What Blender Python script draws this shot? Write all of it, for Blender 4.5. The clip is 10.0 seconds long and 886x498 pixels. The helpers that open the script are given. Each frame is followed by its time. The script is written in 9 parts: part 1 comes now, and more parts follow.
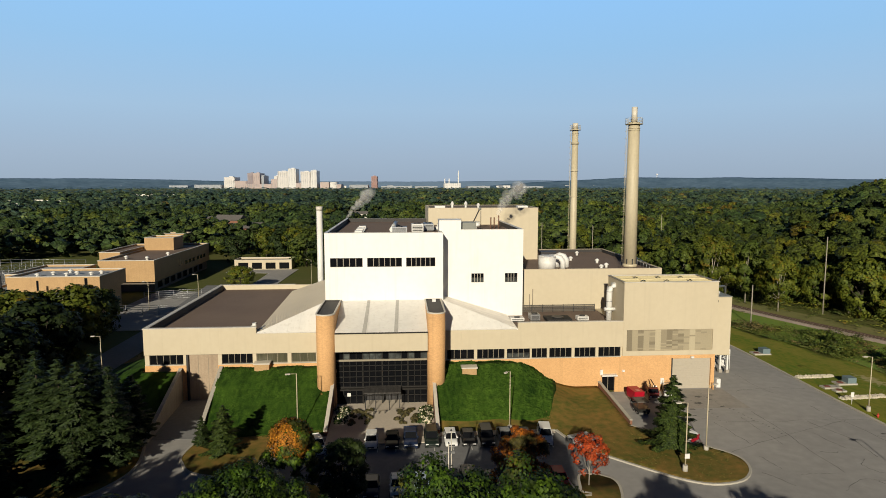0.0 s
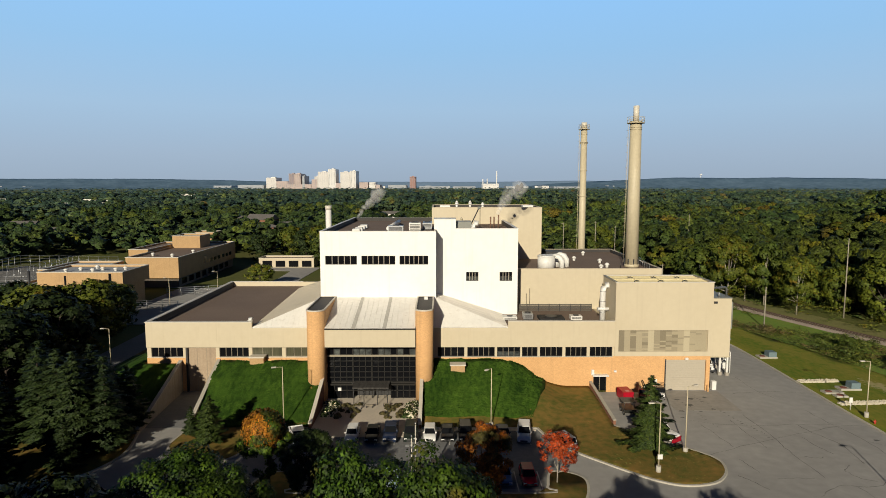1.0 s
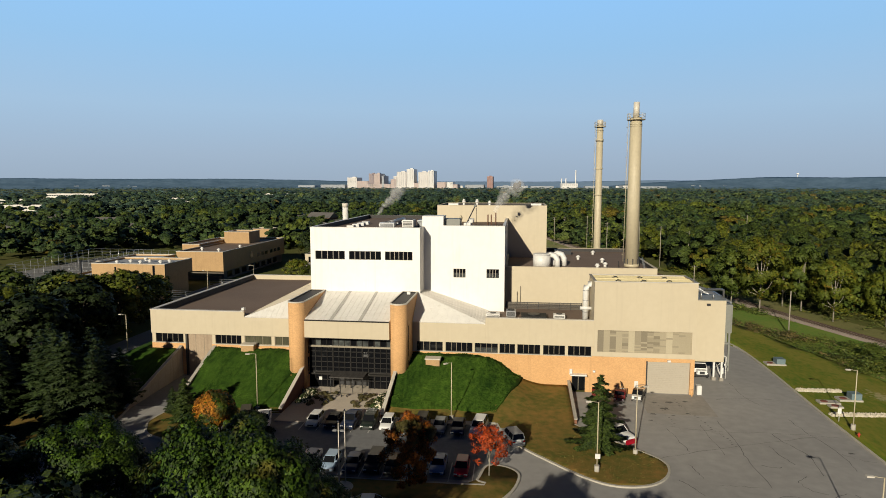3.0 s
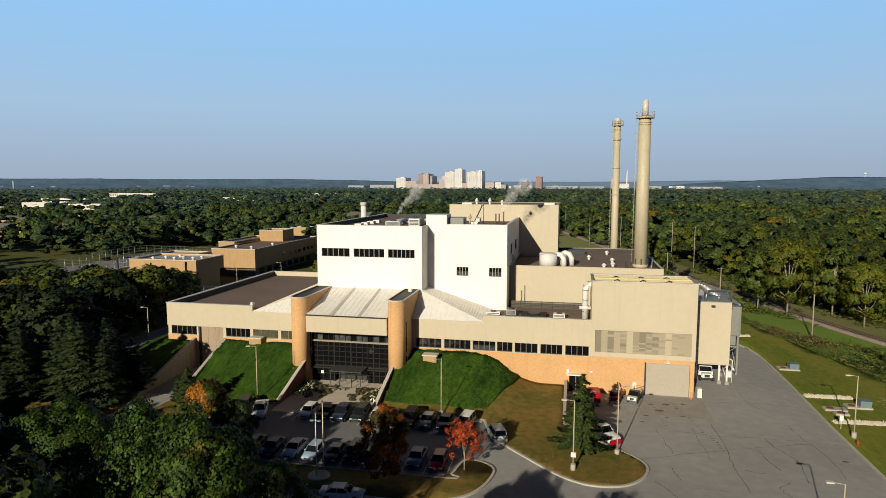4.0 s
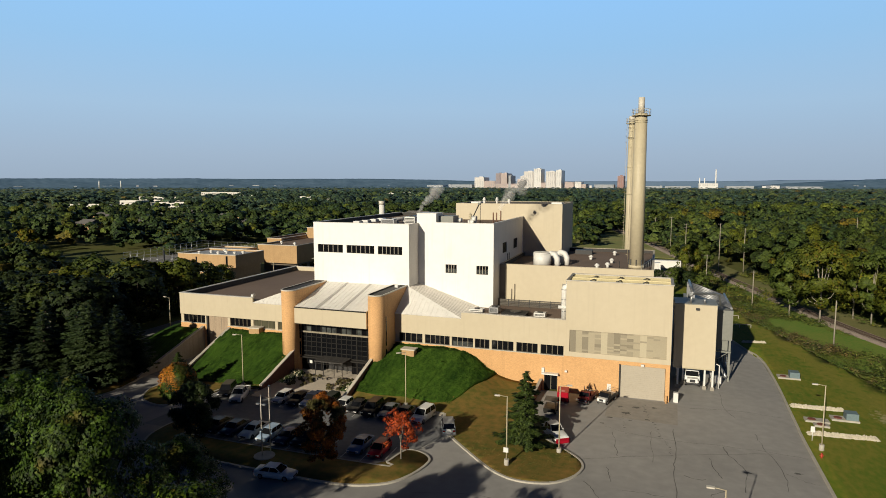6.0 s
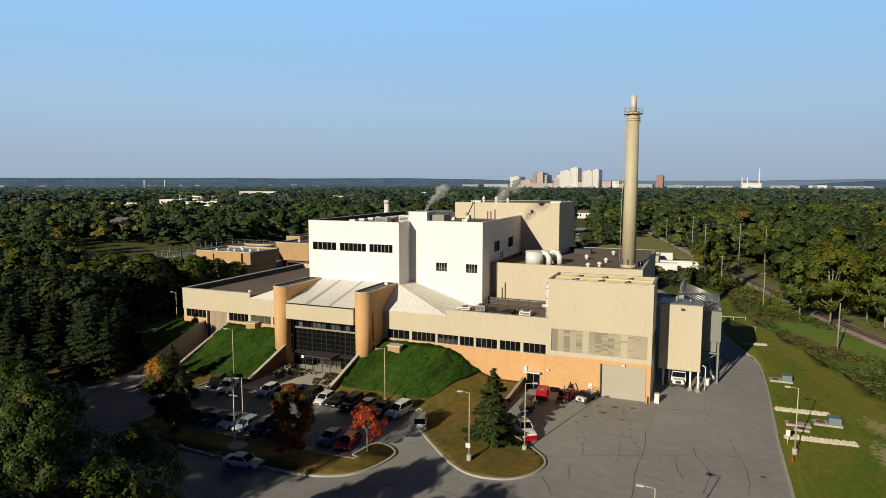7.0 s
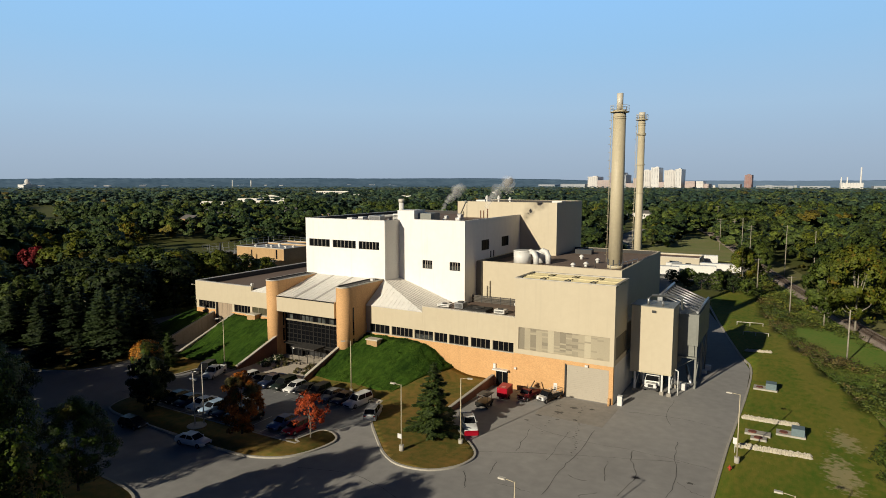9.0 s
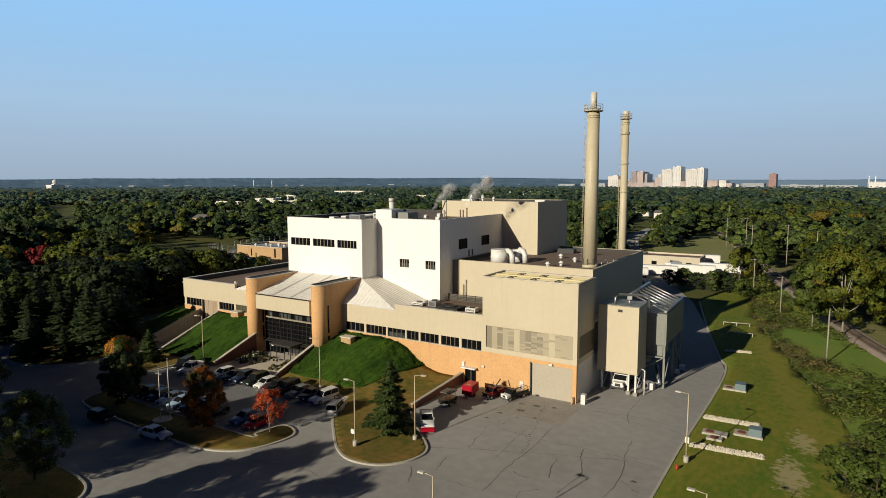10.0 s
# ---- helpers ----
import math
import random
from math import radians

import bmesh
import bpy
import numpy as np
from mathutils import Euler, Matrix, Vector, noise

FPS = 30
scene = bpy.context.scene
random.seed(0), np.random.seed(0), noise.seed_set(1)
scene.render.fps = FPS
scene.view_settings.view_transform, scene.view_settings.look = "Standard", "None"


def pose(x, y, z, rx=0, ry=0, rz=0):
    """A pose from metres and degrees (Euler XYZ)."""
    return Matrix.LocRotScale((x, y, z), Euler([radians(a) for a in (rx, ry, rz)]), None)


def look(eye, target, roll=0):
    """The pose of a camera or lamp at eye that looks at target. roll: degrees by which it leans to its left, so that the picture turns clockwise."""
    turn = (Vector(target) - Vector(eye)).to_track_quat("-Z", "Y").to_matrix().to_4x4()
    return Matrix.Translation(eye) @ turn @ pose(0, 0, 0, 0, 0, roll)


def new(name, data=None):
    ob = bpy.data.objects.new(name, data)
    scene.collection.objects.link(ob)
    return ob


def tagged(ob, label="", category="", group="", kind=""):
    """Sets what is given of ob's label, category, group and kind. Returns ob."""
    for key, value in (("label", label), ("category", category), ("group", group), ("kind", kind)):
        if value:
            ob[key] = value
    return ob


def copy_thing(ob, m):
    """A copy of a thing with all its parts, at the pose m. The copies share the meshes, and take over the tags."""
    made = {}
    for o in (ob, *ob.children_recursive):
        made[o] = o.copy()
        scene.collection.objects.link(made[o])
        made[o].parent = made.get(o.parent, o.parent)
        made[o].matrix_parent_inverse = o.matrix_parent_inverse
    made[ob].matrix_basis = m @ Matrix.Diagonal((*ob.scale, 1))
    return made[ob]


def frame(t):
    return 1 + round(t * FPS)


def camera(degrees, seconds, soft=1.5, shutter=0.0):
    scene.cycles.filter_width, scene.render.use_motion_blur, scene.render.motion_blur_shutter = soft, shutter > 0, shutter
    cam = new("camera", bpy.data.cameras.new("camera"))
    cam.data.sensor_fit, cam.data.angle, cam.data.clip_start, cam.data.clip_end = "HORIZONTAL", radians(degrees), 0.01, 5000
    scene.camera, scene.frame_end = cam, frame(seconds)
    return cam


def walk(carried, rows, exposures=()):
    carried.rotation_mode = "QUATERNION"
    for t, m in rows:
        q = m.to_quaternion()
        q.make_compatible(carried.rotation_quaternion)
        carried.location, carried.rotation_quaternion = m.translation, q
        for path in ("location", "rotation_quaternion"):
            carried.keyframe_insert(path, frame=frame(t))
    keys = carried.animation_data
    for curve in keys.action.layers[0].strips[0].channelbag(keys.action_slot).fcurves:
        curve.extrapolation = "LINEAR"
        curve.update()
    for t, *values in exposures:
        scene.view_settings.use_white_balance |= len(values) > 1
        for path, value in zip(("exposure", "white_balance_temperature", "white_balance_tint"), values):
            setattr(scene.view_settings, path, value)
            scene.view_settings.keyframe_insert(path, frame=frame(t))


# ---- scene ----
cam = camera(71.4, 10.0, soft=0.9)
PATH = [
    (0, (-0.136, 0.147, 35.154), (0.0, 2.13, 34.94), -0.0),
    (0.5, (3.76, -0.753, 35.072), (3.835, 1.234, 34.857), -0.1),
    (1, (7.793, -1.456, 34.979), (7.803, 0.532, 34.766), -0.0),
    (1.5, (11.929, -2.0, 34.89), (11.881, -0.012, 34.676), -0.0),
    (2, (16.146, -2.397, 34.815), (16.037, -0.412, 34.601), -0.0),
    (2.5, (20.393, -2.66, 34.749), (20.218, -0.679, 34.535), -0.0),
    (4, (33.319, -2.643, 34.432), (32.917, -0.695, 34.219), 0.0),
    (4.5, (37.58, -2.384, 34.417), (37.096, -0.456, 34.204), 0.0),
    (5, (41.86, -1.958, 34.413), (41.311, -0.047, 34.199), 0.0),
    (5.5, (46.207, -1.31, 34.385), (45.606, 0.586, 34.171), -0.0),
    (7, (59.207, 1.516, 34.23), (58.445, 3.353, 34.014), -0.0),
    (7.5, (63.531, 2.677, 34.195), (62.706, 4.486, 33.979), -0.0),
    (8, (67.776, 4.009, 34.134), (66.88, 5.784, 33.919), 0.0),
    (8.5, (72.007, 5.571, 34.087), (71.055, 7.316, 33.872), 0.0),
    (9, (76.164, 7.247, 34.089), (75.178, 8.974, 33.873), -0.0),
    (9.5, (80.132, 9.013, 34.066), (79.118, 10.722, 33.849), -0.1),
    (10, (84.094, 10.85, 34.022), (83.051, 12.543, 33.805), -0.1),
]
walk(cam, [(t, look(eye, target, roll)) for t, eye, target, roll in PATH])

# ---- world, sun, exposure ----
scene.view_settings.exposure = 0.0
SUN_AZ, SUN_EL = 194.0, 19.7          # degrees clockwise from +y, degrees above the horizon
world = bpy.data.worlds.new("sky")
scene.world = world
world.use_nodes = True
wn, wl = world.node_tree.nodes, world.node_tree.links
sky = wn.new("ShaderNodeTexSky")
sky.sky_type = "NISHITA"
sky.sun_disc = False
sky.sun_elevation, sky.sun_rotation = radians(SUN_EL), radians(SUN_AZ)
sky.altitude = 3000.0
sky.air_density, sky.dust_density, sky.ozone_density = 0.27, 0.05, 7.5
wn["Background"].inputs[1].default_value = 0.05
wl.new(sky.outputs[0], wn["Background"].inputs[0])

sun = new("sun", bpy.data.lights.new("sun", "SUN"))
sun.data.energy, sun.data.angle, sun.data.color = 5.0, radians(0.53), (0.985, 0.89, 0.70)
SUN_DIR = Vector((math.sin(radians(SUN_AZ)) * math.cos(radians(SUN_EL)),
                  math.cos(radians(SUN_AZ)) * math.cos(radians(SUN_EL)), math.sin(radians(SUN_EL))))
sun.matrix_world = look(SUN_DIR * 200, (0, 0, 0))


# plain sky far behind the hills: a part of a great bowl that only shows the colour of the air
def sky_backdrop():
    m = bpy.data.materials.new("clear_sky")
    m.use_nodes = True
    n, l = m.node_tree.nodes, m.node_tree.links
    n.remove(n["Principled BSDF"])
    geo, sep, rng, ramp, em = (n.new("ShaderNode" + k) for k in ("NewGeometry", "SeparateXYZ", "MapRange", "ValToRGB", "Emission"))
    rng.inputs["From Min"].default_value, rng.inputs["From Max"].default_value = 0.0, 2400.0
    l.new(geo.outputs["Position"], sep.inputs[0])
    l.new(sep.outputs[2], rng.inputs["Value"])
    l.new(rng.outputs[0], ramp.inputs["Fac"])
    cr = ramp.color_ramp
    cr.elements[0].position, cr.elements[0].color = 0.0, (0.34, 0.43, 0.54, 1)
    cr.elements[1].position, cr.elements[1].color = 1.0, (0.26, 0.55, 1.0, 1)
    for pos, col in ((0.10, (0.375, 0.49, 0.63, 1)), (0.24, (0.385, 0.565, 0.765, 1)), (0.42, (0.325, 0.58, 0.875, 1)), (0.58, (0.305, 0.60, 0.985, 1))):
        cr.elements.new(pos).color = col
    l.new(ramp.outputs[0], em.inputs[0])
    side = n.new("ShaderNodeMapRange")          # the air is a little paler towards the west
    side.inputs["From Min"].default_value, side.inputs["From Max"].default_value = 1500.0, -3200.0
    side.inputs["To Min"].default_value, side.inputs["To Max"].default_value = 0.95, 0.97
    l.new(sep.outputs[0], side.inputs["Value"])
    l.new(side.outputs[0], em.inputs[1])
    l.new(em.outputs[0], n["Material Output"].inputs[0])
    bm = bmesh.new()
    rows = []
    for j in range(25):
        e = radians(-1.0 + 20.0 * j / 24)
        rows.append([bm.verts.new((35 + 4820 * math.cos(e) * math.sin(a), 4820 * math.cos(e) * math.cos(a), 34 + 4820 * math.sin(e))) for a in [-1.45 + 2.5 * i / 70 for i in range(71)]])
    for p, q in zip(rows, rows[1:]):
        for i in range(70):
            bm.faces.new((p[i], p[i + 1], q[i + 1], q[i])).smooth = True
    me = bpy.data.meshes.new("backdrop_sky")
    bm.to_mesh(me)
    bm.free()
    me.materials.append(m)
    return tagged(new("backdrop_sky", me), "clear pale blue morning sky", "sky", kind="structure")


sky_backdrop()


# ---- materials ----
def mat(name, a, b=None, rough=0.7, metal=0.0, big=0.15, fine=4.0, bump=0.0, bump_scale=6.0, vary=0.0, spec=0.5,
        stretch=(1, 1, 1), streak=None):
    """A surface that wanders between two colours at a large and a fine scale, with relief. vary: difference from object to object."""
    m = bpy.data.materials.new(name)
    m.use_nodes = True
    n, l = m.node_tree.nodes, m.node_tree.links
    p = n["Principled BSDF"]
    p.inputs["Roughness"].default_value = rough
    p.inputs["Metallic"].default_value = metal
    p.inputs["Specular IOR Level"].default_value = spec
    b = b or tuple(c * 0.8 for c in a)
    geo = n.new("ShaderNodeNewGeometry")
    mp = n.new("ShaderNodeMapping")
    mp.inputs["Scale"].default_value = stretch
    l.new(geo.outputs["Position"], mp.inputs["Vector"])
    t1, t2 = n.new("ShaderNodeTexNoise"), n.new("ShaderNodeTexNoise")
    t1.inputs["Scale"].default_value, t1.inputs["Detail"].default_value = big, 6
    t2.inputs["Scale"].default_value, t2.inputs["Detail"].default_value = fine, 4
    l.new(mp.outputs[0], t1.inputs["Vector"])
    l.new(mp.outputs[0], t2.inputs["Vector"])
    add = n.new("ShaderNodeMath")
    add.operation = "ADD"
    l.new(t1.outputs["Fac"], add.inputs[0])
    l.new(t2.outputs["Fac"], add.inputs[1])
    rng = n.new("ShaderNodeMapRange")
    rng.inputs["From Min"].default_value, rng.inputs["From Max"].default_value = 0.7, 1.3
    l.new(add.outputs[0], rng.inputs["Value"])
    mix = n.new("ShaderNodeMix")
    mix.data_type = "RGBA"
    mix.inputs["A"].default_value, mix.inputs["B"].default_value = (*a, 1), (*b, 1)
    l.new(rng.outputs[0], mix.inputs["Factor"])
    out = mix.outputs["Result"]
    if streak:
        st = n.new("ShaderNodeTexNoise")
        st.inputs["Scale"].default_value, st.inputs["Detail"].default_value = 1.0, 3
        sm = n.new("ShaderNodeMapping")
        sm.inputs["Scale"].default_value = (1.6, 1.6, 0.08)
        l.new(geo.outputs["Position"], sm.inputs["Vector"])
        l.new(sm.outputs[0], st.inputs["Vector"])
        sr = n.new("ShaderNodeMapRange")
        sr.inputs["From Min"].default_value, sr.inputs["From Max"].default_value = 0.55, 0.75
        sr.inputs["To Max"].default_value = 0.5
        l.new(st.outputs["Fac"], sr.inputs["Value"])
        m3 = n.new("ShaderNodeMix")
        m3.data_type = "RGBA"
        m3.inputs["B"].default_value = (*streak, 1)
        l.new(sr.outputs[0], m3.inputs["Factor"])
        l.new(out, m3.inputs["A"])
        out = m3.outputs["Result"]
    if vary:
        info = n.new("ShaderNodeObjectInfo")
        hs = n.new("ShaderNodeHueSaturation")
        vr = n.new("ShaderNodeMapRange")
        vr.inputs["To Min"].default_value, vr.inputs["To Max"].default_value = 1 - vary, 1 + vary
        l.new(info.outputs["Random"], vr.inputs["Value"])
        l.new(vr.outputs[0], hs.inputs["Value"])
        l.new(out, hs.inputs["Color"])
        out = hs.outputs[0]
    l.new(out, p.inputs["Base Color"])
    if bump:
        bp = n.new("ShaderNodeBump")
        bt = n.new("ShaderNodeTexNoise")
        bt.inputs["Scale"].default_value, bt.inputs["Detail"].default_value = bump_scale, 5
        l.new(mp.outputs[0], bt.inputs["Vector"])
        bp.inputs["Strength"].default_value, bp.inputs["Distance"].default_value = bump, 0.05
        l.new(bt.outputs["Fac"], bp.inputs["Height"])
        l.new(bp.outputs[0], p.inputs["Normal"])
    return m


def brick_mat(name, c1, c2, mortar, along_x=True):
    """Coursed brickwork, too small to tell brick from brick at these distances."""
    m = mat(name, c1, c2, 0.85, big=0.35, fine=2.5, bump=0.25, bump_scale=9, streak=tuple(c * 0.72 for c in c1))
    n, l = m.node_tree.nodes, m.node_tree.links
    p = n["Principled BSDF"]
    src = p.inputs["Base Color"].links[0].from_socket
    geo = n.new("ShaderNodeNewGeometry")
    sep, com = n.new("ShaderNodeSeparateXYZ"), n.new("ShaderNodeCombineXYZ")
    l.new(geo.outputs["Position"], sep.inputs[0])
    su = n.new("ShaderNodeMath")
    su.operation = "ADD"
    l.new(sep.outputs[0], su.inputs[0])
    l.new(sep.outputs[1], su.inputs[1])
    l.new(su.outputs[0], com.inputs[0])
    l.new(sep.outputs[2], com.inputs[1])
    br = n.new("ShaderNodeTexBrick")
    br.inputs["Scale"].default_value = 2.4
    br.inputs["Mortar Size"].default_value = 0.03
    br.inputs["Color1"].default_value = (1, 1, 1, 1)
    br.inputs["Color2"].default_value = (0.82, 0.80, 0.78, 1)
    br.inputs["Mortar"].default_value = (*mortar, 1)
    l.new(com.outputs[0], br.inputs["Vector"])
    mul = n.new("ShaderNodeMix")
    mul.data_type, mul.blend_type = "RGBA", "MULTIPLY"
    mul.inputs["Factor"].default_value = 1.0
    l.new(src, mul.inputs["A"])
    l.new(br.outputs["Color"], mul.inputs["B"])
    l.new(mul.outputs["Result"], p.inputs["Base Color"])
    return m


def leaf_mat(name, c_dark, c_light, c_accent=None, accent=0.0, grains=1.0, fine=2.6, depth=0.22):
    """Foliage: colour wanders from leaf to leaf, and from tree to tree by the mesh's own tint value or the object's random one."""
    m = bpy.data.materials.new(name)
    m.use_nodes = True
    n, l = m.node_tree.nodes, m.node_tree.links
    p = n["Principled BSDF"]
    p.inputs["Roughness"].default_value = 0.65
    p.inputs["Specular IOR Level"].default_value = 0.25
    geo = n.new("ShaderNodeNewGeometry")
    tint = n.new("ShaderNodeAttribute")
    tint.attribute_name = "tint"
    mix = n.new("ShaderNodeMix")
    mix.data_type = "RGBA"
    mix.inputs["A"].default_value, mix.inputs["B"].default_value = (*c_dark, 1), (*c_light, 1)
    l.new(geo.outputs["Random Per Island"], mix.inputs["Factor"])
    out = mix.outputs["Result"]
    ramp = n.new("ShaderNodeValToRGB")
    cr = ramp.color_ramp
    cr.elements[0].position, cr.elements[0].color = 0.0, (0.62, 0.72, 0.75, 1)
    cr.elements[1].position, cr.elements[1].color = 1.0, (2.7, 1.3, 0.5, 1)
    for pos, col in ((0.35, (0.9, 0.95, 0.8, 1)), (0.65, (1.25, 1.12, 0.8, 1)), (0.80, (1.65, 1.4, 0.7, 1)), (0.93, (2.1, 1.62, 0.65, 1))):
        e = cr.elements.new(pos)
        e.color = col
    l.new(tint.outputs["Fac"], ramp.inputs["Fac"])
    mul = n.new("ShaderNodeMix")
    mul.data_type, mul.blend_type = "RGBA", "MULTIPLY"
    mul.inputs["Factor"].default_value = 1.0
    l.new(out, mul.inputs["A"])
    l.new(ramp.outputs["Color"], mul.inputs["B"])
    out = mul.outputs["Result"]
    if c_accent:
        noi = n.new("ShaderNodeTexNoise")
        noi.inputs["Scale"].default_value = 0.35
        l.new(geo.outputs["Position"], noi.inputs["Vector"])
        mr = n.new("ShaderNodeMapRange")
        mr.inputs["From Min"].default_value, mr.inputs["From Max"].default_value = 0.62 - accent * 0.3, 0.72 - accent * 0.3
        l.new(noi.outputs["Fac"], mr.inputs["Value"])
        m2 = n.new("ShaderNodeMix")
        m2.data_type = "RGBA"
        m2.inputs["B"].default_value = (*c_accent, 1)
        l.new(mr.outputs[0], m2.inputs["Factor"])
        l.new(out, m2.inputs["A"])
        out = m2.outputs["Result"]
    grain = n.new("ShaderNodeTexNoise")          # leaf tone, and the shade of gaps painted as colour, within one spray
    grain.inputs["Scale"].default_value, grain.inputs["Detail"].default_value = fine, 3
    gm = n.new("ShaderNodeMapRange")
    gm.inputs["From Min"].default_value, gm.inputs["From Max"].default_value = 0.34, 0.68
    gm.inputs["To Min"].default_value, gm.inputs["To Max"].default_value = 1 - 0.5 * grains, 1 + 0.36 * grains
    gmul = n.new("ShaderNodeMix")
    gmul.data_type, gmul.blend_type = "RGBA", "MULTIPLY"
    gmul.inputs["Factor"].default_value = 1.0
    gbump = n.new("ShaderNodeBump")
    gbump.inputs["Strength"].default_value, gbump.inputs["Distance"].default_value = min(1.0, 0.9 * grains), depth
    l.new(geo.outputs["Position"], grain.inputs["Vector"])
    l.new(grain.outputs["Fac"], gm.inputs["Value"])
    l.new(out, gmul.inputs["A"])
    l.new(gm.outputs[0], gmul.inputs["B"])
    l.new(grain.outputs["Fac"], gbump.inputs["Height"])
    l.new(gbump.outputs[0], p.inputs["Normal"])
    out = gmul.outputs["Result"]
    info, hs, vr = n.new("ShaderNodeObjectInfo"), n.new("ShaderNodeHueSaturation"), n.new("ShaderNodeMapRange")
    vr.inputs["To Min"].default_value, vr.inputs["To Max"].default_value = 0.78, 1.2
    l.new(info.outputs["Random"], vr.inputs["Value"])
    l.new(vr.outputs[0], hs.inputs["Value"])
    l.new(out, hs.inputs["Color"])
    l.new(hs.outputs[0], p.inputs["Base Color"])
    return m


def plain(name, c, rough=0.5, metal=0.0, spec=0.5):
    m = bpy.data.materials.new(name)
    m.use_nodes = True
    p = m.node_tree.nodes["Principled BSDF"]
    p.inputs["Base Color"].default_value = (*c, 1)
    p.inputs["Roughness"].default_value, p.inputs["Metallic"].default_value = rough, metal
    p.inputs["Specular IOR Level"].default_value = spec
    return m


TAN = mat("tan_panel", (0.545, 0.475, 0.345), (0.51, 0.44, 0.315), 0.6, big=0.12, fine=1.2, bump=0.05, streak=(0.475, 0.41, 0.295))
WHITE = mat("white_panel", (0.82, 0.80, 0.77), (0.76, 0.745, 0.715), 0.55, big=0.1, fine=1.0, bump=0.04, streak=(0.70, 0.68, 0.64))
ROOFMETAL = mat("white_metal_roof", (0.80, 0.78, 0.73), (0.72, 0.70, 0.655), 0.5, big=0.2, fine=1.0, streak=(0.6, 0.56, 0.5))
BRICK = brick_mat("orange_brick", (0.72, 0.43, 0.20), (0.64, 0.375, 0.17), (0.86, 0.84, 0.8))
BRICK_RED = brick_mat("red_brick", (0.26, 0.12, 0.075), (0.2, 0.095, 0.06), (0.9, 0.88, 0.85))
BRICK_TAN = brick_mat("tan_brick", (0.50, 0.33, 0.165), (0.43, 0.28, 0.14), (0.9, 0.88, 0.85))
ROOF_GRAVEL = mat("roof_gravel", (0.19, 0.135, 0.102), (0.148, 0.104, 0.079), 0.95, big=0.12, fine=5, bump=0.4, bump_scale=14, streak=None)
ROOF_DARK = mat("roof_edge", (0.045, 0.04, 0.038), (0.03, 0.028, 0.027), 0.7, big=0.5, fine=3)
COPING = mat("pale_coping", (0.6, 0.56, 0.48), (0.52, 0.48, 0.41), 0.5, big=0.5, fine=3)
CONCRETE = mat("concrete", (0.34, 0.31, 0.265), (0.27, 0.245, 0.205), 0.9, big=0.3, fine=3, bump=0.2, streak=(0.2, 0.18, 0.15))
CURB = mat("curb_concrete", (0.46, 0.43, 0.37), (0.37, 0.345, 0.295), 0.9, big=0.4, fine=3, bump=0.2)
WALKWAY = mat("pavement_concrete", (0.58, 0.51, 0.42), (0.50, 0.44, 0.36), 0.9, big=0.25, fine=3, bump=0.15)
ASPHALT = mat("asphalt", (0.345, 0.334, 0.320), (0.270, 0.262, 0.251), 0.93, big=0.07, fine=0.7, bump=0.2, bump_scale=12)
ASPHALT_DARK = mat("asphalt_lot", (0.205, 0.206, 0.208), (0.150, 0.152, 0.156), 0.93, big=0.11, fine=1.5, bump=0.2, bump_scale=12)
TAR = mat("tar_seal", (0.105, 0.10, 0.094), (0.07, 0.067, 0.063), 0.7, big=0.4, fine=3)
PAINT = mat("road_paint", (0.62, 0.61, 0.58), (0.45, 0.44, 0.42), 0.8, big=0.5, fine=3)
GRASS = mat("lawn", (0.045, 0.096, 0.010), (0.009, 0.029, 0.003), 0.95, big=0.22, fine=1.2, bump=1.0, bump_scale=3.5, spec=0.12, stretch=(1.5, 0.6, 0.6))
GRASS_DRY = mat("dry_lawn", (0.255, 0.150, 0.042), (0.080, 0.098, 0.018), 0.95, big=0.10, fine=1.0, bump=0.8, bump_scale=6, spec=0.15)
LAWN_EAST = mat("mown_olive_lawn", (0.080, 0.152, 0.012), (0.215, 0.200, 0.030), 0.95, big=0.13, fine=1.4, bump=0.8, bump_scale=6, spec=0.15, stretch=(1, 0.45, 1))


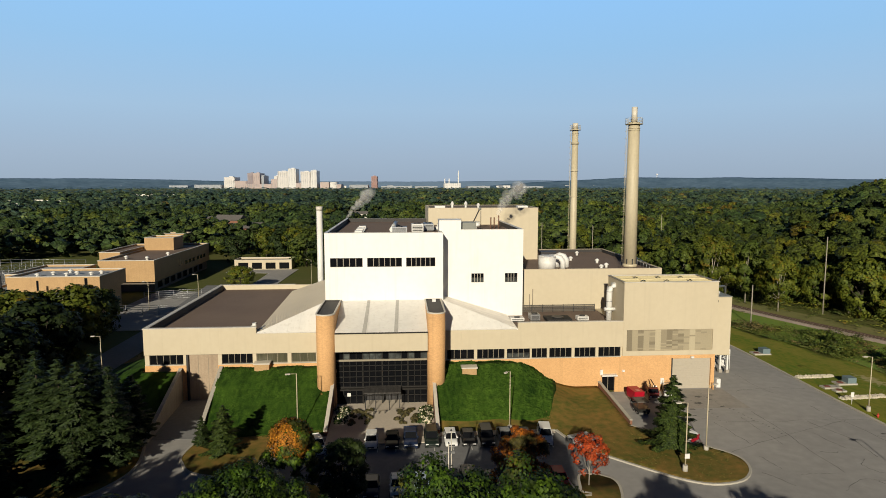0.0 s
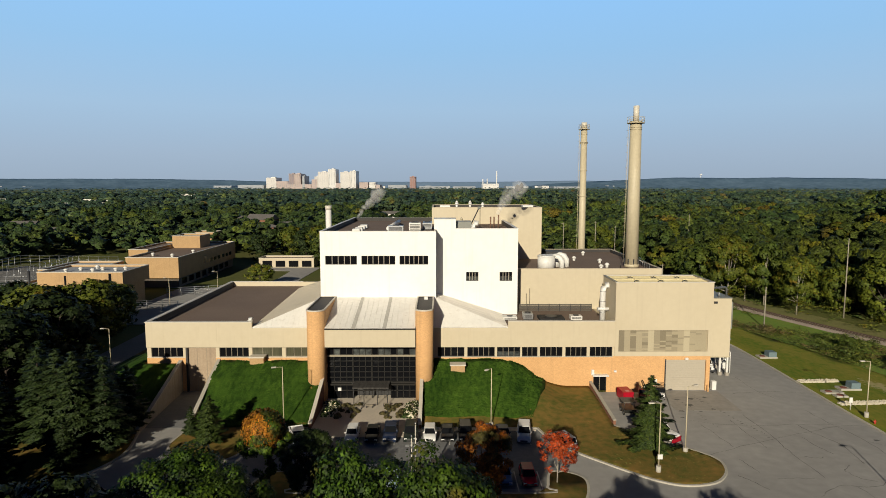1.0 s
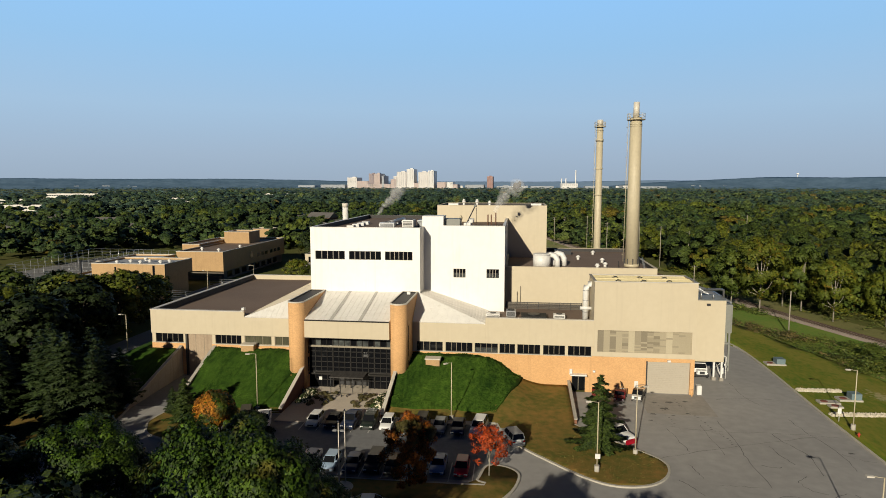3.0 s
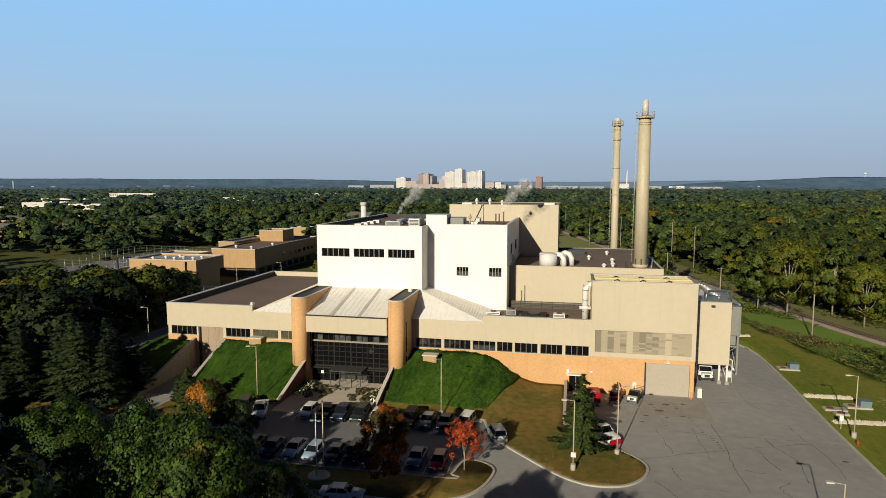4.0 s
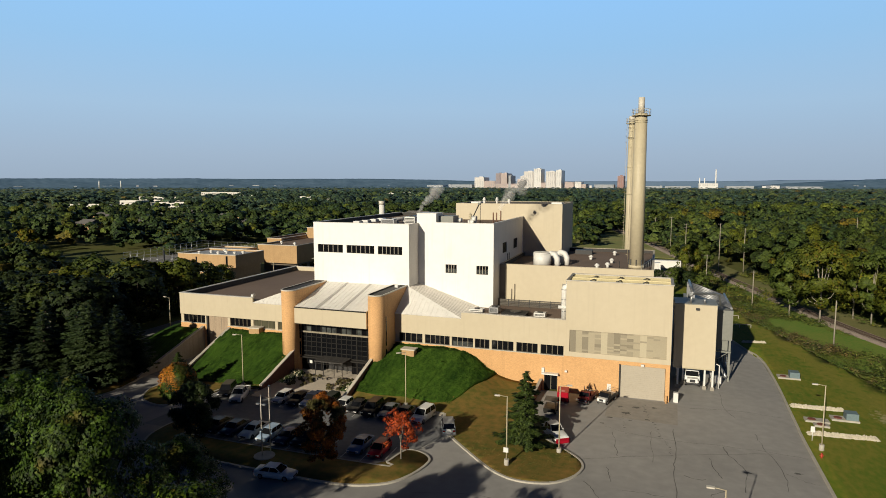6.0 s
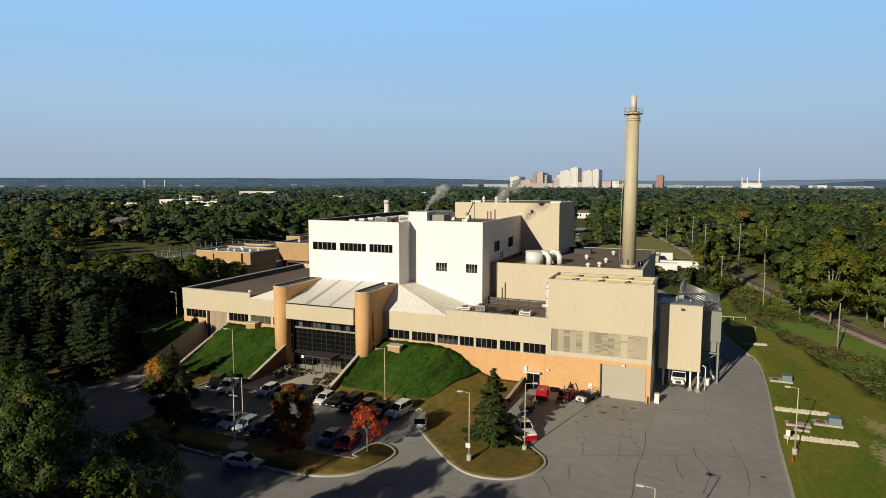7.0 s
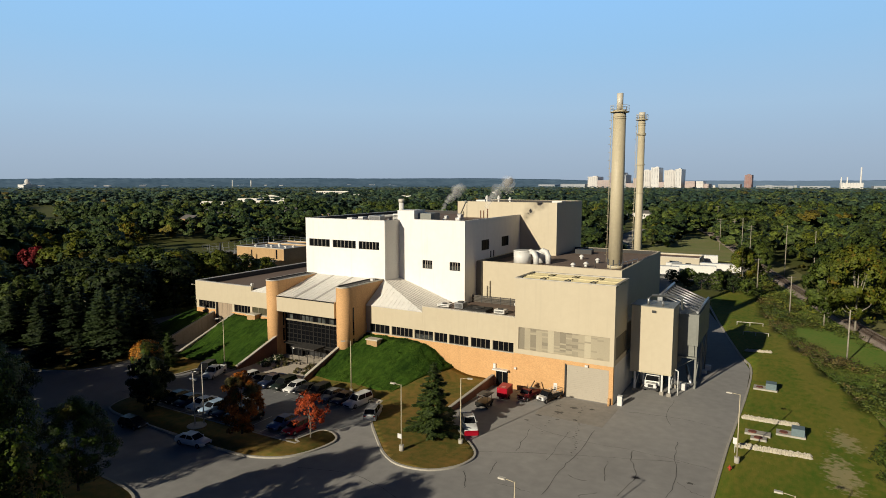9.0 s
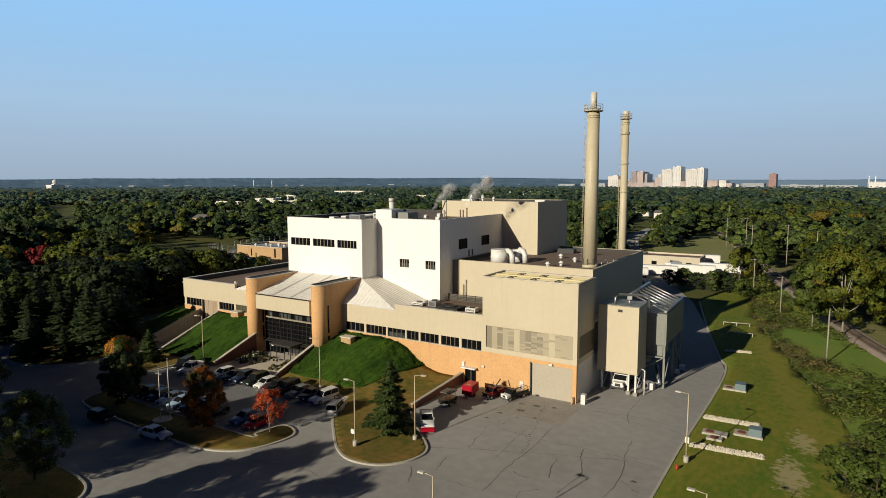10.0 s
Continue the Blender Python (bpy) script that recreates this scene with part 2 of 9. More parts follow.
def wear_and_shade(m, centre, turn, half, colour, amount, ragged, scale):
    """Lays worn ground, or on the drive painted tree shade, with ragged edges over a ground material: an ellipse about
    centre, its axes half, turned by degrees.
    """
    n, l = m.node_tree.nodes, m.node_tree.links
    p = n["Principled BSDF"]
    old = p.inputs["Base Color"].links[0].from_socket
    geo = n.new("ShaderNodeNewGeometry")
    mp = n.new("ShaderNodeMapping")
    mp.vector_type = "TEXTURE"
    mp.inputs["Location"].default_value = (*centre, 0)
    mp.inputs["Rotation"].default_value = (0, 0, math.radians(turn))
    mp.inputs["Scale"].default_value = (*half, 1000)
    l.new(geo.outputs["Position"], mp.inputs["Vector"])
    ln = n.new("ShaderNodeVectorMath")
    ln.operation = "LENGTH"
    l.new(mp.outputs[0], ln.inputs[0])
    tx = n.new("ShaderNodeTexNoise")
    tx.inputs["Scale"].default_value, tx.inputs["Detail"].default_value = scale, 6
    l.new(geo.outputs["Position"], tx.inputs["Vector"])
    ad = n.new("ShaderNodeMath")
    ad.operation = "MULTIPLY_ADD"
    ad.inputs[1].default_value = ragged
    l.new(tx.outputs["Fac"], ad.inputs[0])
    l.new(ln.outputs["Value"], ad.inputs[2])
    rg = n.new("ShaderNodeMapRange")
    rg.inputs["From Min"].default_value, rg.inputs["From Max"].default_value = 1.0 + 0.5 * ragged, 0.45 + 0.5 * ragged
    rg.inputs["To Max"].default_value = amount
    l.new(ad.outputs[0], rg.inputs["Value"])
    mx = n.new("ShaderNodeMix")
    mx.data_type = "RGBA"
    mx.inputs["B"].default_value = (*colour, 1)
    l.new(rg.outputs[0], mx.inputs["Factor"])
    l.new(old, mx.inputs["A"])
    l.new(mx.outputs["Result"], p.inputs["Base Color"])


# tree shade over the west drive, put into the asphalt colour
wear_and_shade(ASPHALT, (-34, 57), 0, (64, 17), (0.175, 0.170, 0.163), 0.7, 0.8, 0.3)
wear_and_shade(LAWN_EAST, (81.2, 124), 11.3, (2.8, 75), (0.28, 0.225, 0.050), 0.42, 3.4, 0.6)
wear_and_shade(LAWN_EAST, (82.6, 89.5), 4, (1.9, 6.0), (0.46, 0.38, 0.22), 0.68, 3.0, 1.3)
wear_and_shade(LAWN_EAST, (83.6, 101), 11.5, (1.6, 4.0), (0.46, 0.385, 0.22), 0.6, 3.6, 1.2)
VERGE = mat("rank_green_verge", (0.105, 0.225, 0.034), (0.225, 0.245, 0.055), 0.95, big=0.09, fine=1.6, bump=1.0, bump_scale=5, spec=0.15)
FIELD = mat("rough_field", (0.085, 0.108, 0.026), (0.125, 0.118, 0.042), 0.95, big=0.045, fine=0.9, bump=0.8, bump_scale=3, spec=0.1)
BLADE = mat("grass_tufts", (0.060, 0.112, 0.014), (0.014, 0.039, 0.005), 0.95, big=0.22, fine=1.2, spec=0.1, stretch=(1.5, 0.6, 0.6))
BLADE_DRY = mat("dry_tufts", (0.17, 0.125, 0.034), (0.085, 0.095, 0.02), 0.95, big=0.14, fine=2.0, spec=0.1)
GLASS_DARK = plain("dark_glass", (0.006, 0.0065, 0.008), 0.10, 0.0, 0.16)
GLASS_SIDE = plain("matt_dark_glass", (0.006, 0.0065, 0.008), 0.35, 0.0, 0.03)
GLASS_CURTAIN = mat("curtained_glass", (0.105, 0.10, 0.062), (0.045, 0.045, 0.03), 0.3, big=0.8, fine=5.0, stretch=(1, 1, 0.1), spec=0.3)
GLASS_ROOM = mat("lit_room_glass", (0.10, 0.11, 0.105), (0.02, 0.022, 0.024), 0.25, big=0.7, fine=1.6, spec=0.3)
FRAME_DARK = plain("bronze_frame", (0.02, 0.018, 0.016), 0.5, 0.0, 0.3)
FRAME_TAN = plain("tan_frame", (0.27, 0.235, 0.175), 0.5)
FRAME_PALE = plain("pale_frame", (0.36, 0.33, 0.28), 0.5)
GALV = mat("galvanised_steel", (0.42, 0.43, 0.44), (0.32, 0.33, 0.34), 0.42, 0.75, big=0.6, fine=4)
STEEL_TAN = mat("tan_steel", (0.53, 0.465, 0.325), (0.46, 0.40, 0.275), 0.55, big=0.25, fine=2, streak=(0.40, 0.335, 0.225))
STEEL_GREY = mat("grey_green_steel", (0.235, 0.24, 0.215), (0.195, 0.2, 0.18), 0.5, big=0.25, fine=2, streak=(0.15, 0.15, 0.13))
WHITE_PAINT = mat("white_paint", (0.74, 0.73, 0.70), (0.64, 0.63, 0.6), 0.45, big=0.5, fine=3)
BLACK = plain("black_rubber", (0.012, 0.012, 0.012), 0.8)
DARK_METAL = plain("dark_metal", (0.03, 0.03, 0.032), 0.5)
CHROME = plain("bright_metal", (0.55, 0.55, 0.56), 0.25, 1.0)
LAMP_CLEAR = plain("headlamp_lens", (0.7, 0.7, 0.7), 0.15)
LAMP_RED = plain("tail_lamp_lens", (0.35, 0.012, 0.01), 0.2)
BARK = mat("bark", (0.09, 0.068, 0.05), (0.055, 0.042, 0.032), 0.95, big=0.8, fine=6, bump=0.5)
BARK_PALE = mat("pale_bark", (0.36, 0.325, 0.265), (0.23, 0.205, 0.165), 0.9, big=0.8, fine=5, bump=0.3)
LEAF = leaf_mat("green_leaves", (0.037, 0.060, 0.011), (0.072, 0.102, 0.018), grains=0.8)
# a little haze is put into the blue of the middle woods
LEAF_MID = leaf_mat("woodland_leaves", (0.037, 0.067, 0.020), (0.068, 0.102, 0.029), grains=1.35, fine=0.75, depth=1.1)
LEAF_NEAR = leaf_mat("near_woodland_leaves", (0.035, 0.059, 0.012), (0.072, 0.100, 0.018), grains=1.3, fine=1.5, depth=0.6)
# air haze painted into the leaf colours: bluer, then paler, with distance
LEAF_FAR = leaf_mat("far_hazed_leaves", (0.036, 0.068, 0.048), (0.062, 0.100, 0.066), grains=1.3, fine=0.36, depth=1.8)
LEAF_DISTANT = leaf_mat("distant_hazed_leaves", (0.048, 0.092, 0.100), (0.068, 0.116, 0.120), grains=1.1, fine=0.12, depth=2.5)
LEAF_BRUSH = leaf_mat("brush_leaves", (0.070, 0.114, 0.019), (0.168, 0.186, 0.042))
LEAF_WEED = leaf_mat("dry_weeds", (0.085, 0.075, 0.030), (0.19, 0.145, 0.060))
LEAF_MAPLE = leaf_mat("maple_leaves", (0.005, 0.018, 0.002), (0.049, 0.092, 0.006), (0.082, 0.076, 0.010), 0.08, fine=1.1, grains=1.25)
LEAF_DARK = leaf_mat("dark_leaves", (0.010, 0.020, 0.006), (0.030, 0.048, 0.010))
LEAF_ORANGE = leaf_mat("orange_leaves", (0.26, 0.085, 0.010), (0.46, 0.19, 0.016), (0.05, 0.06, 0.012), 0.35)
LEAF_RUST = leaf_mat("rust_leaves", (0.20, 0.050, 0.010), (0.40, 0.135, 0.016), (0.060, 0.052, 0.012), 0.34)
# sunlit copy of the spruce needles: sunlight put into a lighter green
NEEDLE_LIT = leaf_mat("sunlit_needles", (0.013, 0.029, 0.006), (0.058, 0.088, 0.018))
CAR_GLASS = plain("tinted_car_glass", (0.010, 0.011, 0.013), 0.12, 0.0, 0.22)
LEAF_CRIMSON = leaf_mat("crimson_leaves", (0.16, 0.010, 0.016), (0.30, 0.022, 0.030))
LEAF_RED = leaf_mat("red_leaves", (0.38, 0.040, 0.010), (0.56, 0.095, 0.022))
# shaded copy of the needles, darkened for the crowded spruces
NEEDLE_SHADED = leaf_mat("shaded_needles", (0.009, 0.019, 0.006), (0.030, 0.050, 0.014))
FLOWER = plain("pale_flowers", (0.72, 0.66, 0.5), 0.7)


# ---- mesh helpers ----
def box(bm, x0, x1, y0, y1, z0, z1):
    vs = [bm.verts.new(v) for v in ((x0, y0, z0), (x1, y0, z0), (x1, y1, z0), (x0, y1, z0), (x0, y0, z1), (x1, y0, z1), (x1, y1, z1), (x0, y1, z1))]
    for f in ((3, 2, 1, 0), (4, 5, 6, 7), (0, 1, 5, 4), (1, 2, 6, 5), (2, 3, 7, 6), (3, 0, 4, 7)):
        bm.faces.new([vs[i] for i in f])
    return vs


def prism(bm, pts, z0, z1):
    """An upright prism over the plan pts, given counter-clockwise; z0, z1: numbers or functions of (x, y)."""
    f0 = z0 if callable(z0) else (lambda x, y: z0)
    f1 = z1 if callable(z1) else (lambda x, y: z1)
    lo = [bm.verts.new((x, y, f0(x, y))) for x, y in pts]
    hi = [bm.verts.new((x, y, f1(x, y))) for x, y in pts]
    bm.faces.new(hi)
    bm.faces.new(lo[::-1])
    for i in range(len(pts)):
        j = (i + 1) % len(pts)
        bm.faces.new((lo[i], lo[j], hi[j], hi[i]))


def cyl(bm, x, y, z0, z1, r0, r1=None, n=16, caps=True):
    r1 = r0 if r1 is None else r1
    a = [(math.cos(6.28318 * i / n), math.sin(6.28318 * i / n)) for i in range(n)]
    lo = [bm.verts.new((x + r0 * c, y + r0 * s, z0)) for c, s in a]
    hi = [bm.verts.new((x + r1 * c, y + r1 * s, z1)) for c, s in a]
    for i in range(n):
        j = (i + 1) % n
        bm.faces.new((lo[i], lo[j], hi[j], hi[i])).smooth = True
    if caps:
        bm.faces.new(hi)
        bm.faces.new(lo[::-1])


def tube(bm, pts, r, n=8, r_end=None):
    """A round bar along pts."""
    pts = [Vector(p) for p in pts]
    rings = []
    for i, p in enumerate(pts):
        d = (pts[min(i + 1, len(pts) - 1)] - pts[max(i - 1, 0)]).normalized()
        u = d.cross(Vector((0, 0, 1)) if abs(d.z) < 0.9 else Vector((1, 0, 0))).normalized()
        v = d.cross(u)
        rr = r if r_end is None else r + (r_end - r) * i / (len(pts) - 1)
        rings.append([bm.verts.new(p + (u * math.cos(6.28318 * k / n) + v * math.sin(6.28318 * k / n)) * rr) for k in range(n)])
    for a, b in zip(rings, rings[1:]):
        for k in range(n):
            bm.faces.new((a[k], a[(k + 1) % n], b[(k + 1) % n], b[k])).smooth = True
    bm.faces.new(rings[0][::-1])
    bm.faces.new(rings[-1])


def bevel(bm, w, seg=1):
    bmesh.ops.bevel(bm, geom=[e for e in bm.edges if len(e.link_faces) == 2 and e.calc_face_angle(0) > 0.5], offset=w, segments=seg, affect="EDGES", clamp_overlap=True)


def link_mesh(name, bm, material, flip=True):
    if flip:
        bmesh.ops.recalc_face_normals(bm, faces=bm.faces)
    me = bpy.data.meshes.new(name)
    bm.to_mesh(me)
    bm.free()
    for m in (material if isinstance(material, (list, tuple)) else [material]):
        me.materials.append(m)
    return new(name, me)


def part(name, bm, material, parent, label=""):
    """One mesh object, in world coordinates, under a thing or a part."""
    ob = link_mesh(name, bm, material)
    ob.parent = parent
    inv = Matrix.Identity(4) if parent.parent else parent.matrix_basis.inverted()
    ob.matrix_parent_inverse = inv
    return tagged(ob, label)


def thing(name, at, label, category, group="", kind=""):
    ob = new(name)
    ob.empty_display_size = 0.5
    ob.matrix_basis = Matrix.Translation(at)
    return tagged(ob, label, category, group, kind)


def solid(name, bm, material, label, category, group="", kind=""):
    return tagged(link_mesh(name, bm, material), label, category, group, kind)


def B():
    return bmesh.new()


# ---- ground, roads, lawns ----
def smooth(a, b, x):
    t = min(1.0, max(0.0, (x - a) / (b - a)))
    return t * t * (3 - 2 * t)


def terrain(x, y):
    """Height of the land: flat round the plant, rising to a wooded ridge beyond the railway."""
    return -0.25 + 25.0 * smooth(-70, 75, x - 0.73 * y) * smooth(118, 200, x) * smooth(150, 290, y) * (1 - smooth(430, 640, y))


def build_ground():
    xs = sorted(set([-5000, -3500, -2500, -1600, -1000] + list(range(-700, 901, 25)) + [1000, 1300, 1800, 2600, 3600, 5000]))
    ys = sorted(set([-5000, -2500, -1000, -400] + list(range(-200, 1201, 25)) + [1300, 1500, 1800, 2400, 3200, 4000, 5000]))
    bm = B()
    g = [[bm.verts.new((x, y, terrain(x, y))) for x in xs] for y in ys]
    for j in range(len(ys) - 1):
        for i in range(len(xs) - 1):
            bm.faces.new((g[j][i], g[j][i + 1], g[j + 1][i + 1], g[j + 1][i])).smooth = True
    return solid("ground", bm, FIELD, "rough green and straw coloured open ground", "ground", kind="structure")


build_ground()


def slab(name, pts, z, material, label, category, depth=0.5, kind="structure"):
    bm = B()
    prism(bm, pts, z - depth, z)
    return solid(name, bm, material, label, category, kind=kind)


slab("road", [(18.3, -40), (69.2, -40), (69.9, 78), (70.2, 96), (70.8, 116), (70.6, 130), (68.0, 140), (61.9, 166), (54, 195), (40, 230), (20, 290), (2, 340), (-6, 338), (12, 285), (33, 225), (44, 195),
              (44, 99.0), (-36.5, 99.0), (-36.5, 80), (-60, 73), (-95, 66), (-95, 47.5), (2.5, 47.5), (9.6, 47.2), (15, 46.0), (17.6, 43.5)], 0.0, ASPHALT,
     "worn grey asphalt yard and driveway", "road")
bm = B()
prism(bm, [(-18, 66), (20.2, 66.0), (24.6, 76), (21.5, 83.2), (-16.5, 83.2)], -0.1, 0.006)
solid("parking_surface", bm, ASPHALT_DARK, "darker asphalt of the staff parking bay", "parking lot", kind="structure")
slab("side_road", [(-62, 88), (-54.5, 88), (-54.5, 150), (-60, 215), (-67, 215), (-62, 150)], -0.05, ASPHALT_DARK, "narrow asphalt lane beside the lawn", "road")


def berm_right(x, y):
    top = 5.35 * (1 - 0.86 * smooth(17.5, 29.0, x + 0.5 * noise.noise(Vector((x * 0.3, y * 0.3, 0)))))
    return 0.15 + top * smooth(-0.15, 1.12, (y - 85.0) / 14.5) * (0.98 if y < 99.3 else 1)


def berm_left(x, y):
    return 0.15 + 5.2 * smooth(-0.15, 1.12, (y - 85.0) / 14.5)


def berm_far(x, y):
    return 0.15 + 5.0 * smooth(-0.15, 1.12, (y - 86.0) / 14.5) * (1 - smooth(108, 135, y)) * smooth(-56, -41.5, x)


def inside(pts, x, y):
    c = False
    j = len(pts) - 1
    for i in range(len(pts)):
        (xi, yi), (xj, yj) = pts[i], pts[j]
        if (yi > y) != (yj > y) and x < (xj - xi) * (y - yi) / (yj - yi) + xi:
            c = not c
        j = i
    return c


def lawn(name, pts, fn, material, label, step=1.0):
    """A lawn over the outline pts whose height is fn(x, y): a fine net cut to the outline, with a skirt down into the ground."""
    bm = B()
    x0, x1 = min(p[0] for p in pts), max(p[0] for p in pts)
    y0, y1 = min(p[1] for p in pts), max(p[1] for p in pts)
    vs = [bm.verts.new((x, y, 0)) for x, y in pts]
    bm.faces.new(vs)
    for k in range(1, int((x1 - x0) / step)):
        x = x0 + k * step
        bmesh.ops.bisect_plane(bm, geom=bm.verts[:] + bm.edges[:] + bm.faces[:], plane_co=(x, 0, 0), plane_no=(1, 0, 0))
    for k in range(1, int((y1 - y0) / step)):
        y = y0 + k * step
        bmesh.ops.bisect_plane(bm, geom=bm.verts[:] + bm.edges[:] + bm.faces[:], plane_co=(0, y, 0), plane_no=(0, 1, 0))
    rim = [e for e in bm.edges if len(e.link_faces) == 1]
    for v in bm.verts:
        v.co.z = fn(v.co.x, v.co.y)
    low = {}
    for e in rim:
        for v in e.verts:
            if v not in low:
                low[v] = bm.verts.new((v.co.x, v.co.y, -0.4))
    for e in rim:
        a, b = e.verts
        bm.faces.new((a, b, low[b], low[a]))
    bm.normal_update()
    for f in bm.faces:
        f.smooth = f.normal.z > 0.4
    return solid(name, bm, material, label, "lawn", kind="structure")


RIGHT_LAWN = [(5.2, 83.6), (21.6, 83.4), (22.8, 79.5), (24.9, 76.0), (29.0, 71.6), (32.8, 68.0), (36.2, 66.4), (40.0, 67.0), (42.4, 69.3), (43.3, 72.0), (42.9, 74.0),
              (41.5, 75.8), (38.8, 78.3), (36.0, 81.0), (33.1, 84.5), (32.9, 99.58), (6.8, 99.58), (6.8, 95.0), (5.2, 94.0)]
LEFT_LAWN = [(-28.1, 84.0), (-28.7, 78.5), (-27.9, 76.2), (-26.2, 73.7), (-23.1, 72.3), (-20.4, 72.3), (-18.3, 74.6), (-17.5, 77.5), (-16.8, 82.0), (-14.5, 83.4), (-11.1, 83.6),
             (-11.1, 94.0), (-13.4, 95.0), (-13.4, 99.58), (-29.1, 99.58)]
FAR_LAWN = [(-60, 71.7), (-53, 67.4), (-45, 64.8), (-37.6, 67.0), (-34.2, 70.7), (-33.0, 76.0), (-35.0, 84.0), (-35.9, 99.58), (-41.6, 99.58), (-41.6, 150), (-54, 150), (-54, 96), (-64, 86)]
ISLAND = [(-12.8, 60.5), (-9.7, 59.6), (-1.8, 59.1), (7.9, 58.8), (14.4, 58.7), (18.7, 59.1), (22.5, 60.9), (24.4, 63.8), (25.2, 67.2), (24.7, 69.0), (22.8, 70.2), (20.9, 69.8),
          (20.0, 66.0), (19.0, 65.0), (-7.6, 65.0), (-8.8, 66.2), (-9.6, 69.0), (-11.4, 70.4), (-13.4, 69.3), (-14.3, 66.8), (-14.0, 63.0)]
NEAR_LAWN = [(-95, -40), (18, -40), (18, 42.5), (16.6, 45.3), (12.5, 46.8), (2.5, 47.3), (-95, 47.3)]
EAST_LAWN = [(69.5, -40), (108, -40), (92, 70), (88.4, 84), (88.7, 99), (88.9, 108), (86.8, 120.3), (82.5, 134.4), (77, 157.3), (73, 171), (69.5, 198), (64.5, 240), (60, 240), (56, 196), (62.3, 166), (68.3, 140), (70.9, 130), (71.1, 116), (70.5, 96), (70.2, 78)]

lawn("lawn_right", RIGHT_LAWN, berm_right, GRASS_DRY, "grass bank and dry lawn against the brick wall")
lawn("lawn_left", LEFT_LAWN, berm_left, GRASS_DRY, "grass bank sloping from the brick wall to the lot")
lawn("lawn_far", FAR_LAWN, berm_far, GRASS_DRY, "shaded lawn bank beside the ramp")
lawn("lawn_island", ISLAND, lambda x, y: 0.16, GRASS_DRY, "dry grass island with a concrete kerb", 3.0)
lawn("lawn_south", [(18.2, -40), (36, -40), (36, 29), (33, 34), (27, 37), (21, 38), (18.2, 37)], lambda x, y: 0.17, GRASS_DRY, "grass island under the drive's maples", 6.0)
lawn("lawn_near", NEAR_LAWN, lambda x, y: 0.15, GRASS_DRY, "grass under the maples by the drive", 6.0)
lawn("lawn_east", EAST_LAWN, lambda x, y: 0.12 + 0.05 * noise.noise(Vector((x * 0.05, y * 0.05, 0))), LAWN_EAST, "mown olive grass strip beside the yard", 4.0)
slab("verge", [(108.01, -40), (150, -40), (127, 70), (104, 127), (90.5, 165), (78.5, 214), (71, 245), (64.51, 240), (69.51, 198), (73.01, 171), (77.01, 157.3), (82.51, 134.4), (86.81, 120.3), (88.91, 108), (88.71, 99), (88.41, 84), (92.01, 70)], 0.12, VERGE, "rank green grass between lawn and railway", "verge")

def tufts(name, pts, fn, count, size, material, label, keep=lambda x, y: True, seed=1):
    """Uneven grass: leaning blades in small bunches, joined."""
    rng = np.random.default_rng(seed)
    x0, x1 = min(p[0] for p in pts), max(p[0] for p in pts)
    y0, y1 = min(p[1] for p in pts), max(p[1] for p in pts)
    verts, faces, tint = [], [], []
    while len(faces) < count:
        x, y = rng.uniform(x0, x1), rng.uniform(y0, y1)
        if not inside(pts, x, y) or not keep(x, y):
            continue
        z = fn(x, y) - 0.03
        patch = 0.5 + 0.9 * noise.noise(Vector((x * 0.35, y * 0.35, 3)))
        for k in range(2):
            a, s = rng.uniform(0, 3.14), size * rng.uniform(0.5, 1.3) * (0.6 + 0.8 * max(0, patch))
            dx, dy = math.cos(a - 1.57) * s * (1 if math.sin(a) > 0 else -1), math.sin(a - 1.57) * s * 0.4
            dx = abs(dx) + 0.3 * s
            lx, ly = rng.normal(0, s * 0.5, 2)
            n = len(verts)
            verts += [(x - dx, y - dy, z), (x + dx, y + dy, z), (x + dx * 0.6 + lx, y + dy * 0.6 + ly, z + s * 1.0), (x - dx * 0.6 + lx, y - dy * 0.6 + ly, z + s * 0.9)]
            faces.append((n, n + 1, n + 2, n + 3))
            tint += [0.2 + 0.5 * max(0, min(1, patch))] * 4
    me = bpy.data.meshes.new(name)
    me.from_pydata(verts, [], faces)
    at = me.attributes.new("tint", "FLOAT", "POINT")
    at.data.foreach_set("value", np.array(tint, dtype=np.float32))
    soft = np.array([0.0, -0.25, 0.95]) + rng.normal(0, 0.28, (len(faces), 3))
    nat = me.attributes.new("custom_normal", "FLOAT_VECTOR", "POINT")
    nat.data.foreach_set("vector", np.repeat(soft / np.linalg.norm(soft, axis=1, keepdims=True), 4, 0).reshape(-1).astype(np.float32))
    me.materials.append(material)
    return tagged(new(name, me), label, "grass", kind="stuff")


RIGHT_BANK = [(5.3, 86.6), (9, 86.2), (14, 86.6), (19, 86.0), (21.6, 87.2), (22.6, 89.5), (23.6, 92.5), (24.8, 95.5), (25.6, 99.55), (6.9, 99.55), (6.9, 95.0), (5.3, 94.0)]
LEFT_BANK = [(-28.3, 84.6), (-24, 83.6), (-19, 84.2), (-14, 84.8), (-11.2, 85.2), (-11.2, 94.0), (-13.5, 95.0), (-13.5, 99.55), (-29.2, 99.55)]
def tussock(x, y):
    """Uneven rank growth on the banks."""
    return 0.20 + 0.30 * noise.noise(Vector((x * 0.45, y * 0.5, 2))) + 0.20 * noise.noise(Vector((x * 1.1, y * 1.3, 5)))


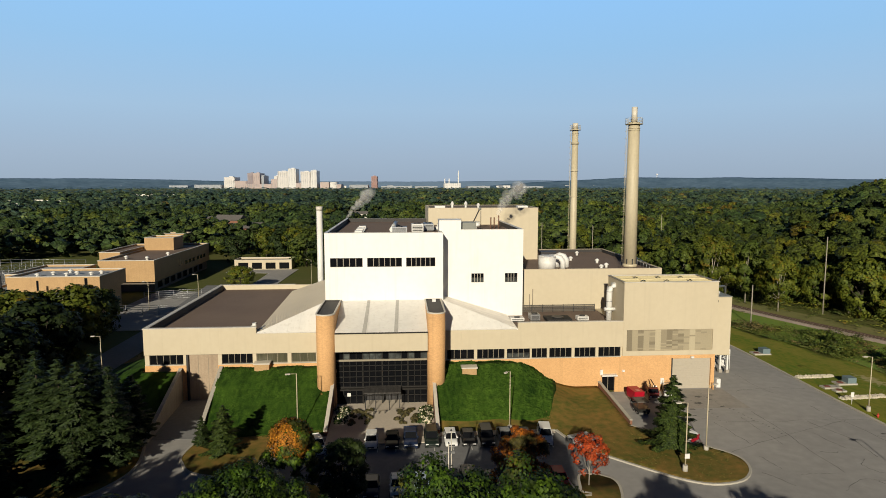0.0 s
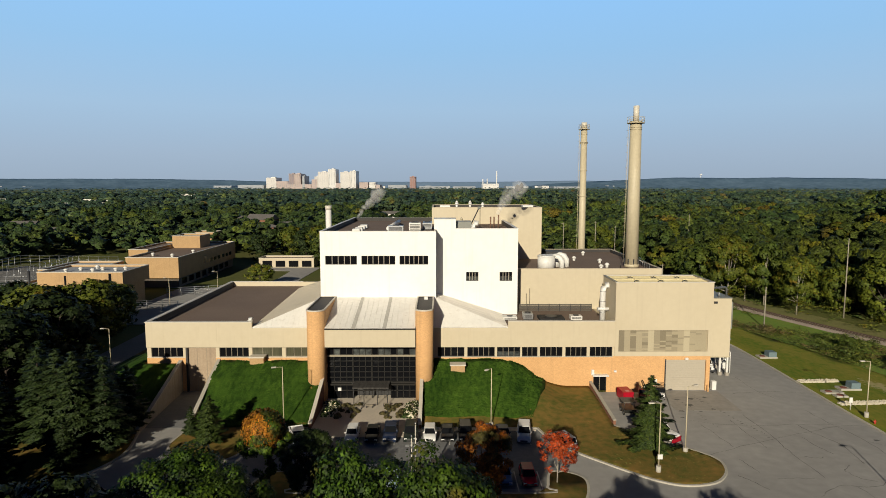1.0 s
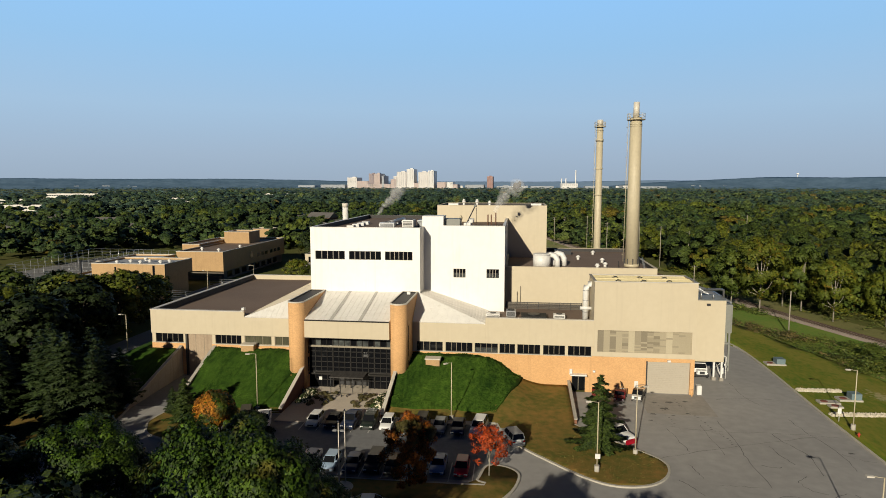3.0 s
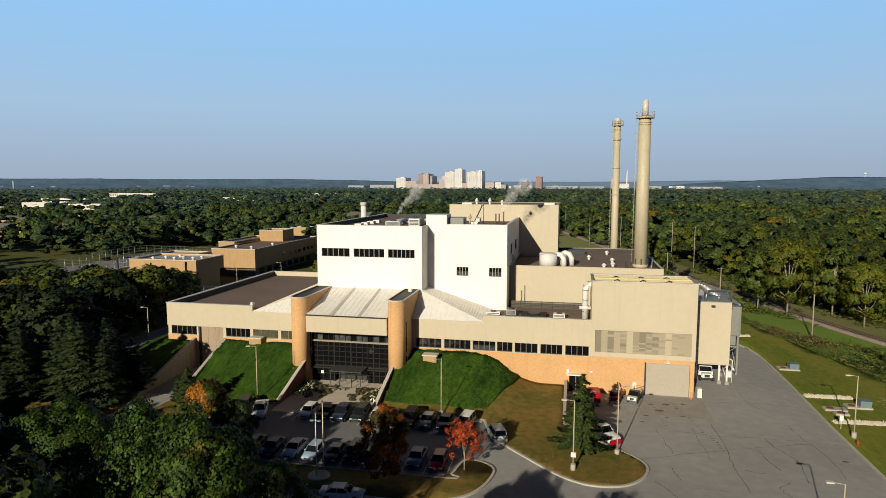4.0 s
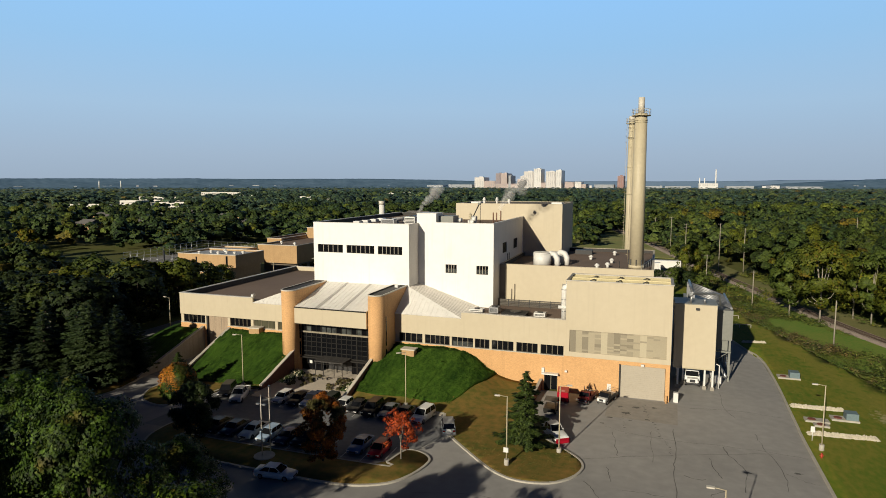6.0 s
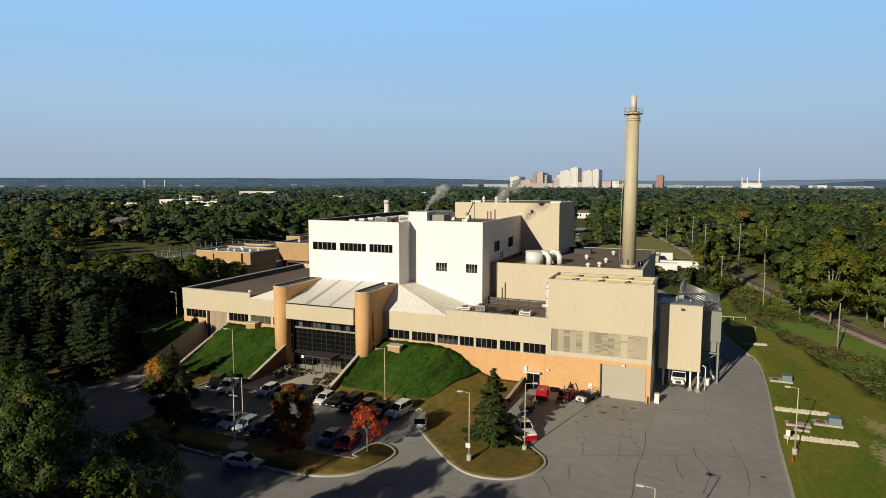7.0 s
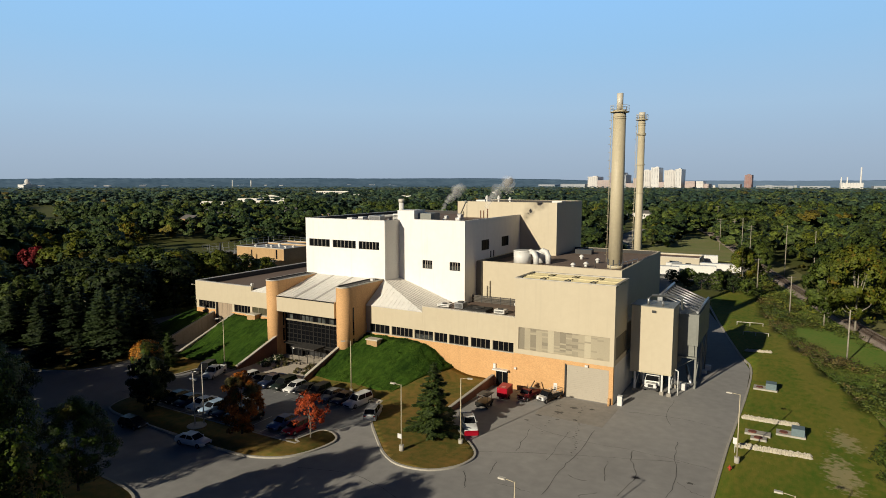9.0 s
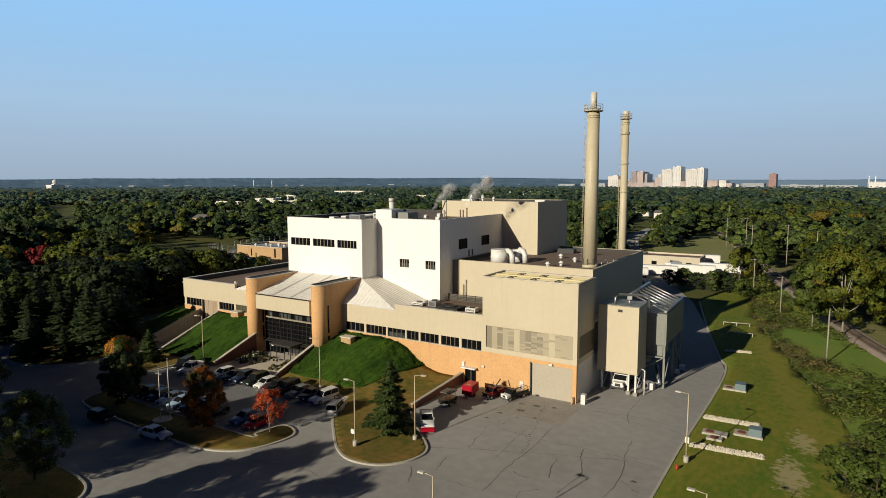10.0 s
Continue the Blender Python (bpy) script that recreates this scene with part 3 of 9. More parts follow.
lawn("bank_far", [(-53.0, 84.0), (-36.0, 84.6), (-36.0, 99.5), (-41.7, 99.5), (-41.7, 120), (-53.9, 120), (-53.9, 97)], lambda x, y: berm_far(x, y) + 0.05, GRASS, "green grass bank beside the service ramp")
lawn("bank_right", RIGHT_BANK, lambda x, y: berm_right(x, y) + 0.05 + tussock(x, y), GRASS, "green grass bank against the brick wall", 0.6)
lawn("bank_left", LEFT_BANK, lambda x, y: berm_left(x, y) + 0.05 + tussock(x, y) * 0.6, GRASS, "green grass bank beside the entrance", 0.6)
tufts("bank_grass", RIGHT_LAWN, lambda x, y: berm_right(x, y) + 0.05 + tussock(x, y), 22000, 0.10, BLADE, "long green grass on the bank by the wall",
      lambda x, y: y > 86.2 + 0.8 * noise.noise(Vector((x * 0.4, 0, 0))) and x < 21.5 + 0.28 * (y - 86) + 1.2 * noise.noise(Vector((0, y * 0.3, 0))))
tufts("bank_grass", LEFT_LAWN, lambda x, y: berm_left(x, y) + 0.05 + tussock(x, y) * 0.6, 13000, 0.085, BLADE, "green grass on the bank by the entrance", lambda x, y: y > 83.5 + noise.noise(Vector((x * 0.4, 0, 0))), 2)
tufts("dry_grass", RIGHT_LAWN, berm_right, 3500, 0.06, BLADE_DRY, "short dry yellow grass", lambda x, y: x > 21 or y < 87, 3)
tufts("dry_grass", EAST_LAWN, lambda x, y: 0.12, 4000, 0.06, BLADE_DRY, "mown grass beside the yard", lambda x, y: 60 < y < 190 and x < 110, 4)
tufts("bank_grass", FAR_LAWN, berm_far, 6000, 0.08, BLADE, "grass on the shaded bank", lambda x, y: y > 78, 5)


def curb(pts, label="pale concrete kerb along the lawn", w=0.32, h=0.19, z=0.0):
    """A kerb along an open line, on its left-hand side."""
    bm = B()
    ring = []
    for i, (x, y) in enumerate(pts):
        a, b = Vector(pts[max(i - 1, 0)]), Vector(pts[min(i + 1, len(pts) - 1)])
        d = (b - a).normalized()
        nx, ny = -d.y * w, d.x * w
        ring.append([bm.verts.new(v) for v in ((x, y, z - 0.2), (x, y, z + h - 0.03), (x + nx * 0.12, y + ny * 0.12, z + h), (x + nx, y + ny, z + h), (x + nx, y + ny, z - 0.2))])
    for p, q in zip(ring, ring[1:]):
        for k in range(4):
            bm.faces.new((p[k], q[k], q[k + 1], p[k + 1]))
    for e in (ring[0], ring[-1]):
        bm.faces.new(e)
    return solid("curb", bm, CURB, label, "kerb", kind="structure")


def rounded(pts, n=4):
    """Points along a smooth curve through pts."""
    out = []
    P = [Vector(p) for p in pts]
    for i in range(len(P) - 1):
        p0, p1, p2, p3 = P[max(i - 1, 0)], P[i], P[i + 1], P[min(i + 2, len(P) - 1)]
        for k in range(n):
            t = k / n
            out.append(tuple(0.5 * ((2 * p1) + (p2 - p0) * t + (2 * p0 - 5 * p1 + 4 * p2 - p3) * t * t + (3 * p1 - p0 - 3 * p2 + p3) * t ** 3)))
    out.append(tuple(P[-1]))
    return out


curb(rounded(RIGHT_LAWN[1:15]))
curb([(5.2, 83.5), (21.6, 83.3)])
curb(rounded(LEFT_LAWN[0:11]))
curb(rounded(FAR_LAWN[0:7]))
curb(rounded(ISLAND + ISLAND[:1]))
curb(rounded([(18.0, 37.4)] + NEAR_LAWN[2:6]) + [(-95, 47.3)])
curb(rounded([(36.15, -40), (36.15, 29), (33.1, 34.1), (27.1, 37.1), (21.0, 38.1), (18.3, 37.2)]))
curb(rounded([(55.5, 196), (61.9, 166), (68.0, 140), (70.5, 131), (70.8, 116), (70.2, 96), (69.9, 78), (69.2, -40)]))

# bays
bm = B()
for x in (-5.9, -3.4, -1.0, 1.6, 4.1, 6.6, 9.1, 11.7, 14.3, 17.0, 20.0):
    box(bm, x - 0.06, x + 0.06, 78.0, 83.1, 0.0, 0.014)
for x in (-6.5, -3.9, -1.2, 1.0, 3.5, 6.1, 8.8, 11.3, 14.0, 16.8, 19.6):
    box(bm, x - 0.06, x + 0.06, 65.2, 70.4, 0.0, 0.014)
solid("parking_lines", bm, PAINT, "faded white painted bay lines", "road marking", kind="structure")


def crack(pts, w, rng):
    bm = B()
    P = rounded(pts, 5)
    prev = None
    for i, (x, y) in enumerate(P):
        a, b = Vector(P[max(i - 1, 0)]), Vector(P[min(i + 1, len(P) - 1)])
        d = (b - a).normalized()
        jx, jy = rng.normal(0, 0.10, 2)
        ww = w * rng.uniform(0.25, 0.75)
        cur = (bm.verts.new((x + jx - d.y * ww, y + jy + d.x * ww, 0.012)), bm.verts.new((x + jx + d.y * ww, y + jy - d.x * ww, 0.012)))
        if prev:
            bm.faces.new((prev[0], prev[1], cur[1], cur[0]))
        prev = cur
    return solid("crack", bm, TAR, "dark tar-sealed crack in the asphalt", "crack", "cracks in the yard", "structure")


rng0 = np.random.default_rng(5)
for pts, w in (([(42.8, 74.9), (49.6, 78.0), (58.0, 81.5), (65.6, 84.2)], 0.06), ([(53.8, 88.8), (53.9, 80.1), (53.6, 76.2), (53.8, 68.6)], 0.07), ([(45.8, 84.8), (46.3, 81), (46.9, 77.2)], 0.06),
               ([(45.8, 73.5), (46.2, 71.8), (46.7, 69.9)], 0.07), ([(59.7, 84.6), (60.6, 81.2), (61.7, 77.6), (60.9, 72.2)], 0.09), ([(54.7, 74.2), (56.5, 73.7), (57.0, 74.2)], 0.09),
               ([(57.9, 80.1), (58.3, 76.7), (59.0, 75.0)], 0.08), ([(43.5, 69.2), (44.7, 67.7), (45.7, 65.5)], 0.08), ([(50.8, 86.8), (51.0, 82), (51.2, 76.8)], 0.05), ([(61.1, 106.9), (61.5, 99.3), (62.5, 95.9)], 0.06),
               ([(56.6, 98.1), (62.5, 99.0), (68.9, 98.3)], 0.06), ([(47.8, 68.3), (50.2, 68.4), (52.5, 68.3)], 0.05), ([(26, 60), (33, 62), (40, 60)], 0.05), ([(50.6, 64.0), (54.2, 66.6), (57.6, 66.2), (61.5, 68.2)], 0.06), ([(56.2, 66.4), (56.6, 63.0), (55.4, 59.5)], 0.06), ([(58.8, 71.8), (57.4, 70.2), (57.9, 68.4), (59.4, 67.6)], 0.07),
               ([(44.6, 86.6), (49.0, 85.0), (55.5, 84.4), (62.0, 84.9), (69.5, 84.0)], 0.045), ([(64.2, 90.5), (64.9, 84.6), (66.0, 79.0), (65.4, 74.0)], 0.06), ([(66.0, 79.0), (67.6, 77.4), (69.2, 76.8)], 0.05), ([(47.5, 62.5), (49.3, 59.0), (49.0, 55.0)], 0.06), ([(62.2, 68.0), (63.5, 65.0), (63.0, 61.5)], 0.06)):
    crack(pts, w, rng0)
bm = B()
drips = [(47.3, 92.7, 0.7), (45.0, 90.2, 0.4), (67.5, 79.2, 0.4), (61.8, 77.5, 0.4), (48.6, 95.6, 0.5), (50.2, 91.0, 0.35), (49.9, 94.2, 0.3), (46.2, 95.3, 0.35), (51.2, 96.3, 0.4), (47.9, 90.0, 0.3), (44.2, 87.6, 0.28)]
drips += [(49.2 + 0.16 * k + rng0.normal(0, 0.22), 97.0 - 0.62 * k, rng0.uniform(0.06, 0.2)) for k in range(30)]
drips += [(46.6 + 0.05 * k + rng0.normal(0, 0.25), 96.0 - 0.7 * k, rng0.uniform(0.05, 0.16)) for k in range(18)]
for x, y, r in drips:
    n = 14
    vs = [bm.verts.new((x + r * (1 + 0.35 * rng0.normal()) * math.cos(6.283 * k / n), y + 0.6 * r * (1 + 0.35 * rng0.normal()) * math.sin(6.283 * k / n), 0.018)) for k in range(n)]
    bm.faces.new(vs)
solid("oil_stains", bm, TAR, "dark oil stains on the asphalt", "stain", kind="stuff")


slab("apron", [(44.3, 90.6), (54.4, 90.2), (54.6, 99.4), (44.3, 99.4)], 0.009, mat("apron_concrete", (0.315, 0.292, 0.262), (0.25, 0.232, 0.208), 0.9, big=0.3, fine=1.2, bump=0.15), "worn concrete apron before the roller door", "pavement", 0.2)


# plaza, flanking walls, ramp
slab("plaza", [(-10.6, 80.6), (4.6, 80.6), (4.6, 97.4), (-10.6, 97.4)], 0.10, WALKWAY, "pale concrete forecourt before the entrance", "pavement")
slab("sidewalk", [(4.62, 82.6), (21.4, 82.6), (21.4, 83.5), (4.62, 83.5)], 0.11, WALKWAY, "narrow concrete footway", "pavement")
slab("ramp_road", [(-34.9, 84), (-28.4, 84), (-29.6, 100), (-35.6, 100)], 0.03, ASPHALT_DARK, "asphalt ramp down to the service door", "road")


def flank_wall(name, a, b, za, zb, w, material, label, cap=COPING):
    """A low wall from a to b whose top rises from za to zb, with a coping."""
    t = thing(name, (a[0], a[1], 0), label, "retaining wall", "retaining walls", "structure")
    d = (Vector(b) - Vector(a)).normalized()
    nx, ny = -d.y * w / 2, d.x * w / 2

    def strip(o, z_lo, up):
        bm = B()
        q = [(a[0] - nx * o, a[1] - ny * o), (b[0] - nx * o, b[1] - ny * o), (b[0] + nx * o, b[1] + ny * o), (a[0] + nx * o, a[1] + ny * o)]
        lo = [bm.verts.new((x, y, z_lo if z_lo is not None else z)) for (x, y), z in zip(q, (za, zb, zb, za))]
        hi = [bm.verts.new((x, y, z + up)) for (x, y), z in zip(q, (za, zb, zb, za))]
        bm.faces.new(hi), bm.faces.new(lo[::-1])
        for i in range(4):
            j = (i + 1) % 4
            bm.faces.new((lo[i], lo[j], hi[j], hi[i]))
        return bm
    part("wall", strip(1.0, -0.3, 0.0), material, t)
    part("coping", strip(1.35, None, 0.14), cap, t, "pale concrete coping")
    return t


# entrance walls: brick given the red-brown it shows in shade
flank_wall("entrance_wall", (-10.85, 83.7), (-10.85, 95.2), 0.65, 4.6, 0.4, BRICK_RED, "sloping brick wall with pale coping beside the steps")
flank_wall("entrance_wall", (4.9, 83.3), (4.9, 95.2), 0.65, 4.6, 0.4, BRICK_RED, "sloping brick wall with pale coping beside the forecourt")
flank_wall("ramp_wall", (-28.3, 84.2), (-29.3, 99.6), 0.45, 5.5, 0.42, CONCRETE, "stained concrete wall falling beside the ramp", CURB)
flank_wall("ramp_wall", (-34.7, 81.5), (-35.7, 99.6), 0.35, 5.3, 0.42, CONCRETE, "tall stained concrete wall of the service ramp", CURB)
flank_wall("yard_wall", (33.1, 84.6), (33.2, 99.58), 0.75, 1.6, 0.35, BRICK_RED, "low brick wall between lawn and yard", CURB)


# ---- the plant building ----
YF = 99.6
plant = thing("industrial_building", (5, 99.6, 0), "large tan and white industrial plant with an orange brick base", "building")
rngb = np.random.default_rng(11)


def bx(name, dims, material, parent=None, label="", bev=0.0):
    bm = B()
    box(bm, *dims)
    if bev:
        bevel(bm, bev)
    return part(name, bm, material, parent or plant, label)


def window_band(x0, x1, z0, z1, y, bays, depth=0.35, fm=FRAME_DARK, parent=None, glass=GLASS_DARK, rows=1):
    """A recessed window facing -y: frame, one pane a bay, mullions."""
    f = 0.09
    bm = B()
    box(bm, x0, x1, y + depth, y + depth + 0.1, z0, z0 + f)
    box(bm, x0, x1, y + depth, y + depth + 0.1, z1 - f, z1)
    box(bm, x0, x0 + f, y + depth, y + depth + 0.1, z0 + f, z1 - f)
    box(bm, x1 - f, x1, y + depth, y + depth + 0.1, z0 + f, z1 - f)
    w = part("window", bm, fm, parent or plant, "dark framed strip window")
    bw = (x1 - x0 - 2 * f) / bays
    bh = (z1 - z0 - 2 * f) / rows
    for i in range(bays):
        for j in range(rows):
            a, c = x0 + f + i * bw, z0 + f + j * bh
            bm = B()
            t = rngb.normal(0, 0.006, 2)
            vs = [bm.verts.new(v) for v in ((a, y + depth + 0.06 + t[0], c), (a + bw, y + depth + 0.06 - t[0], c), (a + bw, y + depth + 0.06 - t[0] + t[1], c + bh), (a, y + depth + 0.06 + t[0] + t[1], c + bh))]
            bm.faces.new(vs)
            part("pane", bm, GLASS_ROOM if rows > 1 and j == 0 else glass, w)
    for i in range(1, bays):
        bm = B()
        e = 0.035 if z0 < 10 else 0.05
        box(bm, x0 + f + i * bw - e, x0 + f + i * bw + e, y + depth - 0.03, y + depth + 0.09, z0 + f, z1 - f)
        part("mullion", bm, FRAME_TAN if z0 < 10 else FRAME_PALE, w)
    for j in range(1, rows):
        bm = B()
        box(bm, x0 + f, x1 - f, y + depth - 0.02, y + depth + 0.08, z0 + f + j * bh - 0.04, z0 + f + j * bh + 0.04)
        part("transom", bm, fm, w)
    return w


# lower storey: brick, window strip, tan fascia
Z_SILL, Z_HEAD, Z_TOP, Z_EAVE, Z_ROOF = 5.85, 7.6, 11.85, 11.0, 10.85
bands_left = [(-40.6, -35.3, 5), (-29.2, -24.3, 5), (-23.7, -18.7, 3), (-18.1, -14.1, 3)]
bands_right = [(7.4, 11.9, 4), (12.4, 17.0, 5), (17.4, 21.3, 4), (21.6, 24.2, 3), (24.6, 28.4, 4), (28.9, 32.5, 4), (33.0, 36.8, 4)]
bx("brick_wall", (-41.3, -34.7, YF + 0.06, YF + 0.6, -0.3, Z_SILL), BRICK)
bx("brick_wall", (-29.8, -13.2, YF + 0.06, YF + 0.6, -0.3, Z_SILL), BRICK)
bx("brick_wall", (6.6, 33.7, YF + 0.06, YF + 0.6, -0.3, Z_SILL), BRICK)
bx("brick_wall", (35.9, 45.8, YF + 0.06, YF + 0.6, -0.3, Z_SILL), BRICK)
bx("brick_wall", (33.7, 35.9, YF + 0.06, YF + 0.6, 2.65, Z_SILL), BRICK)
bx("brick_wall", (45.8, 52.7, YF + 0.06, YF + 0.6, 5.35, 6.0), BRICK)
bx("brick_wall", (52.7, 53.35, YF + 0.06, YF + 0.6, -0.3, 6.0), BRICK)
bx("brick_wall", (36.9, 45.8, YF + 0.06, YF + 0.6, Z_SILL, 6.0), BRICK)
bx("sill", (-41.3, -34.7, YF - 0.02, YF + 0.62, Z_SILL, Z_SILL + 0.08), COPING)
bx("sill", (-29.8, -13.2, YF - 0.02, YF + 0.62, Z_SILL, Z_SILL + 0.08), COPING)
bx("sill", (6.6, 36.9, YF - 0.02, YF + 0.62, Z_SILL, Z_SILL + 0.08), COPING)
for k, (a, b, n) in enumerate(bands_left + bands_right):
    curtains = k in (2, 3)
    window_band(a, b, Z_SILL + 0.08, Z_HEAD, YF, n, fm=FRAME_TAN if curtains else FRAME_DARK, rows=2 if k == 6 else 1, glass=GLASS_CURTAIN if curtains else GLASS_DARK)
for a, b in ((-41.3, -40.6), (-35.3, -34.7), (-29.8, -29.2), (-24.3, -23.7), (-18.7, -18.1), (-14.1, -13.2), (6.6, 7.4), (11.9, 12.4), (17.0, 17.4), (21.3, 21.6), (24.2, 24.6),
             (28.4, 28.9), (32.5, 33.0), (36.8, 37.1)):
    bx("pier", (a, b, YF + 0.16, YF + 0.6, Z_SILL + 0.08, Z_HEAD), TAN)


def fascia(x0, x1, ztop, step):
    """Tan wall panels side by side with narrow joints."""
    n = max(1, round((x1 - x0) / step))
    w = (x1 - x0) / n
    for i in range(n):
        bm = B()
        box(bm, x0 + i * w + 0.002, x0 + (i + 1) * w - 0.002, YF - 0.02 + rngb.uniform(0, 0.003), YF + 0.5, Z_HEAD, ztop)
        part("panel", bm, TAN, plant)


fascia(-41.35, -23.6, Z_TOP, 3.0)
fascia(-23.6, -13.2, Z_EAVE, 3.0)
fascia(6.6, 19.2, Z_EAVE, 3.0)
fascia(19.2, 37.1, Z_TOP + 0.1, 3.0)
bx("coping", (-41.45, -23.6, YF - 0.08, YF + 0.6, Z_TOP, Z_TOP + 0.12), COPING)
bx("coping", (19.2, 37.1, YF - 0.08, YF + 0.6, Z_TOP + 0.1, Z_TOP + 0.2), COPING)
bx("soffit", (-41.3, -13.3, YF + 0.02, YF + 0.62, Z_HEAD - 0.03, Z_HEAD), FRAME_TAN)
# west end, back walls and roof of the low block
bx("wall", (-41.35, -40.85, YF + 0.5, 142.5, 7.6, Z_TOP), TAN)
bx("wall", (-41.2, -40.85, YF + 0.6, 142.5, -0.3, 7.6), BRICK)
bx("wall", (-41.35, -13.5, 142.0, 142.5, -0.3, Z_TOP), TAN)
bx("coping", (-41.45, -40.7, YF + 0.6, 142.6, Z_TOP, Z_TOP + 0.12), COPING)
bx("coping", (-40.7, -24.4, 141.9, 142.6, Z_TOP, Z_TOP + 0.12), COPING)
bx("parapet_lining", (-40.85, -40.6, YF + 0.5, 142.0, Z_ROOF, Z_TOP), ROOF_DARK)
bx("roof", (-40.85, -13.1, YF + 0.5, 142.0, Z_ROOF - 0.4, Z_ROOF), ROOF_GRAVEL, label="flat brown gravel roof")
bx("roof", (7.1, 37.1, YF + 0.5, 115.6, Z_ROOF - 0.4, Z_ROOF), ROOF_GRAVEL, label="flat brown gravel roof")
# service door of the ramp
bm = B()
box(bm, -34.6, -29.8, YF + 0.25, YF + 0.4, -0.3, 7.6)
door = part("service_door", bm, mat("stained_door", (0.40, 0.31, 0.22), (0.31, 0.235, 0.165), 0.85, streak=(0.2, 0.15, 0.11)), plant, "tall stained tan concrete service door")
for x in (-33.0, -31.4):
    bm = B()
    box(bm, x - 0.03, x + 0.03, YF + 0.22, YF + 0.27, 0.2, 7.5)
    part("rib", bm, FRAME_TAN, door)
bm = B()
box(bm, -34.75, -34.45, YF - 0.15, YF + 0.5, 0, 7.6)
part("jamb", bm, DARK_METAL, door)


def ribbed_slope(quad, name, rib_dir, spacing, material, label, rib=0.022):
    """A metal roof slope over four or three corners, with standing seams that run up the slope."""
    bm = B()
    vs = [bm.verts.new(q) for q in quad]
    bm.faces.new(vs)
    nrm = (Vector(quad[1]) - Vector(quad[0])).cross(Vector(quad[2]) - Vector(quad[1])).normalized()
    if nrm.z < 0:
        nrm = -nrm
    r = bmesh.ops.extrude_face_region(bm, geom=bm.faces[:])
    bmesh.ops.translate(bm, verts=[v for v in r["geom"] if isinstance(v, bmesh.types.BMVert)], vec=-nrm * 0.2)
    sl = part(name, bm, material, plant, label)
    # seams: clip lines of constant coordinate against the outline
    P = [Vector(q) for q in quad]
    ax = 0 if rib_dir == "y" else 1
    lo, hi = min(p[ax] for p in P), max(p[ax] for p in P)
    k = lo + spacing * 0.5
    while k < hi:
        cuts = []
        for i in range(len(P)):
            a, b = P[i], P[(i + 1) % len(P)]
            if (a[ax] - k) * (b[ax] - k) < 0:
                cuts.append(a.lerp(b, (k - a[ax]) / (b[ax] - a[ax])))
        if len(cuts) == 2 and (cuts[0] - cuts[1]).length > 0.4:
            a, b = cuts
            d = (b - a).normalized()
            s = d.cross(nrm) * rib
            bm = B()
            q = [a - s, a + s, b + s, b - s]
            lo4 = [bm.verts.new(v) for v in q]
            hi4 = [bm.verts.new(v + nrm * 0.04) for v in q]
            bm.faces.new(hi4)
            for i in range(4):
                j = (i + 1) % 4
                bm.faces.new((lo4[i], lo4[j], hi4[j], hi4[i]))
            part("seam", bm, material, sl)
        k += spacing
    return sl


WX0, WX1, WY = -13.1, 7.1, 105.35
ribbed_slope([(-10.4, 93.62, 12.15), (3.9, 93.62, 12.15), (3.9, WY, 15.0), (-10.4, WY, 15.0)], "roof_slope", "y", 0.9, ROOFMETAL, "white standing-seam metal roof slope")
ribbed_slope([(6.7, YF - 0.1, Z_EAVE), (19.2, YF - 0.1, Z_EAVE), (WX1, WY, 14.9), (6.7, WY, 14.9)], "roof_slope", "y", 0.9, ROOFMETAL, "white standing-seam metal roof slope")
ribbed_slope([(19.2, YF - 0.1, Z_EAVE), (19.2, 110.4, Z_EAVE), (WX1, 110.4, 14.9), (WX1, WY, 14.9)], "roof_slope", "x", 0.8, mat("grey_metal_roof", (0.74, 0.70, 0.635), (0.60, 0.565, 0.51), 0.5, big=0.25, fine=1.0, stretch=(0.15, 1.4, 1)), "ribbed grey-white metal roof slope", 0.10)
ribbed_slope([(-23.6, YF - 0.1, Z_EAVE), (-13.2, YF - 0.1, Z_EAVE), (-13.2, WY, 14.9), (WX0, WY, 14.9)], "roof_slope", "y", 0.9, ROOFMETAL, "white standing-seam metal roof slope")
ribbed_slope([(-23.6, YF - 0.1, Z_EAVE), (-24.5, 138.5, Z_EAVE), (WX0, 138.5, 14.9), (WX0, WY, 14.9)], "roof_slope", "x", 1.1, mat("tan_metal_roof", (0.50, 0.44, 0.34), (0.44, 0.385, 0.29), 0.55), "tan metal roof slope")
bm = B()
vs = [bm.verts.new(v) for v in ((-24.5, 138.5, Z_ROOF), (WX0, 138.5, Z_ROOF), (WX0, 138.5, 14.9), (-24.5, 138.5, Z_EAVE))]
bm.faces.new(vs)
part("gable_end", bm, TAN, plant)
GREY_STRIP = mat("weathered_strip", (0.50, 0.48, 0.44), (0.40, 0.385, 0.35), 0.6, big=0.6, fine=3)
for x in (-5.9, -1.0):
    bm = B()
    rise = (15.0 - 12.15) / (WY - 93.62)
    lo = [bm.verts.new((x + s, y, 12.15 + (y - 93.62) * rise + 0.012)) for s, y in ((-0.3, 93.7), (0.3, 93.7), (0.45, WY - 0.05), (-0.05, WY - 0.05))]
    hi = [bm.verts.new(v.co + Vector((0, 0, 0.045))) for v in lo]
    bm.faces.new(hi)
    for i in range(4):
        bm.faces.new((lo[i], lo[(i + 1) % 4], hi[(i + 1) % 4], hi[i]))
    part("roof_strip", bm, GREY_STRIP, plant, "grey weathered strip up the white roof")

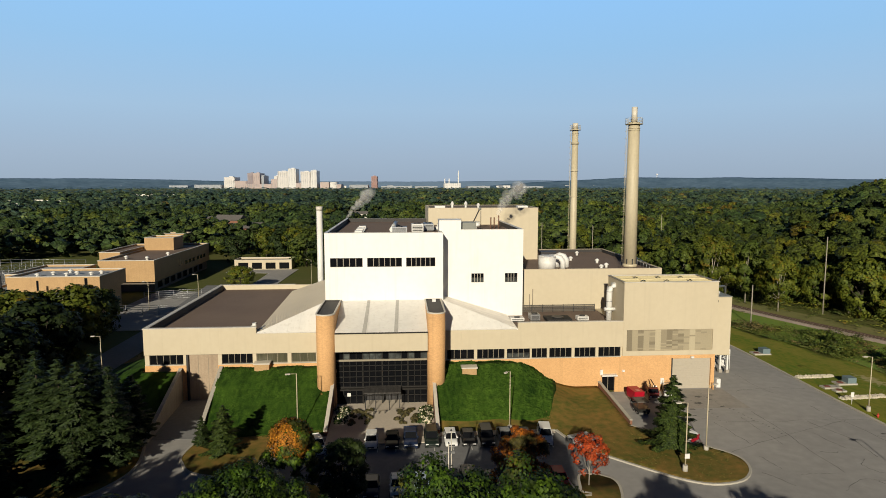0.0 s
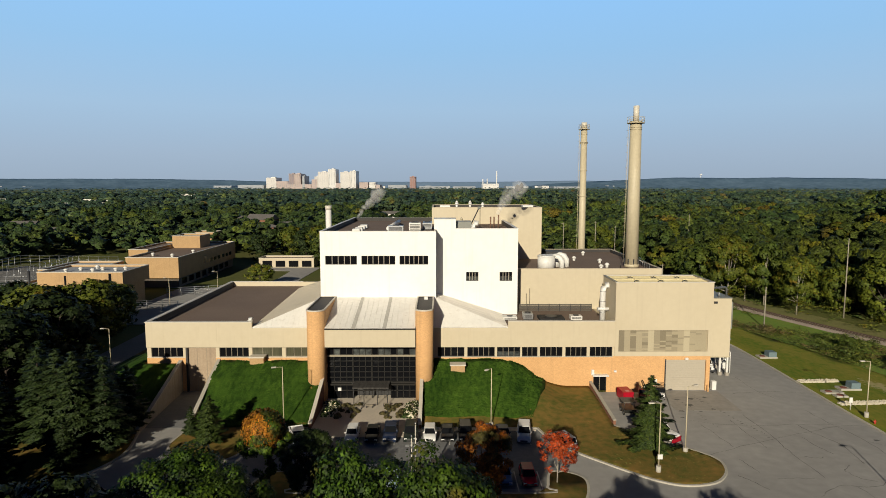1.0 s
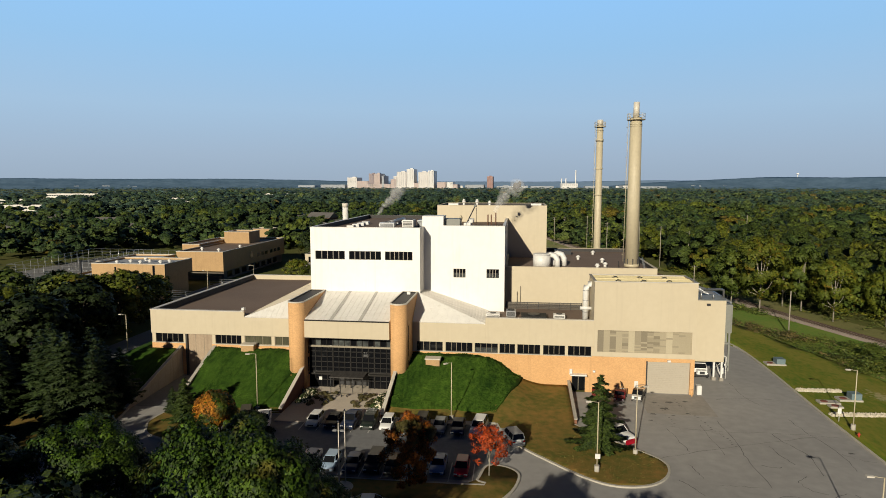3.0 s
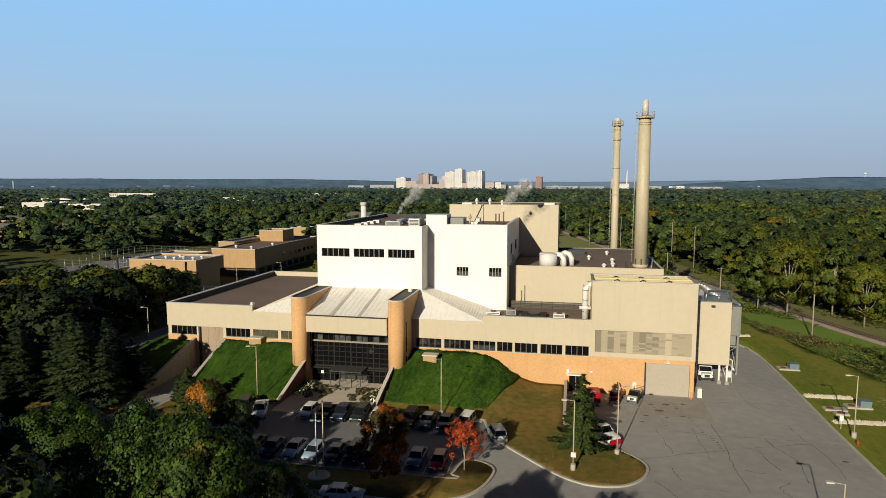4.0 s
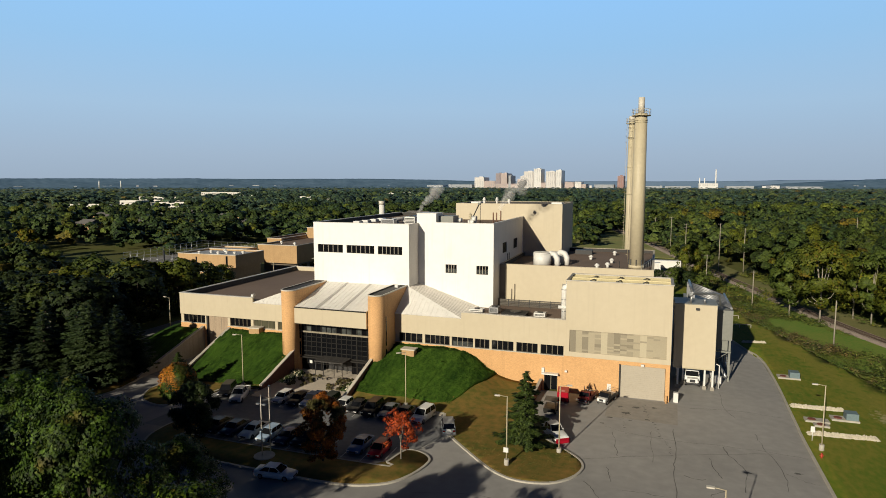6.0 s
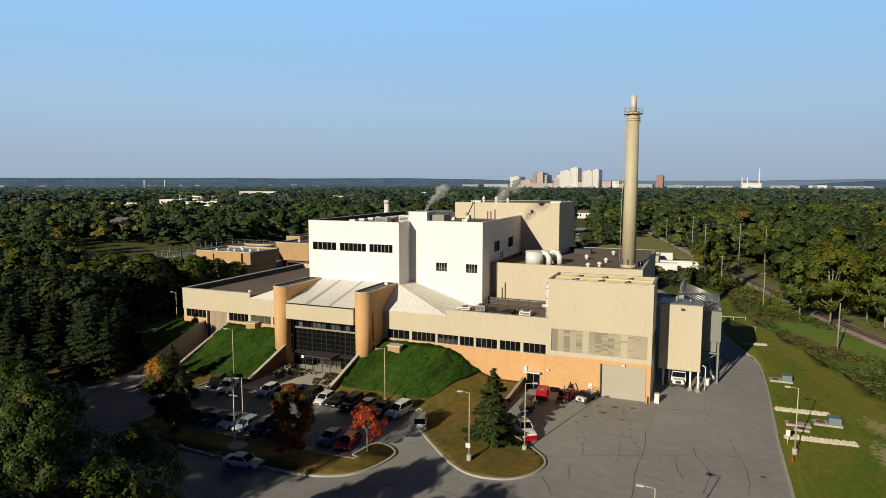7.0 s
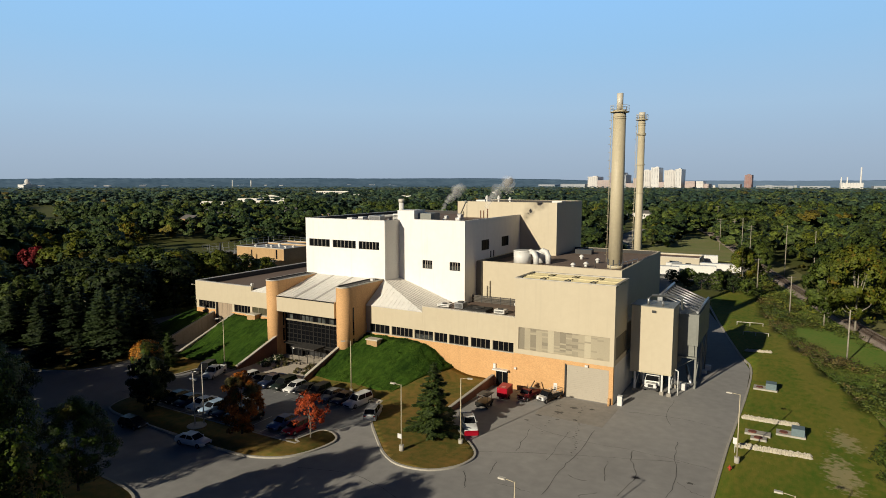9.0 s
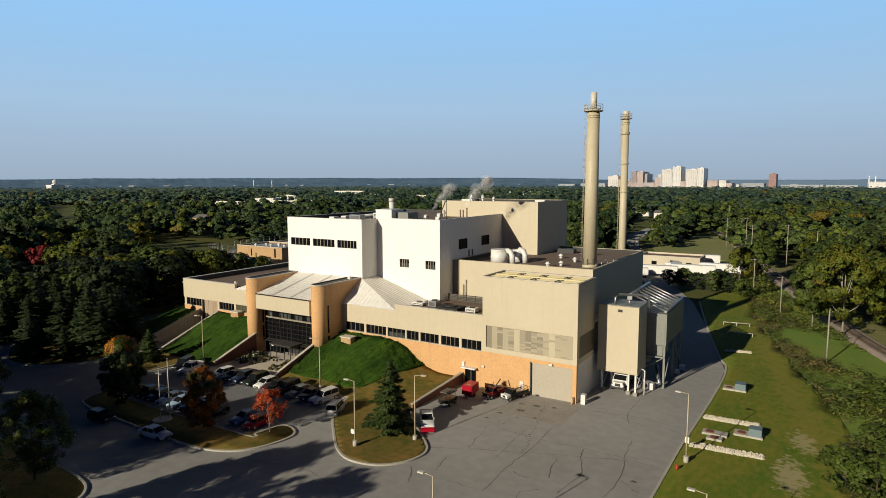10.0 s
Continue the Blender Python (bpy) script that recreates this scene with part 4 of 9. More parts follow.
# white upper block, its recessed half and the stair head
ZW = 26.6


def walls(x0, x1, y0, y1, z0, z1, material, th=0.35, roof_drop=0.7, roof=ROOF_GRAVEL, lining=ROOF_DARK, label=""):
    """Four walls of a block with a parapet, and the roof between them."""
    bx("wall", (x0, x1, y0, y0 + th, z0, z1), material, label=label)
    bx("wall", (x0, x1, y1 - th, y1, z0, z1), material)
    bx("wall", (x0, x0 + th, y0 + th, y1 - th, z0, z1), material)
    bx("wall", (x1 - th, x1, y0 + th, y1 - th, z0, z1), material)
    bx("roof", (x0 + th, x1 - th, y0 + th, y1 - th, z1 - roof_drop - 0.3, z1 - roof_drop), roof)
    e = 0.04
    for a, b, c, d in ((x0 + th, x1 - th, y0 + th, y0 + th + e), (x0 + th, x1 - th, y1 - th - e, y1 - th), (x0 + th, x0 + th + e, y0 + th + e, y1 - th - e), (x1 - th - e, x1 - th, y0 + th + e, y1 - th - e)):
        bx("parapet_lining", (a, b, c, d, z1 - roof_drop, z1 - 0.03), lining)
    for a, b, c, d in ((x0 - 0.04, x1 + 0.04, y0 - 0.04, y0 + th + 0.06), (x0 - 0.04, x1 + 0.04, y1 - th - 0.06, y1 + 0.04), (x0 - 0.04, x0 + th + 0.06, y0 + th + 0.06, y1 - th - 0.06), (x1 - th - 0.06, x1 + 0.04, y0 + th + 0.06, y1 - th - 0.06)):
        bx("coping", (a, b, c, d, z1, z1 + 0.07), material)


def wall_with_windows(x0, x1, y, z0, z1, holes, material, th=0.35, panel=0.0):
    """A wall that faces -y with openings through it. holes: x0, x1, z0, z1, all on one level."""
    xs = x0
    ha, hb = holes[0][2], holes[0][3]
    bx("wall", (x0, x1, y, y + th, z0, ha), material)
    bx("wall", (x0, x1, y, y + th, hb, z1), material)
    for a, b, _, _ in holes:
        bx("wall", (xs, a, y, y + th, ha, hb), material)
        xs = b
    bx("wall", (xs, x1, y, y + th, ha, hb), material)


W_WIN = [(-12.2, -6.7, 20.8, 22.35), (-5.9, 0.0, 20.8, 22.35), (0.75, 5.75, 20.8, 22.35)]
V_WIN = [(12.6, 14.85, 17.1, 18.75), (18.75, 21.05, 17.1, 18.75)]
wall_with_windows(WX0, WX1, WY, 8.0, ZW, W_WIN, WHITE)
wall_with_windows(WX1, 22.05, 110.4, 8.0, ZW + 0.1, V_WIN, WHITE)
for (a, b, c, d), n in zip(W_WIN, (5, 6, 6)):
    window_band(a, b, c, d, WY, n, 0.16)
for a, b, c, d in V_WIN:
    window_band(a, b, c, d, 110.4, 4, 0.14, rows=2)
bx("wall", (WX0, WX0 + 0.35, WY + 0.35, 149.0, 8.0, ZW), WHITE)
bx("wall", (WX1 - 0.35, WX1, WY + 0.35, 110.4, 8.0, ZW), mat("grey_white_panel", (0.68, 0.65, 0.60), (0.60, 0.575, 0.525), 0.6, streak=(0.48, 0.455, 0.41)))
bx("wall", (WX0, 6.0, 148.6, 149.0, 8.0, ZW), WHITE)
bx("roof", (WX0 + 0.35, 7.0, WY + 0.35, 148.6, ZW - 1.1, ZW - 0.8), ROOF_GRAVEL, label="brown gravel roof")
bx("roof", (7.0, 21.7, 110.75, 137.2, ZW - 1.1, ZW - 0.8), ROOF_GRAVEL, label="brown gravel roof")
bx("parapet_lining", (WX0 + 0.35, WX0 + 0.4, WY + 0.35, 148.6, ZW - 0.8, ZW), ROOF_DARK)
bx("parapet_lining", (WX0 + 0.4, 6.0, 148.5, 148.6, ZW - 0.8, ZW), ROOF_DARK)
bx("parapet_lining", (WX0 + 0.4, WX1 - 0.4, WY + 0.35, WY + 0.4, ZW - 0.8, ZW - 0.02), ROOF_DARK)
bx("parapet_lining", (21.65, 21.7, 110.8, 137.2, ZW - 0.8, ZW), ROOF_DARK)
bx("coping", (WX0 - 0.05, WX0 + 0.45, WY - 0.05, 149.05, ZW, ZW + 0.08), WHITE_PAINT)
bx("coping", (WX0 + 0.45, WX1, WY - 0.05, WY + 0.45, ZW, ZW + 0.08), WHITE_PAINT)
bx("coping", (10.6, 22.1, 110.35, 110.85, ZW + 0.1, ZW + 0.18), WHITE_PAINT)
bx("coping", (21.6, 22.1, 110.85, 137.2, ZW + 0.1, ZW + 0.18), WHITE_PAINT)
bx("wall", (6.75, 10.7, 110.39, 114.5, 25.6, 28.4), WHITE, label="white stair head above the roof")
bx("coping", (6.7, 10.76, 110.34, 114.56, 28.4, 28.5), WHITE_PAINT)
bx("wall", (10.7, 13.6, 112.0, 115.5, 25.6, 27.9), STEEL_GREY, label="low grey box beside the stair head")
# east wall with two windows and doors
SH = WHITE
for y0, y1, z0, z1 in ((110.75, 137.25, 8, 20.4), (110.75, 137.25, 22.5, ZW + 0.1), (110.75, 117.6, 20.4, 22.5), (121.2, 127.3, 20.4, 22.5), (131.0, 137.25, 20.4, 22.5)):
    bx("wall", (21.7, 22.05, y0, y1, z0, z1), SH)
for y0, y1 in ((117.6, 121.2), (127.3, 131.0)):
    bm = B()
    for a, b, c, d in ((y0, y1, 20.4, 20.5), (y0, y1, 22.4, 22.5), (y0, y0 + 0.1, 20.5, 22.4), (y1 - 0.1, y1, 20.5, 22.4)):
        box(bm, 21.8, 21.95, a, b, c, d)
    w = part("window", bm, FRAME_DARK, plant, "dark framed side window")
    bm = B()
    box(bm, 21.84, 21.88, y0 + 0.1, y1 - 0.1, 20.5, 22.4)
    part("pane", bm, GLASS_SIDE, w)
    for k in (0.33, 0.66):
        bm = B()
        box(bm, 21.88, 21.94, y0 + (y1 - y0) * k - 0.04, y0 + (y1 - y0) * k + 0.04, 20.5, 22.4)
        part("mullion", bm, FRAME_DARK, w)
for y in (121.6, 123.0):
    bm = B()
    box(bm, 22.05, 22.1, y, y + 0.5, 18.0, 20.0)
    part("vent_door", bm, DARK_METAL, plant)

# tan tower block behind, mid block
walls(6.0, 30.75, 137.25, 155.4, 8.0, 29.5, TAN, roof_drop=0.5)
walls(22.05, 50.4, 115.6, 151.0, -0.3, 18.6, TAN, roof_drop=0.75)
# darker strip painted in for the shade of the wall corner
bx("corner_strip", (22.05, 23.3, 115.3, 115.6, Z_ROOF, 18.6), FRAME_TAN)

# east wing: brick base with roller door, louvre band, open top with steel grating
GX0, GX1, GY1, GZ = 37.1, 53.4, 107.7, 18.5
bx("wall", (GX0, GX1, YF - 0.05, YF + 0.3, 10.45, GZ), TAN, label="plain tan wall panel")
bx("wall", (GX0, 37.75, YF - 0.05, YF + 0.3, 6.0, 10.45), TAN)
bx("wall", (52.75, GX1, YF - 0.05, YF + 0.3, 6.0, 10.45), TAN)
bx("wall", (37.75, 52.75, YF - 0.05, YF + 0.3, 6.0, 6.8), TAN)
bx("wall", (GX1 - 0.3, GX1, YF + 0.3, GY1, 10.3, GZ), TAN)
bx("wall", (GX1 - 0.3, GX1, YF + 0.3, GY1, 6.0, 6.8), TAN)
bx("wall", (GX1 - 0.3, GX1, YF + 0.3, 100.6, 6.8, 10.3), TAN)
bx("wall", (GX1 - 0.35, GX1 - 0.05, YF + 0.6, 112.5, -0.3, 6.0), WHITE_PAINT, label="painted white block wall")
bx("wall", (GX0, GX0 + 0.3, YF + 0.3, GY1, Z_ROOF, GZ), TAN)
bx("wall", (GX0 + 0.3, GX1 - 0.3, GY1 - 0.3, GY1, Z_ROOF, GZ), TAN)
# deck coloured dark to stand for the shaded void below the louvres
bx("inner_deck", (GX0 + 0.3, GX1 - 0.3, YF + 0.3, GY1 - 0.3, 16.0, 16.2), mat("dark_void_deck", (0.10, 0.085, 0.05), (0.06, 0.05, 0.03), 0.9))
bx("wall", (37.3, 53.0, 107.7, 115.6, -0.3, Z_ROOF), TAN)
LOUVRES = [mat("louvre_a", (0.335, 0.288, 0.192), (0.29, 0.247, 0.163), 0.6), mat("louvre_b", (0.195, 0.163, 0.105), (0.16, 0.133, 0.085), 0.6), mat("louvre_c", (0.42, 0.365, 0.25), (0.37, 0.32, 0.217), 0.6),
           mat("louvre_d", (0.268, 0.228, 0.15), (0.228, 0.193, 0.127), 0.6)]
tones = [1, 0, 1, 0, 3, 2, 3, 1, 3, 3, 0, 2, 0, 0, 0]
n = 15
w = 15.0 / n
for i, tone in enumerate(tones):
    x = 37.75 + i * w
    bm = B()
    box(bm, x, x + w, YF + 0.2, YF + 0.28, 6.8, 10.45)
    pan = part("louvre_panel", bm, LOUVRES[tone], plant)
    rows = 14
    for j in range(rows):
        z = 6.8 + j * 3.65 / rows
        odd = rngb.random()
        bm = B()
        vs = [bm.verts.new(v) for v in ((x, YF + 0.12, z), (x + w, YF + 0.12, z), (x + w, YF + 0.185, z + 3.65 / rows - 0.004), (x, YF + 0.185, z + 3.65 / rows - 0.004), (x, YF + 0.19, z), (x + w, YF + 0.19, z))]
        bm.faces.new(vs[:4])
        bm.faces.new((vs[4], vs[5], vs[1], vs[0]))
        tn = (tone if odd > 0.42 else (1, 3, 0)[int(odd * 7.1)]) if tone in (1, 3) else (tone if odd > 0.07 else 3)
        part("slat", bm, LOUVRES[tn], pan)
for i in range(7):
    y = 100.6 + i * 1.0
    bm = B()
    box(bm, GX1 - 0.25, GX1 - 0.18, y + 0.02, y + 0.98, 6.8, 10.3)
    pan = part("louvre_panel", bm, LOUVRES[1], plant)
    for j in range(10):
        z = 6.85 + j * 0.34
        bm = B()
        vs = [bm.verts.new(v) for v in ((GX1 - 0.02, y + 0.03, z), (GX1 - 0.02, y + 0.97, z), (GX1 - 0.17, y + 0.97, z + 0.28), (GX1 - 0.17, y + 0.03, z + 0.28))]
        bm.faces.new(vs)
        part("slat", bm, LOUVRES[1], pan)
bx("coping", (GX0 - 0.1, GX1 + 0.1, YF - 0.15, YF + 0.35, GZ, GZ + 0.12), COPING)
bx("coping", (GX0 - 0.1, GX1 + 0.1, GY1 - 0.35, GY1 + 0.1, GZ, GZ + 0.12), COPING)
bx("coping", (GX0 - 0.1, GX0 + 0.35, YF + 0.35, GY1 - 0.35, GZ, GZ + 0.12), FRAME_TAN)
bx("coping", (GX1 - 0.35, GX1 + 0.1, YF + 0.35, GY1 - 0.35, GZ, GZ + 0.12), FRAME_TAN)
STRAW = mat("straw_painted_steel", (0.74, 0.64, 0.38), (0.62, 0.53, 0.30), 0.7, big=0.8, fine=4)
for x in (41.2, 45.3, 49.4):
    bm = B()
    box(bm, x - 0.16, x + 0.16, YF + 0.35, GY1 - 0.35, GZ - 0.45, GZ - 0.05)
    part("roof_beam", bm, STRAW, plant)
    for y in (YF + 2.2, YF + 5.9):
        bm = B()
        tube(bm, [(x - 0.6, y - 0.3, GZ - 0.1), (x, y, GZ + 0.1), (x + 0.5, y + 0.25, GZ - 0.1)], 0.07, 6)
        part("hinge_arm", bm, DARK_METAL, plant)
YM = 103.8
bm = B()
box(bm, GX0 + 0.35, GX1 - 0.35, YM - 0.2, YM + 0.2, GZ - 0.3, GZ + 0.06)
part("roof_beam", bm, STRAW, plant)
for i in range(4):
    for j in range(2):
        x0 = GX0 + 0.4 + i * 4.1
        y0 = (YF + 0.45, YM + 0.25)[j]
        bm = B()
        for k in range(3):
            y = y0 + 0.12 + k * 1.12
            vs = [bm.verts.new(v) for v in ((x0, y, GZ - 0.34), (x0 + 3.65, y, GZ - 0.34), (x0 + 3.65, y + 0.62, GZ - 0.02), (x0, y + 0.62, GZ - 0.02))]
            bm.faces.new(vs)
        part("roof_louvre", bm, STRAW, plant)
# roller door
bm = B()
box(bm, 45.85, 52.65, YF + 0.3, YF + 0.36, 0.0, 5.35)
rd = part("roller_door", bm, mat("door_tan", (0.43, 0.385, 0.31), (0.39, 0.345, 0.275), 0.55), plant, "closed tan roller door")
for j in range(17):
    bm = B()
    box(bm, 45.9, 52.6, YF + 0.272, YF + 0.298, 0.05 + j * 0.31, 0.05 + j * 0.31 + 0.29)
    part("slat", bm, bpy.data.materials["door_tan"], rd)
bm = B()
box(bm, 45.7, 45.9, YF - 0.03, YF + 0.3, 0, 5.45)
part("jamb", bm, DARK_METAL, rd)
for x in (45.2, 52.9):
    bm = B()
    cyl(bm, x, YF - 0.6, -0.1, 1.2, 0.14, n=12)
    solid("bollard", bm, BRICK, "orange painted bollard by the roller door", "bollard", "door bollards")
bm = B()
box(bm, 49.0, 49.5, YF - 0.35, YF + 0.06, 5.45, 5.75)
part("wall_lamp", bm, WHITE_PAINT, plant)
# staff door
bm = B()
box(bm, 33.7, 33.85, YF + 0.1, YF + 0.5, 0, 2.65)
box(bm, 35.75, 35.9, YF + 0.1, YF + 0.5, 0, 2.65)
box(bm, 33.85, 35.75, YF + 0.1, YF + 0.5, 2.5, 2.65)
sd = part("staff_door", bm, FRAME_DARK, plant, "dark glazed staff door under a small white canopy")
bm = B()
box(bm, 33.85, 35.75, YF + 0.3, YF + 0.35, 0.0, 2.5)
part("pane", bm, GLASS_DARK, sd)
bm = B()
box(bm, 34.76, 34.84, YF + 0.24, YF + 0.3, 0.0, 2.5)
part("mullion", bm, FRAME_TAN, sd)
bm = B()
box(bm, 33.4, 36.1, YF - 0.9, YF + 0.06, 2.75, 2.95)
part("canopy", bm, WHITE_PAINT, sd)
bm = B()
box(bm, 33.3, 33.75, YF - 0.25, YF + 0.05, 2.8, 3.7)
part("sign", bm, WHITE_PAINT, sd)
bm = B()
box(bm, 37.1, 37.5, YF - 0.3, YF + 0.06, 3.3, 3.6)
part("wall_lamp", bm, WHITE_PAINT, plant)
bm = B()
box(bm, 43.9, 44.5, YF + 0.0, YF + 0.1, 0.9, 2.0)
part("meter_box", bm, WHITE_PAINT, plant)

# entrance bay between the round towers
EY = 93.65
for i in range(5):
    a = -10.4 + i * 2.86
    bm = B()
    box(bm, a + 0.002, a + 2.858, EY, EY + 0.5, 9.2, 12.05)
    part("panel", bm, TAN, plant)
bx("gutter", (-10.4, 3.9, EY - 0.12, EY + 0.1, 12.02, 12.2), FRAME_DARK)
bx("soffit", (-10.4, 3.9, EY + 0.02, EY + 3.0, 9.1, 9.2), FRAME_DARK)
GYY = EY + 2.4
LEVELS = [0.1, 1.4, 2.75, 3.6, 4.5, 5.4, 6.3, 7.2, 9.2]
for i in range(14):
    x0, dx = -10.4 + i * 14.3 / 14, 14.3 / 14
    for j, (z0, z1) in enumerate(zip(LEVELS, LEVELS[1:])):
        if j < 2 and 4 <= i <= 9:
            continue
        bm = B()
        t = rngb.normal(0, 0.008, 2)
        vs = [bm.verts.new(v) for v in ((x0, GYY + t[0], z0), (x0 + dx, GYY - t[0], z0), (x0 + dx, GYY - t[0] + t[1], z1), (x0, GYY + t[0] + t[1], z1))]
        bm.faces.new(vs)
        if i == 0 and j == 0:
            cw = part("glass_front", bm, GLASS_DARK, plant, "dark glazed entrance front with a fine grid")
        else:
            part("pane", bm, GLASS_ROOM if j == 7 and i in (1, 4, 5, 6, 8, 9, 11, 13) else GLASS_DARK, cw)
for i in range(15):
    bm = B()
    x = -10.4 + i * 14.3 / 14
    e = 0.09 if i in (4, 7, 11) else 0.04
    box(bm, x - e, x + e, GYY - 0.14, GYY - 0.01, 0.1, 9.2)
    part("mullion", bm, FRAME_DARK, cw)
for j, z in enumerate(LEVELS[1:-1]):
    bm = B()
    e = 0.14 if j in (1, 6) else 0.04
    box(bm, -10.4, 3.9, GYY - 0.1 - e, GYY - 0.015, z - e, z + e)
    part("transom", bm, FRAME_TAN if j == 6 else FRAME_DARK, cw)
# added dark sheet in place of the unlit room behind the doorway
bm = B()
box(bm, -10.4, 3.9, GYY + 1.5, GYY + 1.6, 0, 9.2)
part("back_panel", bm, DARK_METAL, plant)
bm = B()
box(bm, -6.0, -0.3, EY - 1.0, GYY, 2.78, 2.98)
bevel(bm, 0.04)
can = part("canopy", bm, mat("canopy_tar", (0.085, 0.08, 0.075), (0.04, 0.038, 0.036), 0.95, big=1, fine=4, stretch=(3, 0.4, 1), spec=0.1), plant, "dark flat entrance canopy")
bm = B()
box(bm, -10.3, 3.8, GYY - 0.9, GYY - 0.14, 2.5, 2.72)
part("canopy_wing", bm, FRAME_DARK, can)
for x in (-5.8, -4.2, -2.1, -0.5):
    bm = B()
    tube(bm, [(x, EY - 0.8, 0.1), (x, EY - 0.8, 2.8)], 0.06, 8)
    part("post", bm, DARK_METAL, can)
bm = B()
box(bm, -8.8, -8.25, GYY - 0.2, GYY - 0.16, 1.35, 1.9)
part("notice", bm, WHITE_PAINT, cw)


def round_tower(xc, yc, r):
    """A brick fin with a round front, a pale rim and a sunk roof."""
    arc = [(xc + r * math.cos(a), yc + r * math.sin(a)) for a in [math.pi + math.pi * k / 20 for k in range(21)]]
    plan = arc + [(xc + r, WY - 0.02), (xc - r, WY - 0.02)]
    bm = B()
    prism(bm, plan, -0.3, 15.0)
    for f in bm.faces:
        f.smooth = abs(f.normal.z) < 0.1 and f.calc_center_median().y < yc
    tw = part("entrance_tower", bm, BRICK, plant, "round-fronted orange brick tower")
    # rim
    ri = r - 0.17
    inner = [(xc + ri * math.cos(a), yc + ri * math.sin(a)) for a in [math.pi + math.pi * k / 20 for k in range(21)]] + [(xc + ri, WY - 0.3), (xc - ri, WY - 0.3)]
    ro = r + 0.05
    outer = [(xc + ro * math.cos(a), yc + ro * math.sin(a)) for a in [math.pi + math.pi * k / 20 for k in range(21)]] + [(xc + ro, WY - 0.02), (xc - ro, WY - 0.02)]
    bm = B()
    o0, i0 = [bm.verts.new((*p, 15.0)) for p in outer], [bm.verts.new((*p, 15.01)) for p in inner]
    o1, i1 = [bm.verts.new((*p, 15.2)) for p in outer], [bm.verts.new((*p, 15.2)) for p in inner]
    for k in range(len(outer)):
        j = (k + 1) % len(outer)
        for a, b in ((o0, o1), (o1, i1), (i1, i0)):
            bm.faces.new((a[k], a[j], b[j], b[k]))
    part("rim", bm, COPING, tw, "pale metal rim")
    bm = B()
    vs = [bm.verts.new((*p, 15.012)) for p in inner]
    bm.faces.new(vs)
    part("sunk_roof", bm, ROOF_DARK, tw)
    bm = B()
    box(bm, xc - ri + 0.02, xc - ri + 0.1, yc, WY - 0.3, 15.02, 15.19)
    box(bm, xc - ri + 0.1, xc + ri, WY - 0.4, WY - 0.31, 15.02, 15.19)
    part("lining", bm, ROOF_DARK, tw)
    bm = B()
    box(bm, xc + r - 0.02, xc + r + 0.03, yc + 0.75, yc + 1.15, 3.0, 5.4)
    box(bm, xc + r - 0.02, xc + r + 0.03, yc + 0.75, yc + 1.15, 6.0, 11.2)
    part("slot_window", bm, GLASS_DARK, tw)
    return tw


round_tower(-11.85, 94.45, 1.43)
round_tower(5.3, 94.75, 1.41)
bm = B()
box(bm, 5.1, 5.7, 103.2, 103.9, 15.01, 15.45)
bevel(bm, 0.08)
solid("roof_vent", bm, WHITE_PAINT, "small white vent on the tower roof", "roof vent")


# ---- stacks, silo house, roof equipment ----
def stack(name, x, y, z0, z1, r0, r1, tip_r, tip_h, label, ladder_side=-1):
    t = thing(name, (x, y, z0), label, "chimney")
    bm = B()
    cyl(bm, x, y, z0, z1 - tip_h, r0, r1, 28)
    part("shaft", bm, STEEL_TAN, t)
    bm = B()
    cyl(bm, x, y, z1 - tip_h, z1, tip_r, tip_r, 20)
    part("tip", bm, COPING, t, "pale narrow outlet pipe")
    # dark disc on the closed tip stands for the shade inside the pipe
    bm = B()
    cyl(bm, x, y, z1 - 0.12, z1 + 0.003, tip_r * 0.82, tip_r * 0.82, 16)
    part("bore", bm, DARK_METAL, t)
    zp = z1 - tip_h - 0.35
    bm = B()
    cyl(bm, x, y, zp - 0.12, zp, r1 + 0.62, r1 + 0.62, 24)
    pl = part("platform", bm, STEEL_TAN, t)
    for k in range(12):
        a = 6.283 * k / 12
        bm = B()
        px_, py_ = x + (r1 + 0.57) * math.cos(a), y + (r1 + 0.57) * math.sin(a)
        tube(bm, [(px_, py_, zp), (px_, py_, zp + 1.1)], 0.035, 5)
        part("post", bm, STEEL_TAN, pl)
    for h in (0.55, 1.1):
        bm = B()
        tube(bm, [(x + (r1 + 0.57) * math.cos(6.283 * k / 24), y + (r1 + 0.57) * math.sin(6.283 * k / 24), zp + h) for k in range(25)], 0.035, 5)
        part("guard_rail", bm, STEEL_TAN, pl)
    for zr in (zp - 0.9, zp - 1.25):
        bm = B()
        cyl(bm, x, y, zr - 0.08, zr + 0.08, r1 + 0.09, r1 + 0.09, 24)
        part("band", bm, STEEL_TAN, t)
    # ladder with hoops
    lx = x + ladder_side * (r0 + 0.35)
    bm = B()
    for s in (-0.22, 0.22):
        tube(bm, [(lx, y + s, z0 + 1), (x + ladder_side * (r1 + 0.35), y + s, zp)], 0.03, 5)
    lad = part("ladder", bm, STEEL_TAN, t)
    n = int((zp - z0 - 2) / 1.5)
    for k in range(n):
        f = (k + 1) / (n + 1)
        cx = lx + (x + ladder_side * (r1 + 0.35) - lx) * f
        cz = z0 + 1 + (zp - z0 - 1) * f
        bm = B()
        tube(bm, [(cx + ladder_side * 0.35 * math.sin(a), y + 0.35 * math.cos(a), cz) for a in (0, 0.6, 1.2, 1.57, 1.94, 2.54, 3.14)], 0.025, 4)
        part("hoop", bm, STEEL_TAN, lad)
    return t


